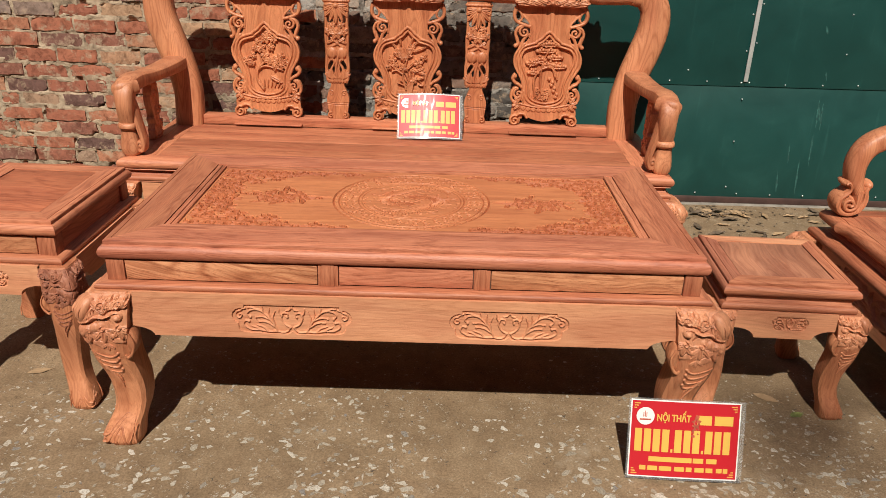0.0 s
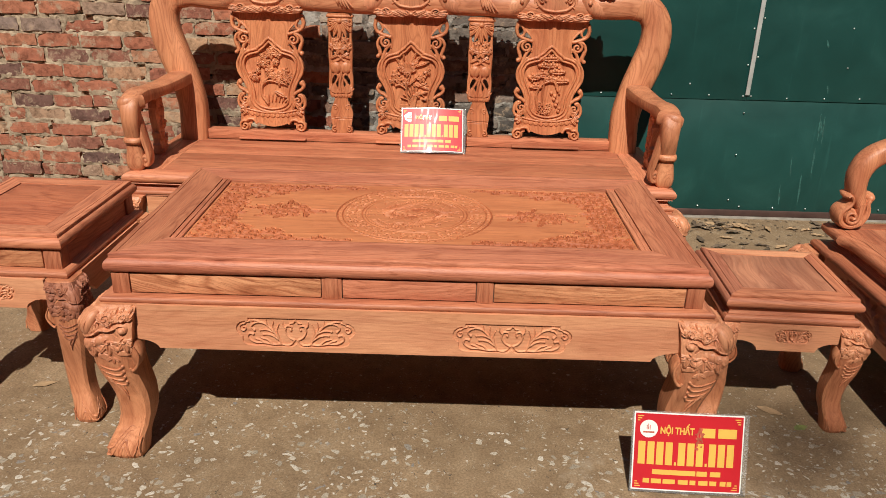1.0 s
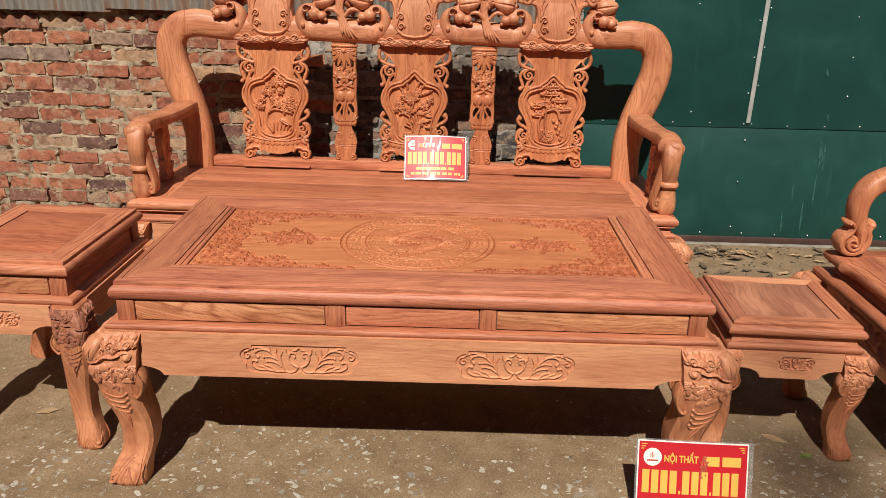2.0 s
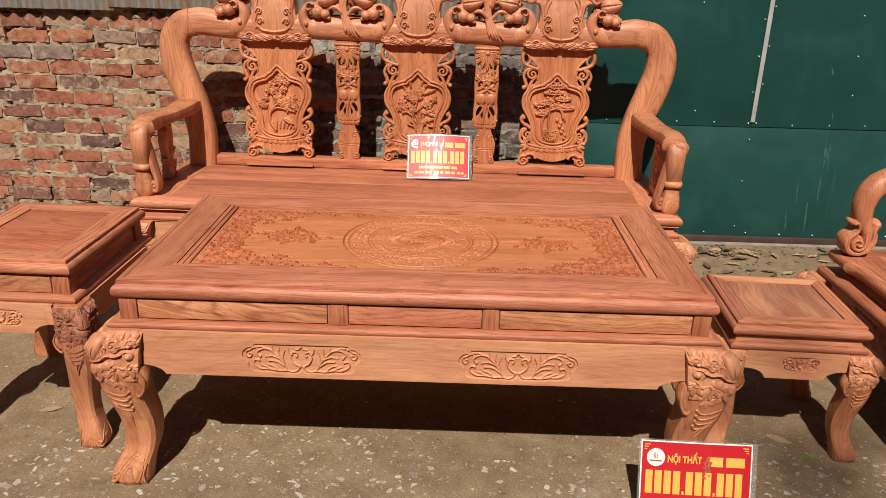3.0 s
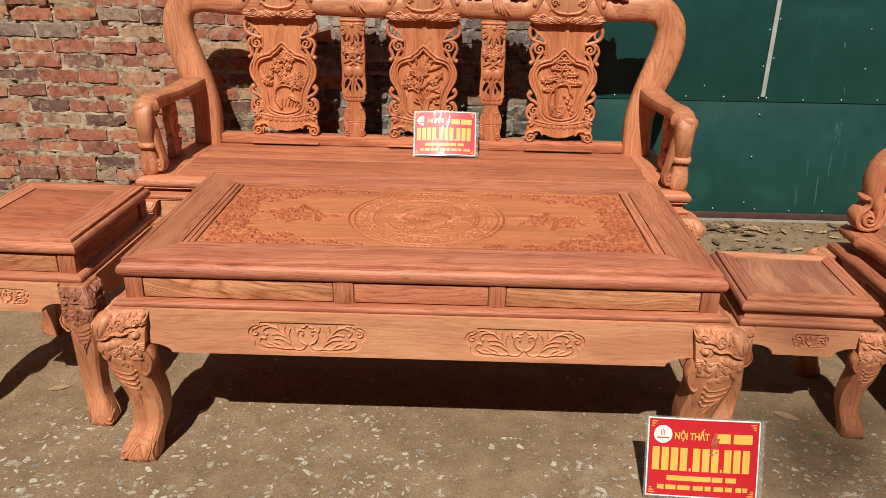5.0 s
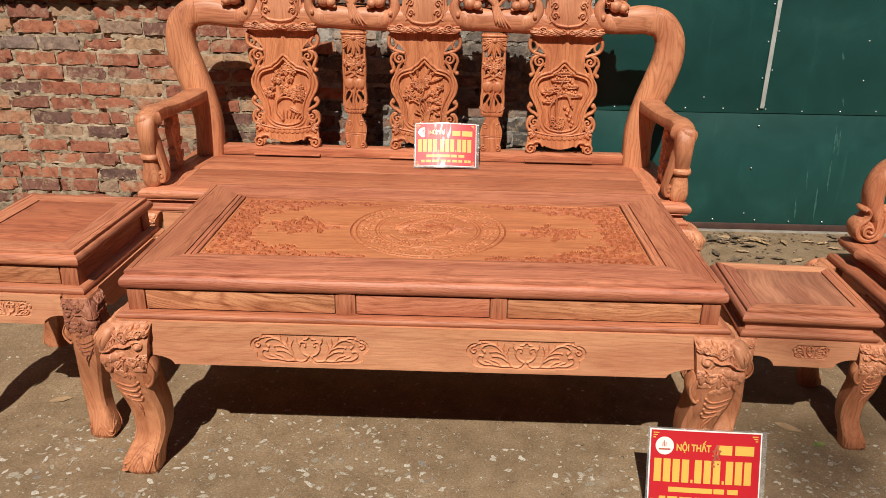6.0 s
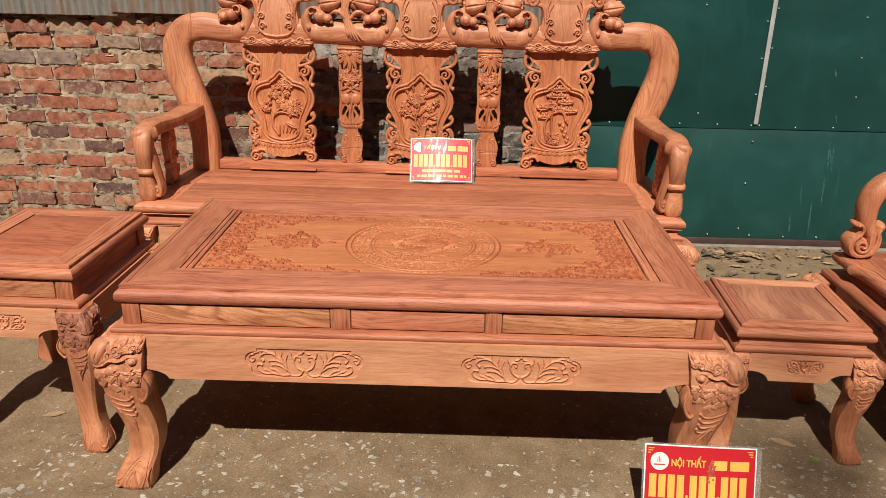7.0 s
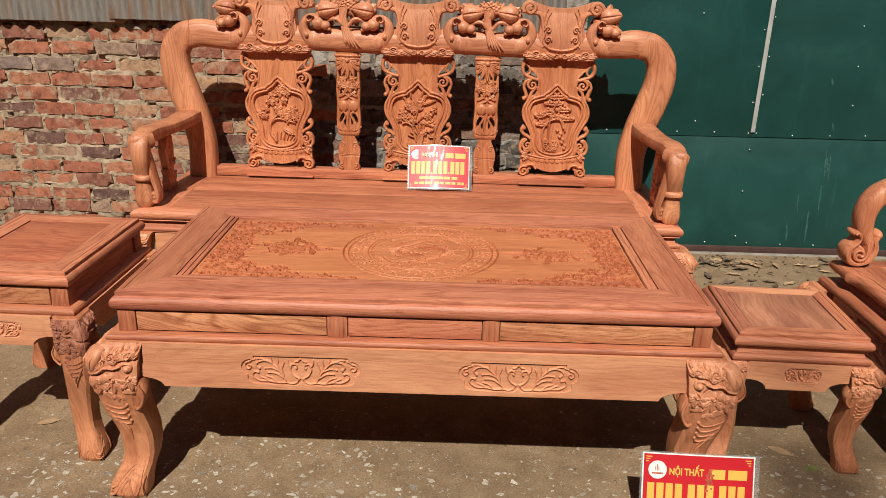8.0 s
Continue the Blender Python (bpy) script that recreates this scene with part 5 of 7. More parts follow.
def splat(kind, fine=0.0019):
    """A back panel: a flared neck, a lobed field with a carved spray, pierced scrolls at the sides and curled feet. v runs from 0 at the rail to 0.54."""
    r = Relief(-0.178, 0.178, -0.006, 0.548, fine)
    U, V = np.abs(r.U), r.V
    ks = [0.10, 0.115, 0.15, 0.19, 0.229, 0.268, 0.303, 0.335, 0.361, 0.387, 0.413, 0.440, 0.462, 0.490, 0.518, 0.548]
    ws = [0.108, 0.107, 0.110, 0.112, 0.128, 0.151, 0.157, 0.148, 0.127, 0.100, 0.091, 0.091, 0.097, 0.122, 0.152, 0.163]
    sm = spline(list(zip(ks, ws)), 160)
    half = np.interp(V, sm[:, 0], sm[:, 1])
    r.area((U < half) & (V > 0.09), 0.0)
    # foot board with a bowed lower edge
    r.area((U < 0.150) & (V < 0.105) & (V > 0.018 + 0.034 * np.clip(U / 0.10, 0, 1) ** 2), 0.0)
    # lobed field
    fk = [0.104, 0.107, 0.113, 0.125, 0.145, 0.172, 0.198, 0.225, 0.256, 0.285, 0.312, 0.334, 0.348, 0.358, 0.363, 0.372, 0.386, 0.400, 0.410]
    fw = [0.0, 0.022, 0.046, 0.066, 0.077, 0.079, 0.083, 0.092, 0.106, 0.117, 0.119, 0.112, 0.098, 0.068, 0.050, 0.042, 0.022, 0.009, 0.0]
    fs = spline(list(zip(fk, fw)), 170)
    field = np.interp(V, fs[:, 0], np.maximum(fs[:, 1], 0))
    inside = (U < field) & (V > fk[0]) & (V < fk[-1])
    r.level(inside, -0.010)
    edge = np.stack([np.maximum(fs[:, 1], 0), fs[:, 0]], 1)
    run = np.gradient(edge, axis=0)
    out = np.stack([run[:, 1], -run[:, 0]], 1) / np.maximum(np.hypot(run[:, 0], run[:, 1]), 1e-6)[:, None]
    for sx in (-1, 1):
        for off, w, hh in ((0.001, 0.0042, 0.006), (0.0085, 0.0024, -0.003), (0.016, 0.0055, 0.0055)):
            pts = [(0.0, edge[0, 1] - off)] + [(sx * max(x, 0.0), y) for x, y in (edge + off * out)[4:-4:5]] + [(0.0, edge[-1, 1] + 1.1 * off)]
            r.line(pts, w, w, hh)
        # raised roll along the sawn outline of the belly
        rim = sm[(sm[:, 0] > 0.105) & (sm[:, 0] < 0.385)]
        r.line([(sx * (x - 0.006), y) for y, x in rim[::6]], 0.0062, 0.0062, 0.0062)
        r.line([(sx * (x - 0.004), y) for y, x in sm[sm[:, 0] > 0.40][::6]], 0.0040, 0.0040, 0.0035)
    # skirt of small leaves over the plain foot
    for k in range(11):
        a = -0.120 + 0.024 * k
        r.leaf(a, 0.100 - 0.020 + 0.9 * a * a, -90, 0.018, 0.024, 0.0055)
    r.line([(-0.13, 0.104), (-0.06, 0.088), (0.0, 0.084), (0.06, 0.088), (0.13, 0.104)], 0.0045, 0.0045, 0.0055)
    for sx in (-1, 1):
        X = lambda a: sx * a
        g = lambda a: a if sx > 0 else 180 - a
        # two pierced scrolls beside the neck
        r.line([(X(0.158), 0.524), (X(0.163), 0.496), (X(0.154), 0.472), (X(0.128), 0.458), (X(0.094), 0.448)], 0.0092, 0.0080, 0.012, -0.003)
        r.line([(X(0.150), 0.520), (X(0.136), 0.506), (X(0.128), 0.484), (X(0.138), 0.468)], 0.0065, 0.0058, 0.010, -0.003)
        r.scroll(X(0.114), 0.424, 0.024, 1.35, g(70), -sx, 0.0078, 0.012, -0.003, [(X(0.146), 0.392), (X(0.153), 0.416), (X(0.144), 0.440), (X(0.124), 0.450)])
        r.line([(X(0.148), 0.400), (X(0.140), 0.374), (X(0.150), 0.362)], 0.0095, 0.0080, 0.011, -0.003)
        r.dot(X(0.150), 0.362, 0.0105, 0.012, -0.003)
        r.line([(X(0.096), 0.412), (X(0.112), 0.396), (X(0.122), 0.372), (X(0.130), 0.352)], 0.0075, 0.0090, 0.010, -0.003)
        # and two beside the foot of the field
        r.dot(X(0.144), 0.226, 0.0120, 0.013, -0.003)
        r.line([(X(0.146), 0.232), (X(0.153), 0.214), (X(0.140), 0.196), (X(0.124), 0.188), (X(0.110), 0.176)], 0.0088, 0.0078, 0.012, -0.003)
        r.scroll(X(0.124), 0.146, 0.024, 1.35, g(80), -sx, 0.0078, 0.012, -0.003, [(X(0.138), 0.104), (X(0.154), 0.122), (X(0.154), 0.152), (X(0.140), 0.172)])
        r.line([(X(0.100), 0.160), (X(0.112), 0.140), (X(0.118), 0.118), (X(0.136), 0.104)], 0.0075, 0.0085, 0.010, -0.003)
        # leaves that break out over the foot board
        for a, b, an, L in ((0.118, 0.108, 42, 0.030), (0.122, 0.104, 14, 0.032), (0.120, 0.098, -14, 0.034), (0.114, 0.094, -38, 0.034), (0.104, 0.112, 74, 0.030)):
            r.leaf(X(a), b, g(an), L, 0.016, 0.012)
        # foot
        r.scroll(X(0.133), 0.022, 0.025, 1.4, g(110), -sx, 0.0075, 0.013, 0.0, [(X(0.078), 0.036), (X(0.090), 0.052), (X(0.112), 0.054)])
        r.area(((r.U - X(0.133)) ** 2 + (r.V - 0.022) ** 2) < 0.026 ** 2, 0.0)
        r.area((np.abs(r.U - X(0.125)) < 0.027) & (np.abs(r.V - 0.05) < 0.02), 0.0)
    base = -0.010
    rnd = random.Random(40 + kind)
    # the spray is drawn a little taller than it is set out
    plain_v, plain_V = r.v, r.V
    r.v, r.V = 0.105 + (r.v - 0.118) / 1.15, 0.105 + (r.V - 0.118) / 1.15
    if kind == 0:
        r.line([(-0.02, 0.115), (-0.045, 0.15), (-0.04, 0.19), (-0.01, 0.22), (0.0, 0.235)], 0.008, 0.004, 0.014, base)
        r.line([(-0.04, 0.19), (-0.01, 0.205), (0.04, 0.20), (0.075, 0.19)], 0.005, 0.003, 0.013, base)
        r.line([(-0.01, 0.30), (0.01, 0.31), (0.035, 0.305)], 0.005, 0.003, 0.013, base)
        for x, y, q in ((-0.045, 0.275, 0.018), (0.04, 0.31, 0.018), (0.07, 0.245, 0.018), (-0.005, 0.245, 0.022), (0.09, 0.225, 0.016), (-0.06, 0.245, 0.016), (0.025, 0.28, 0.018), (-0.02, 0.275, 0.022), (0.005, 0.315, 0.024), (0.018, 0.335, 0.02), (-0.03, 0.30, 0.018), (0.03, 0.225, 0.024), (0.055, 0.235, 0.022), (0.012, 0.225, 0.02), (0.04, 0.205, 0.02), (0.075, 0.21, 0.02), (-0.085, 0.225, 0.022), (-0.065, 0.215, 0.014)):
            r.flower(x, y, q, 0.015, 5, rnd.uniform(0, 72), base)
        for k in range(8):
            r.leaf(-0.03 + 0.015 * k, 0.118, 100 - 8 * k, 0.035, 0.008, 0.010, base)
        r.leaf(0.015, 0.165, -25, 0.055, 0.024, 0.014, base)
        r.leaf(0.045, 0.15, -20, 0.03, 0.010, 0.013, base)
    elif kind == 1:
        for k in range(11):
            r.line([(0.0 + 0.002 * k, 0.115), (0.01 + 0.004 * (k - 3), 0.14 + 0.004 * k), (0.0 + 0.011 * (k - 4), 0.155 + 0.013 * min(k, 10 - k))], 0.004, 0.002, 0.013, base)
        r.line([(-0.005, 0.13), (-0.02, 0.18), (-0.01, 0.22), (0.0, 0.255)], 0.006, 0.004, 0.013, base)
        r.line([(-0.02, 0.19), (-0.05, 0.205), (-0.07, 0.20)], 0.005, 0.003, 0.013, base)
        for k in range(12):
            r.leaf(-0.015, 0.255, 15 + 14 * k, 0.042, 0.014, 0.014, base)
        for x, y, q in ((-0.015, 0.255, 0.02), (0.05, 0.235, 0.022), (-0.07, 0.245, 0.022), (-0.055, 0.225, 0.016)):
            r.flower(x, y, q, 0.015, 6, rnd.uniform(0, 60), base)
        for x, y, a, L in ((-0.03, 0.30, 100, 0.05), (0.0, 0.29, 60, 0.06), (0.02, 0.30, 35, 0.055), (0.03, 0.28, 20, 0.06), (-0.05, 0.29, 130, 0.04), (0.03, 0.20, 20, 0.05), (0.05, 0.20, -15, 0.05), (0.0, 0.21, 45, 0.05), (-0.03, 0.20, 150, 0.05), (0.04, 0.17, 15, 0.05), (0.05, 0.15, 0, 0.045), (0.02, 0.325, 70, 0.035)):
            r.leaf(x, y, a, L, 0.013, 0.014, base)
        for x, y, q in ((0.02, 0.29, 0.02), (-0.045, 0.275, 0.02), (0.075, 0.26, 0.018), (-0.085, 0.22, 0.016), (-0.02, 0.215, 0.02), (0.03, 0.165, 0.016)):
            r.flower(x, y, q, 0.015, 5, rnd.uniform(0, 72), base)
        for k in range(5):
            r.flower(0.02 + 0.013 * k, 0.205 + 0.004 * (k % 2), 0.011, 0.009, 5, 0, base)
        r.area((np.abs(r.U) < 0.05) & (np.abs(r.V - 0.118) < 0.008), base + 0.006)
    else:
        r.line([(-0.015, 0.13), (-0.025, 0.19), (-0.02, 0.25), (0.0, 0.30)], 0.007, 0.004, 0.014, base)
        r.line([(-0.045, 0.12), (-0.055, 0.18), (-0.03, 0.225), (0.02, 0.235), (0.04, 0.20)], 0.006, 0.004, 0.014, base)
        r.line([(0.05, 0.19), (0.03, 0.235), (0.0, 0.24)], 0.005, 0.003, 0.013, base)
        r.line([(-0.02, 0.25), (-0.06, 0.255), (-0.08, 0.235)], 0.004, 0.003, 0.013, base)
        for x, y, w2, n in ((0.0, 0.325, 0.045, 9), (-0.01, 0.30, 0.04, 7), (0.035, 0.275, 0.03, 6), (0.045, 0.24, 0.04, 8), (0.01, 0.245, 0.03, 6), (-0.07, 0.25, 0.022, 5), (-0.06, 0.215, 0.022, 5), (-0.03, 0.265, 0.02, 4)):
            # a flat-bottomed pad of needles with a scalloped crown
            r.line([(x - w2, y - 0.004), (x, y - 0.007), (x + w2, y - 0.004)], 0.004, 0.004, 0.012, base)
            for k in range(n):
                u = 2 * k / (n - 1) - 1
                r.dot(x + w2 * u, y + 0.004 * (1 - u * u) + rnd.uniform(-0.002, 0.002), 0.0085, 0.015, base)
                if k % 2:
                    r.dot(x + 0.8 * w2 * u, y + 0.012 * (1 - u * u) + 0.003, 0.0065, 0.016, base)
        for k in range(7):
            r.dot(0.015 + 0.006 * k + 0.01 * (k % 2), 0.19 - 0.012 * k, 0.008, 0.013, base)
        for k in range(16):
            r.scroll(rnd.uniform(-0.055, 0.025), rnd.uniform(0.105, 0.145), 0.011, 1.1, rnd.uniform(0, 360), rnd.choice((-1, 1)), 0.0035, 0.011, base)
        r.area((r.U > -0.065) & (r.U < 0.035) & (np.abs(r.V - 0.122) < 0.024) & (np.abs(r.U + 0.015) < 0.05 - 0.6 * np.abs(r.V - 0.122)), base + 0.002)
    r.v, r.V = plain_v, plain_V
    return r.mesh("back_panel", 0.018, None, None, False)


def splat_rail():
    """A pierced baluster: a leafy cap, blossoms and stems cut right through, on a vase-shaped foot. v runs from 0 to 0.54."""
    r = Relief(-0.062, 0.062, 0.0, 0.545, 0.0017)
    U, V = np.abs(r.U), r.V

    def fold(u, v, w):
        # the front is rounded, so its edges fall back
        return np.stack([u, -(w + 0.030 * np.sqrt(np.clip(1 - (u / 0.075) ** 2, 0, 1)) - 0.012), v], -1)

    ks = [0.0, 0.018, 0.022, 0.06, 0.10, 0.135, 0.160, 0.175]
    ws = [0.050, 0.050, 0.044, 0.050, 0.052, 0.040, 0.031, 0.036]
    sm = spline(list(zip(ks, ws)), 60)
    r.area((V < 0.172) & (U < np.interp(V, sm[:, 0], sm[:, 1])), 0.0)
    for sx in (-1, 1):
        r.scroll(sx * 0.034, 0.016, 0.014, 1.1, 90, -sx, 0.005, 0.006)
        r.scroll(sx * 0.03, 0.12, 0.014, 1.0, 60 if sx > 0 else 120, sx, 0.0026, 0.003)
    for v0 in (0.068, 0.076):
        r.line([(-0.049, v0), (0, v0 - 0.002), (0.049, v0)], 0.0018, 0.0018, -0.003, 0.0)
    for k in range(7):
        r.leaf(-0.036 + 0.012 * k, 0.168, 90, 0.016, 0.014, 0.006)
    # frame of the pierced stretch
    r.area((V > 0.165) & (V < 0.185) & (U < 0.046), 0.0)
    for sx in (-1, 1):
        r.line([(sx * 0.047, 0.18), (sx * 0.052, 0.24), (sx * 0.048, 0.30), (sx * 0.051, 0.38), (sx * 0.048, 0.45), (sx * 0.052, 0.51)], 0.0065, 0.006, 0.006, -0.004)
        for k in range(5):
            r.leaf(sx * 0.018, 0.185, 90 - sx * (10 + 13 * k), 0.05, 0.013, 0.006, -0.002)
        r.line([(sx * 0.01, 0.19), (sx * 0.028, 0.225), (sx * 0.012, 0.262), (sx * 0.03, 0.285)], 0.006, 0.0045, 0.006, -0.003)
        r.leaf(sx * 0.03, 0.27, 90 + sx * 40, 0.035, 0.014, 0.006, -0.002)
        r.leaf(sx * 0.045, 0.345, 90 + sx * 60, 0.045, 0.016, 0.006, -0.002)
    r.line([(0.0, 0.19), (-0.006, 0.23), (0.004, 0.28), (0.0, 0.3)], 0.006, 0.005, 0.007, -0.003)
    # peach pair
    for sx in (-1, 1):
        r.area(((r.U - sx * 0.023) / 0.028) ** 2 + ((V - 0.305) / 0.019) ** 2 < 1, -0.002)
        r.dot(sx * 0.023, 0.305, 0.026, 0.012, -0.002)
    r.line([(-0.03, 0.33), (0.0, 0.345), (0.03, 0.372)], 0.0055, 0.005, 0.006, -0.003)
    r.line([(0.03, 0.328), (0.0, 0.35), (-0.026, 0.372)], 0.0055, 0.005, 0.006, -0.003)
    r.leaf(0.005, 0.352, 30, 0.04, 0.016, 0.008, -0.002)
    for x, y, q in ((0.0, 0.392, 0.030), (-0.034, 0.40, 0.022), (0.034, 0.398, 0.022), (-0.02, 0.425, 0.018), (0.022, 0.428, 0.018)):
        r.flower(x, y, q, 0.010, 6, 17 * x * 1000, -0.002)
        r.area((r.U - x) ** 2 + (r.V - y) ** 2 < (0.8 * q) ** 2, -0.002)
    for k in range(9):
        a = -180 + 22.5 * k
        r.leaf(0.0, 0.515, a, 0.052 + 0.03 * math.sin(radians(-a)), 0.020, 0.010, -0.002)
    r.area((V > 0.512) & (U < 0.056), 0.0)
    r.dot(0.0, 0.512, 0.013, 0.014)
    r.line([(-0.058, 0.532), (0.058, 0.532)], 0.006, 0.006, 0.006)
    solid = (V > 0.165) & (V < 0.530) & (U < 0.051 + 0.004 * np.sin(V * 95))
    for u0, v0, ru, rv in ((0.028, 0.452, 0.015, 0.014), (0.022, 0.366, 0.016, 0.012), (0.027, 0.238, 0.015, 0.030)):
        solid &= ((U - u0) / ru) ** 2 + ((V - v0 - 0.004 * np.sin(U * 300)) / rv) ** 2 > 1
    r.area(solid, -0.004)
    return r.mesh("baluster", 0.020, fold)


def crest_block(parent, x, m_block, m_skirt):
    b = put("crest_block", m_block, CARVED, parent, "shield-shaped crest with scrolls", True, pose(x, 0.604, 1.022))
    put("leaf_skirt", m_skirt, CARVED, b, "carved acanthus leaves", True, pose(0, -0.020, 0) @ Matrix.Diagonal((1, 1, 0.70, 1)))
    for sx in (-1, 1):
        bm = bmesh.new()
        # volutes that roll forward at the shield's shoulders
        c = Vector((sx * 0.146, -0.006, 0.214))
        for k in range(2):
            pts = []
            for i in range(26):
                f = i / 25
                a = radians(200) - f * 2 * math.pi * 1.4
                rad = 0.030 * (1 - 0.75 * f)
                pts.append((c.x - sx * rad * math.cos(a), c.y - 0.012 * f - 0.016 * k * 0, c.z + rad * math.sin(a)))
            if k == 0:
                pts = [(sx * 0.092, 0.004, 0.07), (sx * 0.084, 0.003, 0.11), (sx * 0.088, 0.001, 0.155), (sx * 0.106, -0.002, 0.195)] + pts
                sweep(pts, [(0.011, 0.028 - 0.008 * i / len(pts)) for i in range(len(pts))], (0, 1, 0), 70, 10, 3.0, bm)
        ball(c + Vector((0, -0.022, 0)), (0.011, 0.010, 0.011), bm, 10, 7)
        # big curl of the rail's end beside the shield
        pts = [(sx * 0.260, 0.024, 0.052), (sx * 0.205, 0.018, 0.050), (sx * 0.162, 0.010, 0.060), (sx * 0.136, 0.002, 0.094), (sx * 0.139, -0.004, 0.130), (sx * 0.162, -0.006, 0.152), (sx * 0.190, -0.006, 0.150), (sx * 0.206, -0.008, 0.134)]
        sweep(pts, [(0.044, 0.038), (0.046, 0.042), (0.041, 0.042), (0.028, 0.037), (0.021, 0.033), (0.018, 0.031), (0.018, 0.030), (0.020, 0.030)], (0, 1, 0), 36, 14, 2.3, bm)
        p = Vector(pts[-1])
        ball(p + Vector((-sx * 0.004, -0.010, -0.006)), (0.030, 0.032, 0.028), bm, 18, 12)
        ball(p + Vector((sx * 0.028, -0.014, -0.014)), (0.023, 0.026, 0.021), bm, 16, 10)
        ball(p + Vector((sx * 0.044, -0.016, -0.030)), (0.010, 0.012, 0.009), bm, 10, 8)
        # a comma that curls over the gourd, and a bud at the volute's foot
        curl = [(sx * (0.168 + 0.022 * (1 - 0.7 * f) * math.cos(0.6 + 5.0 * f)), -0.040 - 0.006 * f, 0.148 + 0.022 * (1 - 0.7 * f) * math.sin(0.6 + 5.0 * f)) for f in (0, 0.2, 0.4, 0.6, 0.8, 1.0)]
        sweep(curl, [(0.0045, 0.010)] * 6, (0, 1, 0), 26, 8, 2.4, bm)
        ball((sx * 0.150, -0.034, 0.078), (0.010, 0.010, 0.012), bm, 12, 8)
        part("volute", bm, CARVED, b)
    return b


def crest_meshes():
    r = Relief(-0.155, 0.155, 0.0, 0.262, 0.0018)
    U, V = np.abs(r.U), r.V
    ks = [0.0, 0.03, 0.07, 0.12, 0.17, 0.21, 0.245, 0.262]
    ws = [0.088, 0.108, 0.112, 0.100, 0.098, 0.112, 0.138, 0.150]
    sm = spline(list(zip(ks, ws)), 90)
    half = np.interp(V, sm[:, 0], sm[:, 1])
    top = 0.218 + 0.030 * (U / 0.135) ** 2
    ok = (U < half) & (V < top)
    belly = 0.030 * np.sqrt(np.clip(1 - (U / 0.125) ** 2, 0, 1)) * (0.55 + 0.45 * np.sin(np.clip(V / 0.2, 0, 1) * math.pi))
    r.h = np.where(ok, belly, -1)
    dome = r.h.copy()
    over = Relief(-0.155, 0.155, 0.0, 0.262, 0.0018, 0.0)
    for sx in (-1, 1):
        g = lambda a: a if sx > 0 else 180 - a
        over.line([(sx * 0.005, 0.036), (sx * 0.055, 0.046), (sx * 0.082, 0.075), (sx * 0.072, 0.115)], 0.006, 0.004, 0.009)
        over.scroll(sx * 0.062, 0.125, 0.016, 1.2, g(0), sx, 0.005, 0.009)
        over.scroll(sx * 0.060, 0.082, 0.015, 1.2, g(180), -sx, 0.005, 0.009)
        over.line([(sx * 0.076, 0.14), (sx * 0.066, 0.175), (sx * 0.052, 0.20)], 0.005, 0.002, 0.008)
        over.line([(sx * 0.078, 0.14), (sx * 0.078, 0.18), (sx * 0.066, 0.215)], 0.005, 0.002, 0.008)
        over.line([(sx * 0.055, 0.046), (sx * 0.07, 0.06), (sx * 0.084, 0.05)], 0.005, 0.003, 0.009)
    r.h = np.where(ok, dome + over.h, -1)
    block = r.mesh("crest_block", 0.05)
    s = Relief(-0.172, 0.172, -0.008, 0.060, 0.0015)
    s.area((np.abs(s.U) < 0.150) & (s.V < 0.012), 0.0)
    for sx in (-1, 1):
        g = lambda a: a if sx > 0 else 180 - a
        # an acanthus leaf that flows out from the middle
        s.line([(0.0, 0.012), (sx * 0.05, 0.026), (sx * 0.10, 0.022), (sx * 0.15, 0.012)], 0.012, 0.008, 0.013)
        for k in range(3):
            a = 0.014 + 0.031 * k
            s.leaf(sx * (a + 0.014), -0.004, g(14 - 3 * k), 0.066, 0.024, 0.012)
            s.leaf(sx * a, 0.002, g(34 - 8 * k), 0.066 - 0.004 * k, 0.026, 0.017)
        s.scroll(sx * 0.022, 0.016, 0.016, 1.3, g(100), sx, 0.0055, 0.018)
        s.scroll(sx * 0.112, 0.030, 0.019, 1.3, g(200), -sx, 0.0065, 0.017)
        s.leaf(sx * 0.118, 0.012, g(8), 0.050, 0.026, 0.015)
        s.leaf(sx * 0.118, 0.022, g(22), 0.046, 0.020, 0.014)
        s.dot(sx * 0.150, 0.012, 0.010, 0.014)
    skirt = s.mesh("leaf_skirt", 0.02)
    return block, skirt


def peach(c, r, tip, bm):
    """A pointed fruit with a sharp seam, its point towards tip."""
    z = Vector(tip).normalized()
    q = z.to_track_quat("Z", "Y").to_matrix()
    rings = []
    for i in range(17):
        f = i / 16
        a = math.pi * f
        rad = r * max(0.0, math.sin(a)) ** 0.85 * (1 - 0.50 * max(0.0, 2 * f - 1) ** 1.1)
        h = -r * math.cos(a) * (0.95 if f < 0.5 else 1.55)
        ring = []
        for k in range(32):
            th = 2 * math.pi * k / 32
            seam = 1 - 0.20 * math.exp(-(math.sin(th) / 0.13) ** 2)
            ring.append(q @ Vector((max(rad, 0.0004) * seam * math.cos(th), max(rad, 0.0004) * seam * math.sin(th), h)) + Vector(c))
        rings.append(ring)
    loft(rings, True, True, bm)


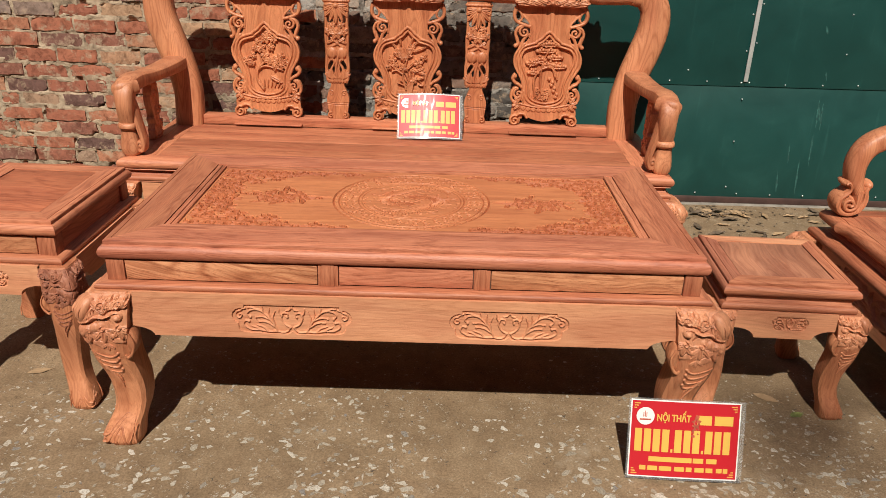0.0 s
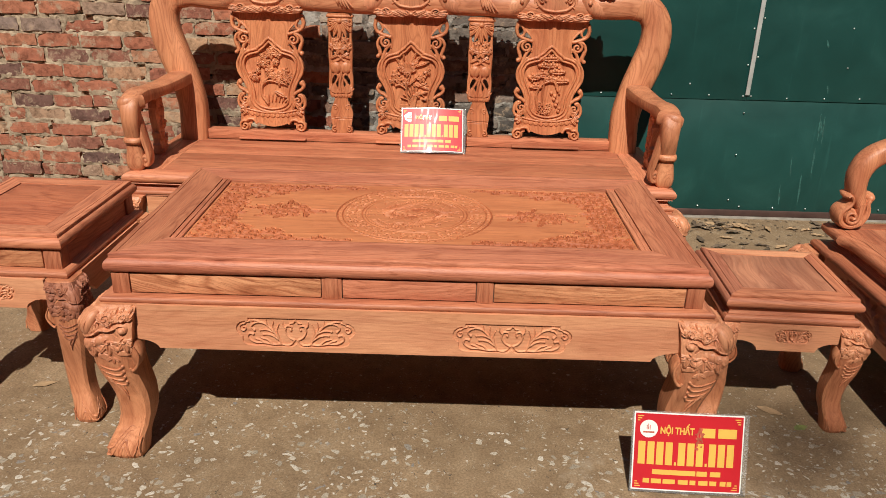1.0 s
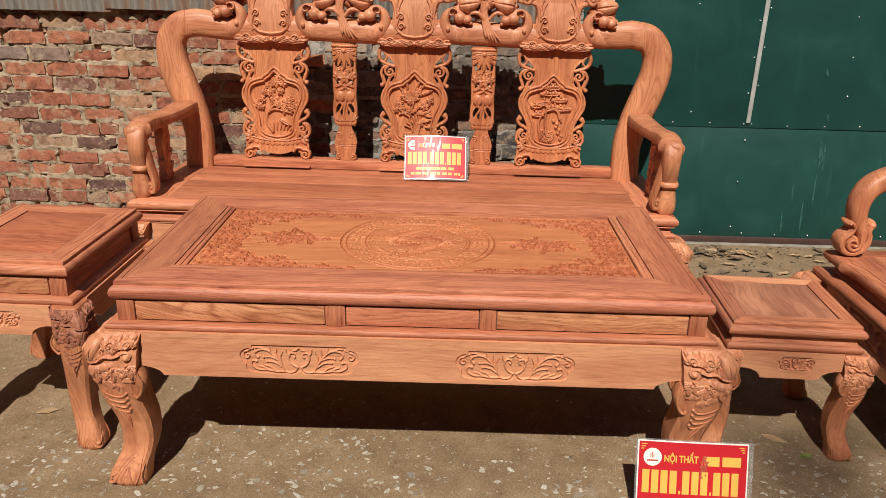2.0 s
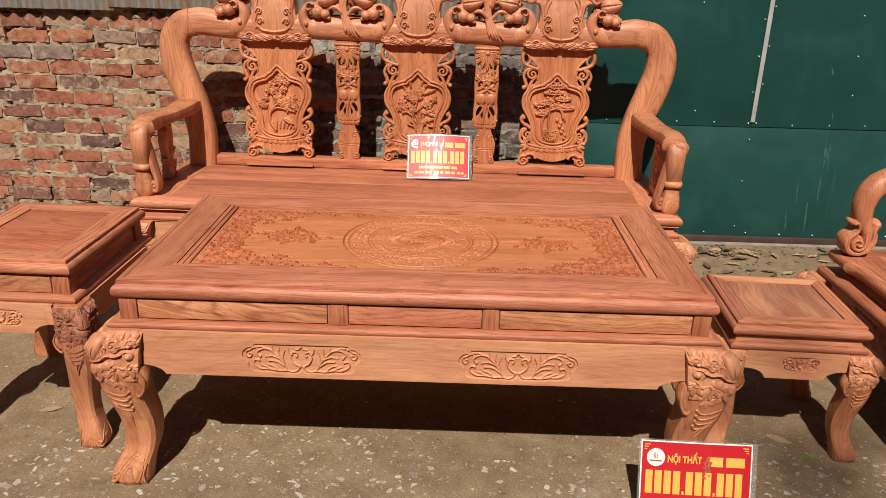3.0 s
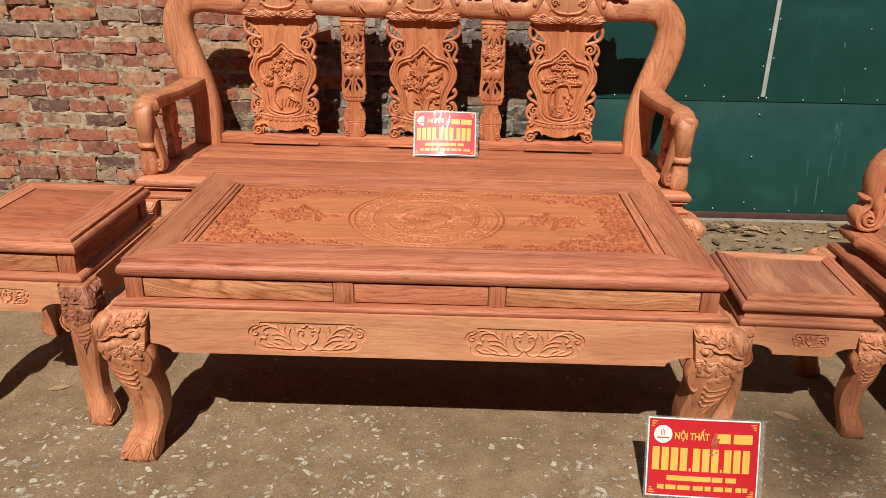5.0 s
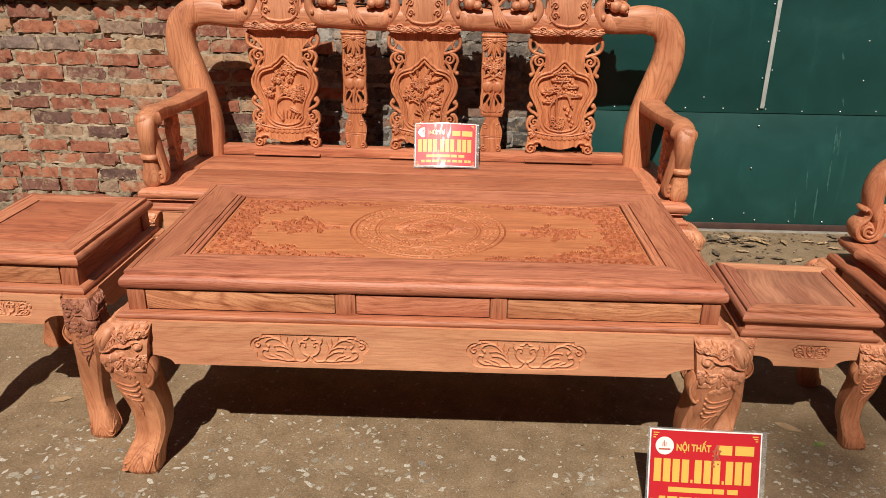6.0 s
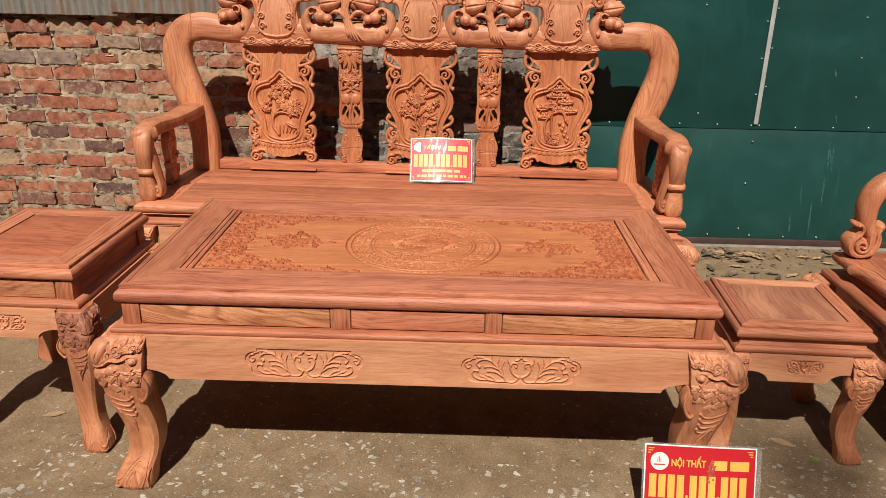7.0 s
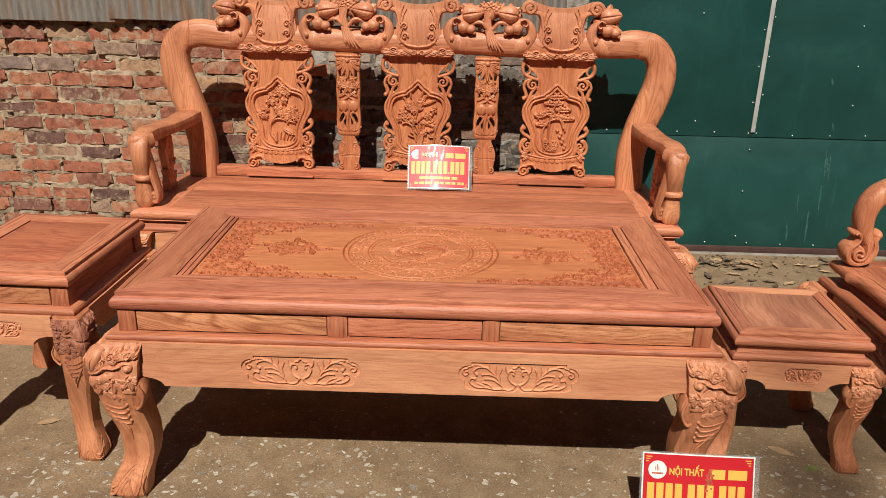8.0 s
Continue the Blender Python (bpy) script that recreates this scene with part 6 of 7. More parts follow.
def fold_leaf(c, a, length, width, bm, lift=0.02, tilt=0.0):
    """A carved leaf with a raised rib, toothed edge and curled tip, facing the front, in the direction a (degrees in the x z plane)."""
    n, k = 15, 7
    d, s = Vector((math.cos(radians(a)), 0, math.sin(radians(a)))), Vector((-math.sin(radians(a)), 0, math.cos(radians(a))))
    front = Vector((0, -1, 0))
    tops = []
    for i in range(n):
        f = i / (n - 1)
        w = width / 2 * math.sin(math.pi * min(1, f * 0.90 + 0.08)) ** 0.7 * (1.12 if i % 2 else 0.84)
        row = []
        for j in range(k):
            u = 2 * j / (k - 1) - 1
            rib = 0.0022 * math.exp(-(u / 0.18) ** 2) - 0.0016 * (i % 2) * abs(u)
            row.append(Vector(c) + d * (length * f) + s * (w * u) + front * (lift * math.sin(math.pi * f) * (1 - 0.6 * u * u) + tilt * f + rib))
        tops.append(row + [p - front * 0.010 for p in row[::-1]])
    loft(tops, True, True, bm)


def fruit_spray(parent, x, sides=(-1, 1)):
    """Peaches, blossom and leaves on the rail between two crests, with a knotted stem."""
    rnd = random.Random(int(1000 + x * 77))
    e = None
    stem = bmesh.new()
    z = 1.152
    y = 0.612
    if len(sides) == 2:
        for k in range(5):
            sweep([(x + 0.002 + 0.016 * k, 0.578 - 0.002 * (k % 2), 1.046 + 0.006 * abs(k - 3)), (x - 0.002 + 0.011 * k, 0.574, 1.080), (x - 0.010 + 0.006 * k, 0.580, 1.118), (x - 0.020 + 0.004 * k, y - 0.026, z + 0.02), (x - 0.024 + 0.008 * k, y - 0.03, z + 0.072)],
                  [(0.003, 0.004), (0.0065, 0.007), (0.008, 0.008), (0.009, 0.009), (0.004, 0.004)], (0, 1, 0), 22, 8, 2.0, stem)
    for sx in sides:
        sweep([(x + sx * 0.01, y - 0.03, z - 0.01), (x + sx * 0.04, y - 0.04, z + 0.02), (x + sx * 0.075, y - 0.03, z + 0.015), (x + sx * 0.105, y - 0.02, z - 0.005)], [(0.008, 0.008)] * 4, (0, 1, 0), 16, 8, 2.0, stem)
    e = part("fruit_stem", stem, CARVED, parent)
    two = len(sides) == 2
    g = Relief(-0.15, 0.15, -0.02, 0.125, 0.0018)
    for k in range(46 if two else 26):
        u = rnd.uniform(-0.125, 0.125) if two else sides[0] * rnd.uniform(-0.03, 0.085)
        v = rnd.uniform(0.0, 0.085) if two else rnd.uniform(-0.005, 0.075)
        if rnd.random() < 0.72:
            g.leaf(u, v, rnd.uniform(0, 180), rnd.uniform(0.032, 0.055), rnd.uniform(0.016, 0.026), rnd.uniform(0.012, 0.024), -0.003)
        else:
            g.scroll(u, v, rnd.uniform(0.010, 0.018), 1.2, rnd.uniform(0, 360), rnd.choice((-1, 1)), 0.0055, 0.018, -0.003)
    if two:
        for u in (-0.03, 0.0, 0.032):
            g.flower(u, 0.088 + 0.3 * abs(u), 0.024, 0.026, 6, 900 * u, -0.002)
    put("leafwork", g.mesh("leafwork", 0.022), CARVED, e, "pierced carved leaves", True, pose(x, y + 0.022, z - 0.012))
    for sx in sides:
        bm = bmesh.new()
        cx = x + sx * (0.088 if len(sides) == 2 else 0.045)
        peach((cx, y - 0.024, z + 0.056), 0.039, (-sx if two else sx, -0.1, 0.16), bm)
        fruit = part("peach", bm, CARVED, e, "carved peach")
        for q in range(7):
            bm = bmesh.new()
            fold_leaf((cx, y + 0.006 - 0.002 * q, z + 0.052), -40 + 40 * q + rnd.uniform(-10, 10), rnd.uniform(0.046, 0.060), rnd.uniform(0.030, 0.040), bm, 0.012, rnd.uniform(0.0, 0.018))
            part("leaf", bm, CARVED, e)
    bm = bmesh.new()
    for k in range(10 if len(sides) == 2 else 4):
        a = rnd.uniform(5, 175)
        px = x + rnd.uniform(-0.11, 0.11) if len(sides) == 2 else x + sides[0] * rnd.uniform(-0.02, 0.09)
        fold_leaf((px, y - 0.008 + rnd.uniform(-0.012, 0.008), z + rnd.uniform(0.0, 0.055)), a, rnd.uniform(0.04, 0.062), rnd.uniform(0.022, 0.032), bm, 0.014, rnd.uniform(-0.01, 0.02))
    part("leaves", bm, CARVED, e)
    if len(sides) == 2:
        bm = bmesh.new()
        for q in range(3):
            c = Vector((x - 0.025 + 0.025 * q, y - 0.022, z + 0.075 + 0.014 * (q % 2)))
            for k in range(6):
                fold_leaf(c, 60 * k + 20 * q, 0.024, 0.018, bm, 0.008, 0.006)
            ball(c + Vector((0, -0.008, 0)), (0.007, 0.007, 0.007), bm, 8, 6)
        part("blossom", bm, CARVED, e)


def arm(parent, sx, depth=0.52, x_back=1.050, x_front=1.082, front=0.075, back_z=0.715, mirror=1):
    """A square arm that sweeps forward from the post, turns down at the hand and ends in a collared column."""
    p = [(sx * x_back, depth + 0.05, back_z + 0.004), (sx * x_back, depth - 0.03, back_z + 0.004), (sx * (x_back + 0.010), depth - 0.16, back_z + 0.002), (sx * (x_back + 0.024), front + 0.17, back_z + 0.002), (sx * x_front, front + 0.070, back_z + 0.004),
         (sx * (x_front + 0.004), front + 0.002, back_z - 0.016), (sx * x_front, front - 0.022, back_z - 0.070), (sx * (x_front + 0.003), front - 0.012, back_z - 0.125), (sx * (x_front + 0.005), front, SEAT + 0.125)]
    s = [(0.032, 0.052), (0.032, 0.053), (0.028, 0.049), (0.028, 0.045), (0.034, 0.042), (0.036, 0.039), (0.033, 0.034), (0.030, 0.032), (0.028, 0.031)]
    bm = sweep([Vector(q) for q in p], [(t[0], t[1]) for t in s], (1, 0, 0), 60, 20, 4.0)
    # blunt hand that stands out over the wrist
    h = x_front + 0.004
    sweep([(sx * (h - 0.040), front + 0.030, back_z - 0.006), (sx * (h - 0.010), front + 0.006, back_z - 0.010), (sx * (h + 0.014), front - 0.008, back_z - 0.016), (sx * (h + 0.036), front - 0.006, back_z - 0.022)],
          [(0.024, 0.026), (0.031, 0.034), (0.031, 0.036), (0.024, 0.026)], (0, 0, 1), 24, 18, 3.0, bm)
    a = part("arm", bm, SANDED, parent)
    cx = sx * (x_front + 0.005)
    rings = []
    for z, w, d in ((0.140, 0.034, 0.034), (0.134, 0.037, 0.043), (0.128, 0.038, 0.047), (0.119, 0.038, 0.047), (0.114, 0.036, 0.043), (0.108, 0.031, 0.033), (0.090, 0.032, 0.033), (0.06, 0.036, 0.039), (0.035, 0.038, 0.043), (0.012, 0.036, 0.041), (0.0, 0.028, 0.034)):
        ring = []
        for k in range(20):
            th = 2 * math.pi * k / 20
            c, n = math.cos(th), math.sin(th)
            q = (abs(c) ** 3.4 + abs(n) ** 3.4) ** (-1 / 3.4)
            ring.append((cx + w * c * q, front + d * n * q, SEAT + z))
        rings.append(ring)
    part("arm_column", loft(rings), SANDED, parent, "collared column under the hand")
    line = [(0.018, 0.235), (0.028, 0.190), (0.037, 0.140), (0.048, 0.095), (0.056, 0.055), (0.050, 0.026), (0.036, 0.024), (0.028, 0.042), (0.038, 0.058), (0.050, 0.050), (0.047, 0.038)]
    pts = [(cx - sx * o, front + 0.004 - 0.001 * k, SEAT + z) for k, (o, z) in enumerate(line)]
    wide = (0.010, 0.014, 0.015, 0.013, 0.012, 0.011, 0.010, 0.0085, 0.0075, 0.0065, 0.006)
    bm = sweep(pts, [(w, 0.030 - 0.0008 * k) for k, w in enumerate(wide)], (0, 1, 0), 80, 12, 3.0)
    ball((cx - sx * 0.042, front, SEAT + 0.042), (0.018, 0.026, 0.018), bm, 14, 9)
    part("scroll", bm, SANDED, parent, "rolled scroll beside the column")
    return a


def arm_splat(parent, sx, x, y0, w, z0, z1):
    r = Relief(-w / 2, w / 2, 0, z1 - z0, 0.0024)
    H = z1 - z0
    U, V = np.abs(r.U), r.V
    r.area(U < w * (0.40 + 0.09 * np.cos(V / H * 6.28 * 1.5)), 0.0)
    rnd = random.Random(int(33 + sx))
    for k in range(30):
        r.leaf(rnd.uniform(-w, w) * 0.32, rnd.uniform(0.05, 0.92) * H, rnd.uniform(0, 360), rnd.uniform(0.025, 0.04), 0.015, 0.008)
    put("arm_splat", r.mesh("arm_splat", 0.03), CARVED, parent, "carved upright below the arm", True, pose(x, y0, z0, 0, 0, 90 if sx < 0 else -90))


def bench():
    W = 2.265
    t = thing("carved_bench", pose(-0.1050, 1.1882, 0, 0, 0, -0.9), "long carved rosewood bench with three carved back panels", "wooden bench")
    x0, x1, y0, y1 = -W / 2, W / 2, 0.0, 0.70
    # seat: long boards between two end boards
    zt = SEAT
    for k, (a, b) in enumerate(((0.075, 0.21), (0.21, 0.335), (0.335, 0.46), (0.46, 0.585))):
        part("seat_board", box(-0.985, 0.985, a + 0.0006, b - 0.0006, zt - 0.024, zt - 0.0004 * (k % 2), 0.0012), WX, t)
    for sx in (-1, 1):
        part("end_board", box(min(sx * 0.986, sx * (W / 2 - 0.03)), max(sx * 0.986, sx * (W / 2 - 0.03)), 0.02, y1, zt - 0.024, zt - 0.0008, 0.0012), WY, t)
    prof = [(-0.075, zt - 0.045), (-0.01, zt - 0.045), *arc(-0.02, zt - 0.022, 0.020, -70, 70, 7), (-0.018, zt), (-0.075, zt)]
    for k, mat in enumerate((WX, WY, WX, WY)):
        part("seat_rim", rect_side(x0, x1, y0, y1, prof, k), mat, t)
    neck = [(-0.09, zt - 0.07), (-0.022, zt - 0.07), (-0.028, zt - 0.055), (-0.02, zt - 0.045), (-0.09, zt - 0.045)]
    waist = [(-0.09, zt - 0.095), (-0.008, zt - 0.095), *arc(-0.014, zt - 0.083, 0.010, -60, 60, 6), (-0.022, zt - 0.07), (-0.09, zt - 0.0705)]
    for k, mat in enumerate((WX, WY, WX, WY)):
        part("neck_moulding", rect_side(x0, x1, y0, y1, neck, k), mat, t)
        part("waist_moulding", rect_side(x0, x1, y0, y1, waist, k), mat, t)
    az, at = 0.22, zt - 0.095
    part("apron", apron(x0 + 0.09, x1 - 0.09, 0.012, az, at), TX, t)
    part("apron", apron(x0 + 0.09, x1 - 0.09, y1 - 0.04, az, at), TX, t)
    for xx in (x1 - 0.012, x0 + 0.038):
        part("apron", apron(0.09, y1 - 0.09, 0, az, at), TX, t, "", True, pose(xx, 0, 0, 0, 0, 90))
    q = 0.038
    legs_at(t, at, 0.060, ((x0 + q, q, 0), (x1 - q, q, 90), (x1 - q, y1 - q, 180), (x0 + q, y1 - q, 270)), None, 0.0, None, 0.0026)
    # back
    bm = box(-0.955, 0.955, 0.588, 0.648, zt, zt + 0.046, 0.003)
    rail = part("back_rail", bm, WX, t)
    for c in (-0.641, 0.008, 0.650):
        part("rail_tongue", box(c - 0.158, c + 0.158, 0.556, 0.588, zt + 0.010, zt + 0.016, 0.002), WX, rail)
    for sx in (-1, 1):
        pts, sz = post_line(sx)
        part("back_post", sweep(pts, sz, (0, 1, 0), 80, 24, 3.0), POST, t, "thick post that curves out and in again")
    # top rail, thicker between the crests
    pts = [(-1.028, 0.63, 1.086), (-0.985, 0.63, 1.092), (-0.93, 0.63, 1.086)]
    sz = [(0.0615, 0.048), (0.062, 0.048), (0.060, 0.046)]
    for i in range(25):
        x = -0.86 + 1.72 * i / 24
        near = min(abs(x - c) for c in (-0.641, 0.008, 0.650))
        f = min(1.0, near / 0.2)
        pts.append((x, 0.632, 1.077 + 0.004 * math.sin(x * 9)))
        sz.append((0.056 - 0.002 * f, 0.052))
    pts += [(0.93, 0.63, 1.086), (0.985, 0.63, 1.092), (1.028, 0.63, 1.086)]
    sz += [(0.060, 0.046), (0.062, 0.048), (0.0615, 0.048)]
    part("top_rail", sweep(pts, sz, (0, 1, 0), 90, 20, 2.5), RAIL, t)
    for k, c in enumerate((-0.641, 0.010, 0.650)):
        put("back_panel", splat(k), PANEL, t, ("carved panel with plum blossom", "carved panel with lotus", "carved panel with pine and rock")[k], True, pose(c, 0.596, zt + 0.046, -1, 0, 0))
    me = splat_rail()
    for c in (-0.313, 0.328):
        put("baluster", me, PANEL, t, "pierced carved baluster with a vase foot", True, pose(c, 0.606, zt + 0.046, -1, 0, 0))
    mb, ms = crest_meshes()
    for c in (-0.641, 0.010, 0.650):
        crest_block(t, c, mb, ms)
    fruit_spray(t, -0.315)
    fruit_spray(t, 0.330)
    fruit_spray(t, -0.800, (-1,))
    fruit_spray(t, 0.805, (1,))
    for sx in (-1, 1):
        arm(t, sx)
        arm_splat(t, sx, sx * 1.076, 0.34, 0.105, zt, 0.70)
    return t


bench()


# ---- armchairs ----
def armchair(m, label):
    """A chair of the same set: seat, scrolled arms, curved back. It faces -y in its own frame."""
    W, D = 1.14, 0.62
    t = thing("armchair", m, label, "armchair", "armchairs of the set")
    x0, x1, y0, y1, zt = -W / 2, W / 2, 0.0, D, 0.450
    part("seat_board", box(x0 + 0.07, x1 - 0.07, 0.07, 0.32, zt - 0.024, zt - 0.002, 0.0015), WX, t)
    part("seat_board", box(x0 + 0.07, x1 - 0.07, 0.3212, D - 0.07, zt - 0.024, zt - 0.0025, 0.0015), WX, t)
    prof = [(-0.072, zt - 0.042), (-0.016, zt - 0.042), *arc(-0.020, zt - 0.021, 0.019, -70, 70, 9, 0.021), (-0.018, zt), (-0.034, zt), (-0.0345, zt - 0.0025), (-0.0365, zt - 0.0025), (-0.037, zt), (-0.072, zt)]
    neck = [(-0.09, zt - 0.072), (-0.028, zt - 0.072), (-0.044, zt - 0.060), (-0.040, zt - 0.050), (-0.030, zt - 0.042), (-0.09, zt - 0.042)]
    waist = [(-0.09, zt - 0.104), (0.010, zt - 0.104), *arc(0.004, zt - 0.089, 0.013, -60, 75, 8, 0.014), (-0.006, zt - 0.074), (-0.028, zt - 0.072), (-0.09, zt - 0.0725)]

    def swing(x):
        # the front draws back between the corner blocks, with a small cusp where it does
        d = W / 2 - abs(x)
        return 0.016 * min(1.0, max(0.0, (d - 0.13) / 0.05)) - 0.006 * math.exp(-((d - 0.128) / 0.012) ** 2)

    def front_edge(profile, share):
        rows = []
        for i in range(97):
            f = -1 + 2 * i / 96
            rows.append([(f * (W / 2 + o), y0 - o + share * swing(f * W / 2), z) for o, z in profile])
        return loft(rows)

    part("seat_rim", front_edge(prof, 1.0), WX, t, "serpentine edge with a fine inlaid line")
    part("neck_moulding", front_edge(neck, 0.6), WX, t)
    part("waist_moulding", front_edge(waist, 0.3), WX, t)
    for k, mat in ((1, WY), (2, WX), (3, WY)):
        part("seat_rim", rect_side(x0, x1, y0, y1, prof, k), mat, t)
        part("neck_moulding", rect_side(x0, x1, y0, y1, neck, k), mat, t)
        part("waist_moulding", rect_side(x0, x1, y0, y1, waist, k), mat, t)
    at, az = zt - 0.104, 0.20
    put("apron", carved_apron(x0 + 0.08, x1 - 0.08, 0.000, az, at, ((0.0, 0.286, 0.80, 0.094),), 0.026, 0.03, 0.1, 0.0028, 0.012), TX, t, "apron with a long deeply carved field")
    part("apron", apron(x0 + 0.08, x1 - 0.08, y1 - 0.03, az, at), TX, t)
    for xx in (x1 - 0.004, x0 + 0.030):
        part("apron", apron(0.08, y1 - 0.08, 0, az, at), TX, t, "", True, pose(xx, 0, 0, 0, 0, 90))
    q = 0.018
    legs_at(t, at, 0.056, ((x0 + q, q, 0), (x1 - q, q, 90), (x1 - q, y1 - q, 180), (x0 + q, y1 - q, 270)), None, 0.0, None, 0.0032)
    for sx in (-1, 1):
        cx = sx * (W / 2 - 0.062)
        p = [(cx, D - 0.02, 0.838), (cx, D - 0.16, 0.805), (cx, 0.25, 0.764), (cx, 0.145, 0.736), (cx, 0.080, 0.700), (cx, 0.054, 0.645), (cx, 0.058, 0.584), (cx, 0.076, 0.540)]
        s = [(0.040, 0.040), (0.040, 0.042), (0.038, 0.042), (0.037, 0.042), (0.035, 0.042), (0.033, 0.040), (0.028, 0.040), (0.020, 0.038)]
        a = part("arm", sweep(p, s, (1, 0, 0), 50, 18, 2.8), SANDED, t)
        # a cradle that rises to a small curl at the front and a bulb behind
        R = 0.045
        at_arm = lambda u, v: (cx, 0.050 + u * R, 0.503 + v * R)
        cradle = [(-0.58, 1.50), (-0.42, 1.62), (-0.22, 1.45), (-0.14, 1.12), (-0.32, 0.78), (-0.74, 0.40), (-0.88, 0.0), (-0.72, -0.52), (-0.30, -0.80), (0.22, -0.82), (0.78, -0.55), (1.10, 0.0), (1.14, 0.55), (1.04, 1.0), (1.16, 1.32)]
        wide = (0.006, 0.008, 0.008, 0.007, 0.010, 0.013, 0.0137, 0.0137, 0.0137, 0.0137, 0.0145, 0.0145, 0.013, 0.011, 0.010)
        bm = sweep([at_arm(*q) for q in cradle], [(w, 0.038) for w in wide], (1, 0, 0), 90, 12, 2.8)
        ball(at_arm(1.24, 1.42), (0.036, 0.018, 0.018), bm, 16, 10)
        ball(at_arm(-0.56, 1.52), (0.032, 0.010, 0.010), bm, 12, 8)
        # the arm's own end, wound into the cradle
        inner = [(0.62, 1.0), (0.60, 0.55), (0.58, 0.10), (0.44, -0.32), (0.06, -0.52), (-0.34, -0.36), (-0.46, 0.0), (-0.26, 0.28), (0.08, 0.24), (0.22, -0.02), (0.04, -0.18), (-0.12, -0.06)]
        wide = (0.018, 0.016, 0.012, 0.0095, 0.009, 0.0088, 0.0086, 0.008, 0.0075, 0.007, 0.0065, 0.0055)
        sweep([at_arm(*q) for q in inner], [(w, 0.041 + 0.0006 * k) for k, w in enumerate(wide)], (1, 0, 0), 90, 12, 3.2, bm)
        ball(at_arm(0.0, -0.1), (0.038, 0.034, 0.032), bm, 18, 12)
        part("scroll", bm, SANDED, a, "rolled scroll at the arm's foot")
        pts = [(sx * 0.50, D - 0.05, zt - 0.03), (sx * 0.50, D - 0.04, 0.60), (sx * 0.53, D - 0.03, 0.78), (sx * 0.545, D - 0.02, 0.95), (sx * 0.50, D - 0.01, 1.05), (sx * 0.40, D - 0.01, 1.08)]
        part("back_post", sweep(pts, [(0.05, 0.04)] * 6, (0, 1, 0), 50, 16, 3.0), POST, t)
    part("top_rail", sweep([(-0.42, D - 0.01, 1.08), (0, D - 0.01, 1.09), (0.42, D - 0.01, 1.08)], [(0.05, 0.04), (0.055, 0.042), (0.05, 0.04)], (0, 1, 0), 20, 16, 2.5), WX, t)
    put("back_panel", splat(0, 0.004), CARVED, t, "", True, pose(0, D - 0.03, zt + 0.046))
    part("back_rail", box(-0.46, 0.46, D - 0.06, D, zt - 0.004, zt + 0.046, 0.003), WX, t)
    return t


chair = armchair(pose(1.452, 0.255, 0, 0, 0, -90), "wide carved rosewood armchair with scrolled arms")
copy_thing(chair, pose(-1.80, 0.20, 0, 0, 0, 90))


# ---- signs ----
def letters(text, size, mat, parent, m, name="lettering"):
    cu = bpy.data.curves.new(name, "FONT")
    cu.body, cu.size, cu.align_x, cu.align_y, cu.extrude, cu.offset = text, size, "LEFT", "CENTER", 0.0002, size * 0.034
    tmp = bpy.data.objects.new(name, cu)
    me = bpy.data.meshes.new_from_object(tmp)
    bpy.data.objects.remove(tmp)
    bpy.data.curves.remove(cu)
    return put(name, me, mat, parent, "yellow lettering", False, m)


def paper(u0, u1, v0, v1, w, bow, bm=None, n=24):
    """A thin sheet that bows a little across its width; u across, v up, w forward."""
    bm = bm or bmesh.new()
    rings = []
    for i in range(n + 1):
        u = u0 + (u1 - u0) * i / n
        d = -bow(u) - w
        rings.append([(u, d, v0), (u, d, v1), (u, d + 0.0004, v1), (u, d + 0.0004, v0)])
    return loft(rings, True, True, bm)


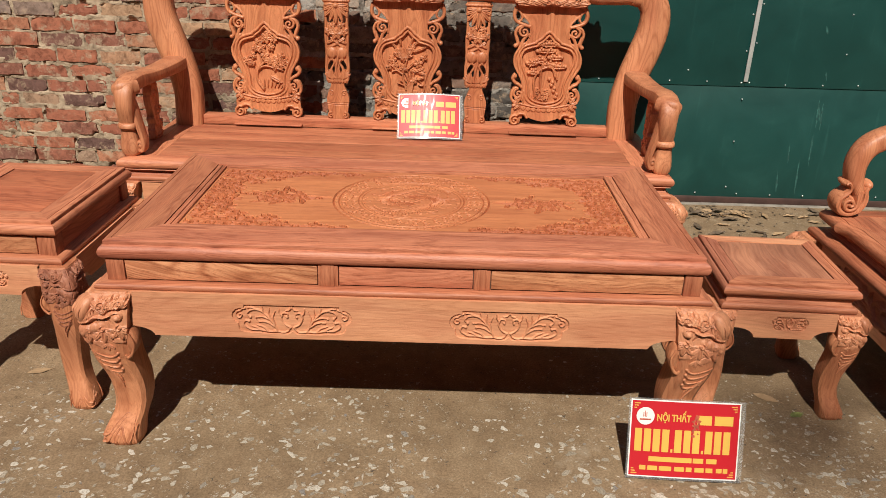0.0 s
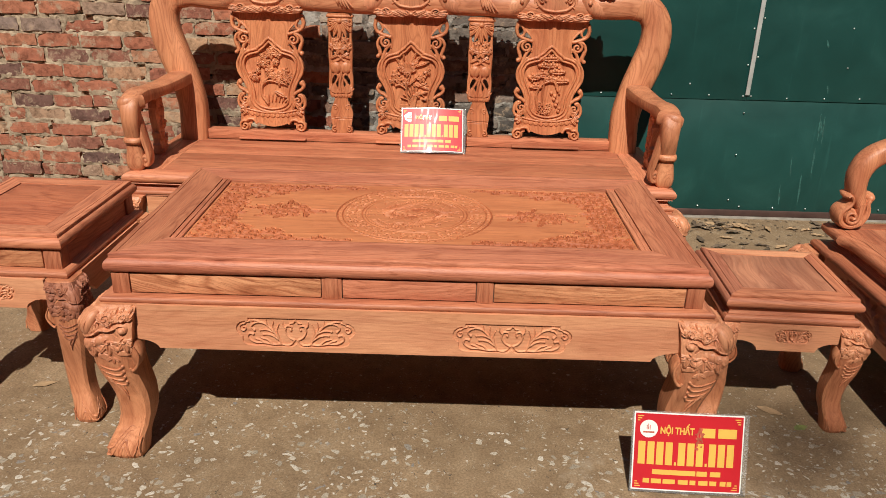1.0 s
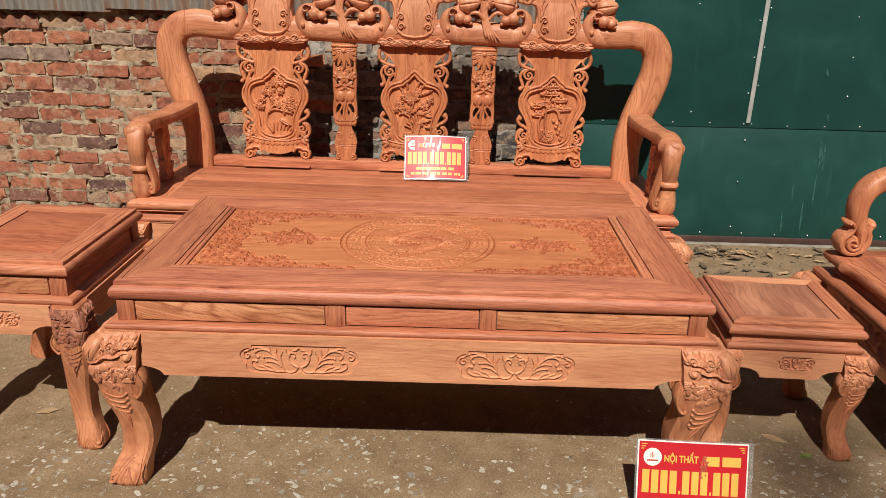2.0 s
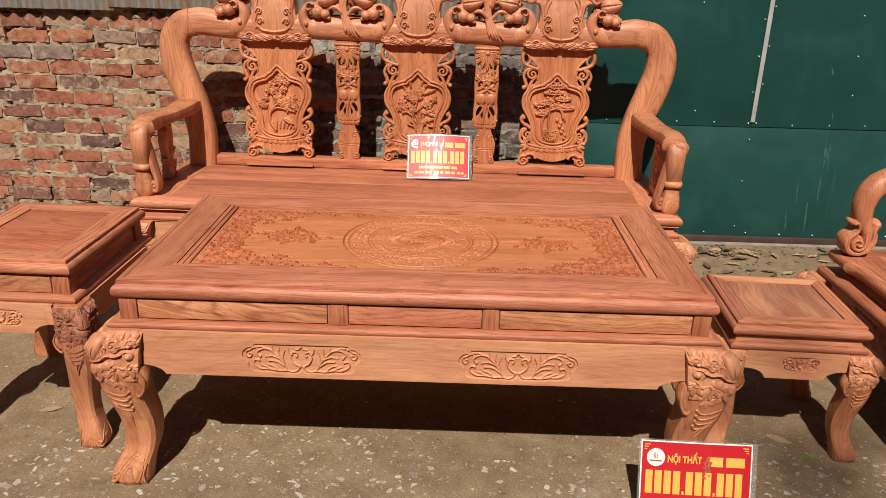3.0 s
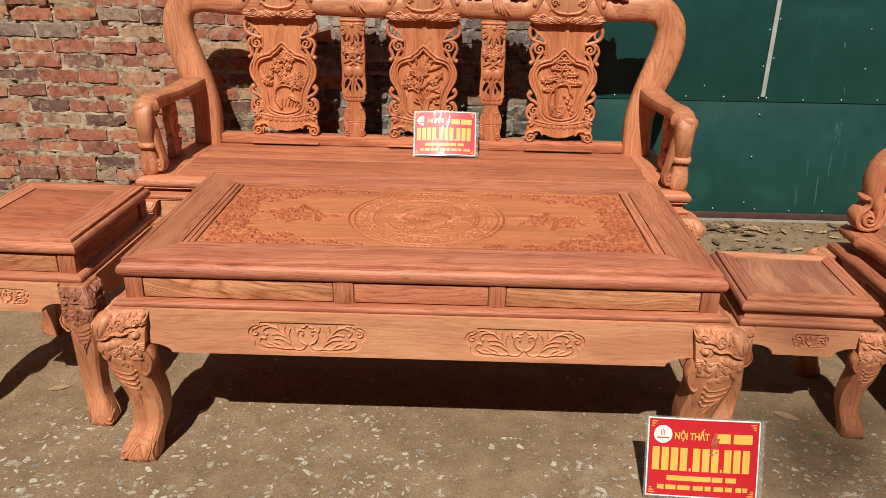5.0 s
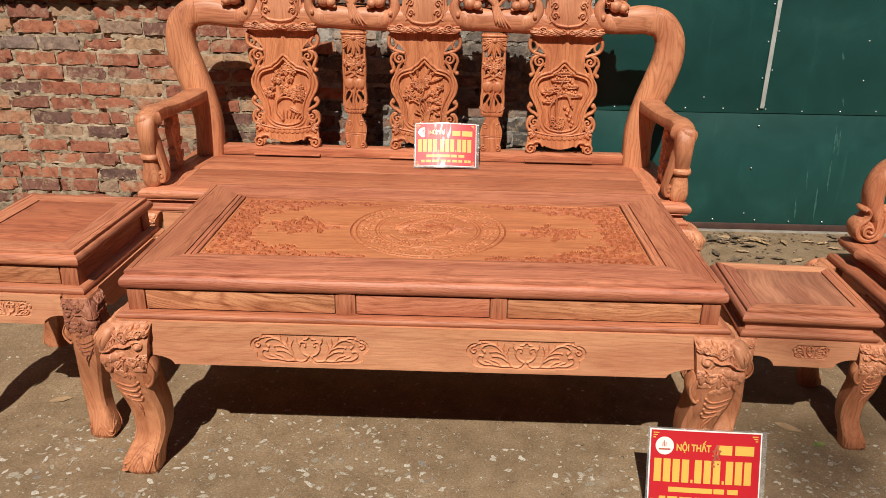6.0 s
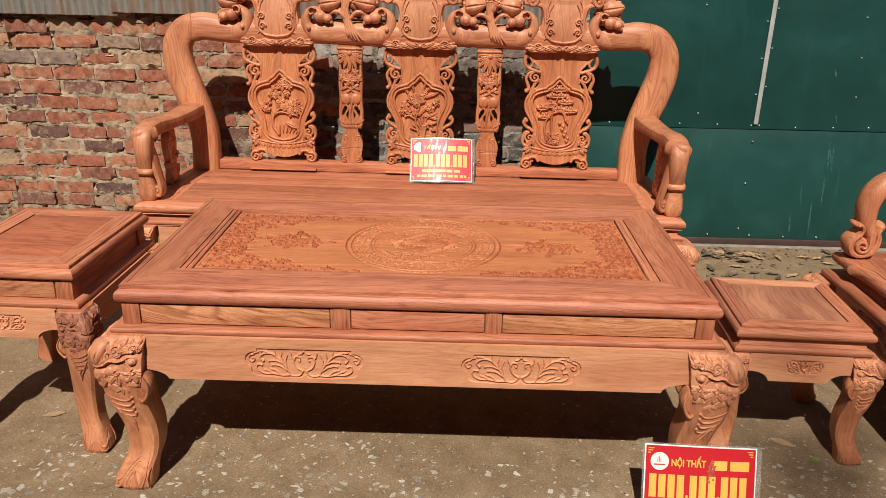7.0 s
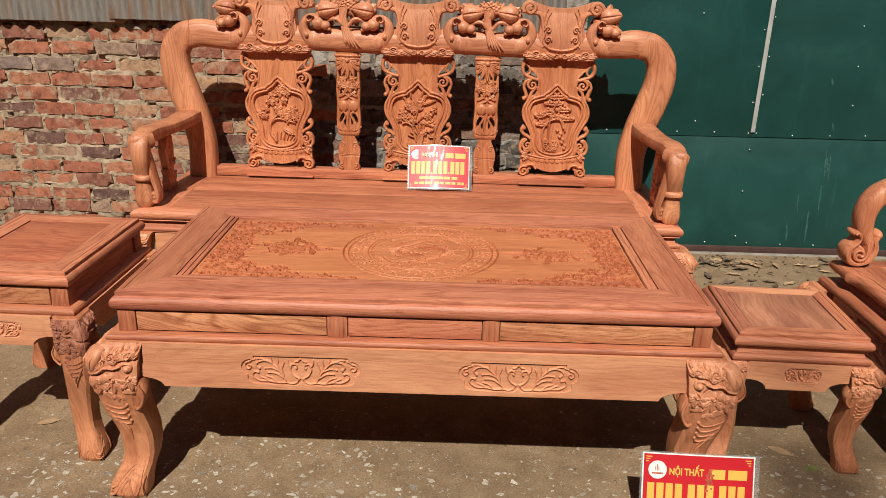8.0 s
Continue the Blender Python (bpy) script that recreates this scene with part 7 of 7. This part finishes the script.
def sign(m, label, bend, worn):
    """A laminated red sheet with a white border and yellow print."""
    W, H = 0.310, 0.222
    t = thing("laminated_sign", m, label, "sign", "laminated signs")
    bow = lambda u: bend * math.cos(u / W * math.pi)
    x0, x1, z0, z1 = -W / 2 + 0.005, W / 2 - 0.013, 0.006, H - 0.004
    part("laminate", paper(-W / 2, W / 2, 0, H, -0.0006, bow), FILM, t, "clear plastic film with a wide edge")
    part("white_border", paper(x0, x1, z0, z1, 0.0, bow), PRINT_WHITE, t, "white paper border")
    part("red_field", paper(x0 + 0.0035, x1 - 0.0035, z0 + 0.0035, z1 - 0.0035, 0.0005, bow), PRINT_RED, t, "red printed field")

    def bar(a, b, lo, hi, mat=PRINT_YELLOW, lift=0.001):
        part("print_bar", paper(-W / 2 + a * W, -W / 2 + b * W, H * (1 - hi), H * (1 - lo), lift, bow, None, max(2, int((b - a) * 24))), mat, t)

    bm = bmesh.new()
    c = Vector((-W / 2 + 0.143 * W, 0, H * 0.78))
    bmesh.ops.create_cone(bm, cap_ends=True, segments=40, radius1=0.024, radius2=0.024, depth=0.0005, matrix=pose(c.x, -bow(c.x) - 0.0011, c.z, 90))
    part("round_badge", bm, PRINT_WHITE, t, "plain white round badge")
    bm = bmesh.new()
    for k, (dx, dz, w, h) in enumerate(((-0.006, 0.004, 0.002, 0.012), (-0.002, 0.006, 0.002, 0.016), (0.002, 0.004, 0.002, 0.012))):
        box(c.x + dx, c.x + dx + w, -bow(c.x) - 0.0018, -bow(c.x) - 0.0012, c.z + dz - h / 2, c.z + dz + h / 2, bm=bm)
    box(c.x - 0.015, c.x + 0.015, -bow(c.x) - 0.0018, -bow(c.x) - 0.0012, c.z - 0.011, c.z - 0.007, bm=bm)
    part("badge_mark", bm, PRINT_PINK, t)
    u = -W / 2 + 0.238 * W
    letters("N\u1ed8I TH\u1ea4T", 0.0245, PRINT_YELLOW, t, pose(u, -bow(u + 0.04) - 0.0014, H * 0.765, 90, 0, 0) @ Matrix.Diagonal((0.79, 1.04, 1.0, 1.0)))
    # a name, a number, a site and an address, as plain bars
    for a, b in ((0.585, 0.71), (0.735, 0.895)):
        bar(a, b, 0.185, 0.30)
    x = 0.066
    for k in range(10):
        bar(x - 0.004, x + 0.056, 0.375, 0.655)
        x += 0.0775
        if k in (3, 6):
            bar(x - 0.004, x + 0.014, 0.615, 0.655)
            x += 0.030
    for a, b in ((0.19, 0.56), (0.57, 0.66), (0.685, 0.775)):
        bar(a, b, 0.715, 0.775)
    for a, b in ((0.115, 0.17), (0.185, 0.27), (0.285, 0.39), (0.415, 0.50), (0.515, 0.565), (0.59, 0.67), (0.685, 0.745), (0.775, 0.825), (0.835, 0.875)):
        bar(a, b, 0.83, 0.885)
    # corner ornaments
    for a, s0 in ((0.045, 1), (0.925, -1)):
        for lo, s1 in ((0.06, 1), (0.935, -1)):
            for k in range(3):
                bar(min(a, a + s0 * (0.05 - 0.014 * k)), max(a, a + s0 * (0.05 - 0.014 * k)), min(lo + s1 * 0.028 * k, lo + s1 * (0.028 * k + 0.012)), max(lo + s1 * 0.028 * k, lo + s1 * (0.028 * k + 0.012)))
    if worn:
        rnd = random.Random(3)
        bm = bmesh.new()
        for k in range(34):
            a, q = rnd.uniform(0, 6.28), rnd.random() ** 0.8
            ux, vz, r = -W / 2 + W * (0.57 + 0.035 * q * math.cos(a)), H * (0.69 + 0.15 * q * math.sin(a)), rnd.uniform(0.0012, 0.0042)
            bmesh.ops.create_cone(bm, cap_ends=True, segments=7, radius1=r, radius2=r, depth=0.0002, matrix=pose(ux, -bow(ux) - 0.0018 - 0.00002 * k, vz, 90) @ pose(0, 0, 0, 0, 0, rnd.uniform(0, 180)) @ Matrix.Diagonal((rnd.uniform(0.5, 2.0), 1, 1, 1)))
        tagged(part("rubbed_patch", bm, PRINT_PINK, t, "scuffed patch where print is rubbed", False), kind="stuff")
    return t


sign(pose(0.761, -0.127, 0.004, -19, 0, -2.0), "red laminated sign with yellow print leaning on a leg", 0.004, True)
sign(pose(0.0264, 1.6220, 0.4356, -31, 0, 1.0) @ Matrix.Scale(0.966, 4), "red laminated sign with yellow print on the bench", 0.014, False)


# ---- leaves and stones on the ground ----
def leaf_mesh(seed, length):
    """A dry leaf: a bowed, folded blade with thickness and a stalk."""
    rnd = random.Random(seed)
    curl, fold, twist = rnd.uniform(0.05, 0.3), rnd.uniform(0.05, 0.4), rnd.uniform(-0.5, 0.5)
    n, k = 12, 7
    rows = []
    for i in range(n):
        f = i / (n - 1)
        w = 0.19 * length * math.sin(math.pi * (f * 0.96 + 0.02)) ** 0.8 * (1 + 0.10 * math.cos(17 * f + seed))
        top = []
        for j in range(k):
            u = 2 * j / (k - 1) - 1
            z = 0.004 + length * (curl * (f - 0.5) ** 2 + fold * 0.22 * abs(u) ** 1.4 * math.sin(math.pi * f) + 0.05 * twist * u * (f - 0.5)) + 0.002 * math.sin(9 * u + 14 * f)
            top.append(Vector((length * (f - 0.5), w * u * (1 - 0.3 * fold), max(z, 0.0015))))
        rows.append(top + [p - Vector((0, 0, 0.0008)) for p in top[::-1]])
    bm = loft(rows)
    sweep([(length * 0.49, 0, 0.006), (length * 0.6, 0.003, 0.004), (length * 0.7, 0.002, 0.002)], [(0.0009, 0.0009)] * 3, (0, 0, 1), 6, 5, 2.0, bm)
    return mesh_of(bm, "dry_leaf")


def leaves():
    rnd = random.Random(17)
    kinds = [leaf_mesh(k, 0.058 + 0.009 * (k % 5)) for k in range(7)]
    spots = [(-1.028, 0.207, 175), (-1.185, 0.313, 20), (1.139, 0.278, -35), (1.20, 0.19, 20), (0.93, 0.23, 70)]
    for k in range(24):
        spots.append((1.47 + rnd.gauss(0, 0.09), 1.91 + rnd.gauss(0, 0.035), rnd.gauss(-20, 30)))
    for k in range(9):
        spots.append((rnd.uniform(1.3, 2.1), 1.93 + rnd.gauss(0, 0.05), rnd.uniform(0, 360)))
    for k in range(8):
        spots.append((rnd.uniform(1.3, 1.95), rnd.uniform(1.55, 1.85), rnd.uniform(0, 360)))
    for i, (x, y, a) in enumerate(spots):
        dark = i > 4 and rnd.random() < 0.5
        me = kinds[i % len(kinds)]
        scrap = i == 3
        if dark or scrap:
            me = me.copy()
            me.materials.clear()
        turned = Matrix.Diagonal((0.55, 0.9, 0.4, 1)) if scrap else Matrix.Diagonal((1, 1.35, 0.25, 1)) if i < 5 else Matrix.Identity(4)
        ob = put("dry_leaf", me, TWIG if dark else SCRAP if scrap else LEAF, None, "", True, pose(x, min(y, 2.045), 0.0005 + (0.0015 * (i % 6) if 4 < i < 29 else 0.0), rnd.uniform(-8, 8) if i > 4 else 0, rnd.uniform(-8, 8) if i > 4 else 0, a) @ turned)
        tagged(ob, "curled dark brown dry leaf on the ground" if dark else "small fading green leaf scrap on the concrete" if scrap else "curled pale brown dry leaf on the concrete", "leaf", "fallen leaves")


leaves()


def litter():
    """Crumbled leaf and twig bits swept up against the fence."""
    rnd = random.Random(29)
    bm = bmesh.new()
    for k in range(150):
        x, y = rnd.uniform(1.1, 2.4), 2.05 - 0.62 * rnd.random() ** 1.6
        a, L, w = rnd.uniform(0, 6.28), rnd.uniform(0.006, 0.030), rnd.uniform(0.002, 0.008)
        c, n = math.cos(a), math.sin(a)
        tip, bow = rnd.uniform(0, 0.006), rnd.uniform(0.001, 0.005)
        rows = []
        for f, g in ((-0.5, 0.25), (-0.15, 1.0), (0.2, 0.9), (0.5, 0.2)):
            px, z = f * L, 0.0012 + bow * (1 - 4 * f * f) + tip * (f + 0.5)
            rows.append([(x + px * c - s * g * w * n, y + px * n + s * g * w * c, z + dz) for s, dz in ((-1, 0), (1, 0), (1, -0.001), (-1, -0.001))])
        loft(rows, True, True, bm)
    me = bpy.data.meshes.new("leaf_litter")
    bm.to_mesh(me)
    bm.free()
    tagged(put("leaf_litter", me, TWIG, None, "", False), "crumbled dark leaf litter swept against the fence", "leaf litter", kind="stuff")


litter()


def chips():
    """Pale stone chips that show in the worn concrete, nearly flush, thicker where the skin is worn away."""
    rnd = random.Random(8)
    bm = bmesh.new()
    for k in range(8200):
        x, y = rnd.uniform(-1.7, 1.9), -0.42 + 1.35 * rnd.random() ** 1.7
        worn = noise.noise((x * 2.2, y * 2.2, 7.0)) + 0.5 * noise.noise((x * 7, y * 7, 2.0))
        if worn < rnd.uniform(-0.62, 0.26) + 0.75 * max(0.0, y + 0.05) - (0.22 if x > 0.85 else 0.0):
            continue
        r = (0.0022 + 0.0040 * rnd.random() + 0.0125 * rnd.random() ** 2.6) * min(1.3, max(0.55, 1.02 - 1.2 * y))
        a, st, skew = rnd.gauss(0, 0.9), rnd.uniform(0.28, 0.85), rnd.uniform(-0.4, 0.4)
        z = 0.003 * (noise.noise((x * 1.7, y * 1.7, 3.0)) - 0.3)
        n = rnd.randint(6, 9) if r > 0.005 else 5
        rim, top = [], []
        for i in range(n):
            th = 2 * math.pi * (i + rnd.uniform(-0.25, 0.25)) / n
            q = r * rnd.uniform(0.5, 1.25)
            px, py = q * math.cos(th), q * st * math.sin(th)
            px += skew * py
            X, Y = x + px * math.cos(a) - py * math.sin(a), y + px * math.sin(a) + py * math.cos(a)
            rim.append((X, Y, z - 0.003))
            top.append((x + 0.86 * (X - x), y + 0.86 * (Y - y), z + 0.0009))
        loft([rim, top], True, True, bm)
    me = bpy.data.meshes.new("stone_chips")
    bm.to_mesh(me)
    bm.free()
    ob = put("stone_chips", me, STONE, None, "", False)
    tagged(ob, "pale stone chips worn flush in the concrete", "stone chips", kind="stuff")


chips()


def shade_tree():
    """An unseen tall thin tree added outside the yard, so that its sparse crown dims the sun over one corner."""
    rnd = random.Random(31)
    tree = thing("tree", pose(1.2, -17.2, 0), "unseen tall thin tree with a sparse green crown outside the yard, added for its shade", "tree")
    bm = sweep([(0, 0, -0.1), (0.1, 0.05, 5), (-0.1, 0.1, 10), (0.1, 0.0, 14), (0.0, 0.1, 17.8)], [(0.16, 0.16), (0.13, 0.13), (0.11, 0.11), (0.08, 0.08), (0.02, 0.02)], (0, 1, 0), 40, 10, 2.0)
    for k in range(7):
        a, z = rnd.uniform(0, 6.28), 13.5 + 0.5 * k
        sweep([(0, 0, z), (0.6 * math.cos(a), 0.6 * math.sin(a), z + 0.5), (1.4 * math.cos(a), 1.4 * math.sin(a), z + 0.9)], [(0.05, 0.05), (0.03, 0.03), (0.01, 0.01)], (0.3, 0.2, 1), 10, 6, 2.0, bm)
    sweep([(0, 0, 15.2), (-0.2, 0.9, 15.9), (-1.1, 2.2, 16.5), (-1.66, 3.3, 16.9)], [(0.05, 0.05), (0.04, 0.04), (0.025, 0.025), (0.01, 0.01)], (1, 0, 0), 14, 6, 2.0, bm)
    part("trunk", bm, TWIG, tree, "grey-brown trunk and limbs")
    crown = bmesh.new()
    for n, c, r in ((50, (-1.72, 3.33, 16.95), (0.36, 0.30, 0.28)), (400, (1.0, -0.3, 16.0), (1.2, 1.3, 1.5)), (400, (0.4, -1.0, 17.2), (1.3, 1.2, 1.4))):
        for _ in range(n):
            d = Vector((rnd.gauss(0, 1), rnd.gauss(0, 1), rnd.gauss(0, 1))).normalized() * rnd.random() ** 0.5
            p = Vector(c) + Vector((d.x * r[0], d.y * r[1], d.z * r[2]))
            q = Matrix.Rotation(rnd.uniform(0, 6.28), 3, "Z") @ Matrix.Rotation(rnd.uniform(-0.9, 0.9), 3, "X")
            L, w = rnd.uniform(0.10, 0.16), rnd.uniform(0.05, 0.08)
            crown.faces.new([crown.verts.new(p + q @ Vector(v)) for v in ((-L / 2, 0, 0), (-L / 6, w / 2, 0.01), (L / 5, w / 2.4, 0.012), (L / 2, 0, -0.01), (L / 5, -w / 2.4, 0.012), (-L / 6, -w / 2, 0.01))])
    part("crown", crown, FOLIAGE, tree, "loose crown of green leaves", False)
    return tree


shade_tree()


# ---- bricks of the wall ----
def brick_meshes():
    """Old bricks with broken corners and worn arrises, of unit length and height."""
    out = []
    for k in range(14):
        rnd = random.Random(100 + k)
        L, H, D = 0.208 if k < 10 else 0.098, 0.062, 0.05
        nx, nz = (7, 3) if k < 10 else (4, 3)
        chip = rnd.choice((0, nx)), rnd.choice((0, nz))
        bm = bmesh.new()
        rows = []
        for j in range(nz + 1):
            row = []
            for i in range(nx + 1):
                u, v = i / nx, j / nz
                x = (u - 0.5) * L + (rnd.uniform(-0.003, 0.003) if 0 < i < nx else rnd.uniform(-0.005, 0.002) * (1 if i else -1) * -1)
                z = (v - 0.5) * H + rnd.uniform(-0.003, 0.003)
                y = 0.003 * noise.noise((u * 3 + 9 * k, v * 2, 0.0)) + rnd.uniform(-0.0008, 0.0008)
                if i in (0, nx) or j in (0, nz):
                    y += rnd.choice((0.0, 0.0005, 0.001, 0.004))
                if (i, j) == chip and k % 2:
                    x, z, y = x * 0.90, z * 0.62, y + 0.006
                row.append(bm.verts.new((x, y, z)))
            rows.append(row)
        for a, b in zip(rows, rows[1:]):
            for i in range(nx):
                bm.faces.new((a[i], a[i + 1], b[i + 1], b[i]))
        ring = rows[0] + [r[-1] for r in rows[1:]] + rows[-1][-2::-1] + [r[0] for r in rows[-2:0:-1]]
        back = [bm.verts.new((v.co.x, D, v.co.z)) for v in ring]
        for i in range(len(ring)):
            j = (i + 1) % len(ring)
            bm.faces.new((ring[j], ring[i], back[i], back[j]))
        me = mesh_of(bm, "brick")
        me.shade_smooth()
        me.set_sharp_from_angle(angle=radians(18))
        kinds = []
        for mat in (BRICK, GREY_BRICK, WASHED):
            kinds.append(me.copy())
            kinds[-1].materials.append(mat)
        out.append(kinds)
    return out


def lay_bricks():
    meshes = brick_meshes()
    rnd = random.Random(78)
    for x, z, L, H, short, patched, c in COURSES:
        me = meshes[rnd.randint(10, 13) if short else rnd.randint(0, 9)]
        kind = 0 if not patched else 2 if c > 11 and rnd.random() < 0.75 else 1 if rnd.random() < 0.9 else 0
        ob = new("brick", me[kind])
        ob.parent = wall_brick
        ob.matrix_basis = pose(x, WALL_Y + rnd.uniform(-0.005, 0.004), z, rnd.uniform(-1.5, 1.5), rnd.uniform(-1.0, 1.0), rnd.uniform(-0.8, 0.8)) @ Matrix.Diagonal((L / (0.098 if short else 0.208), 1, H / 0.062, 1))


lay_bricks()
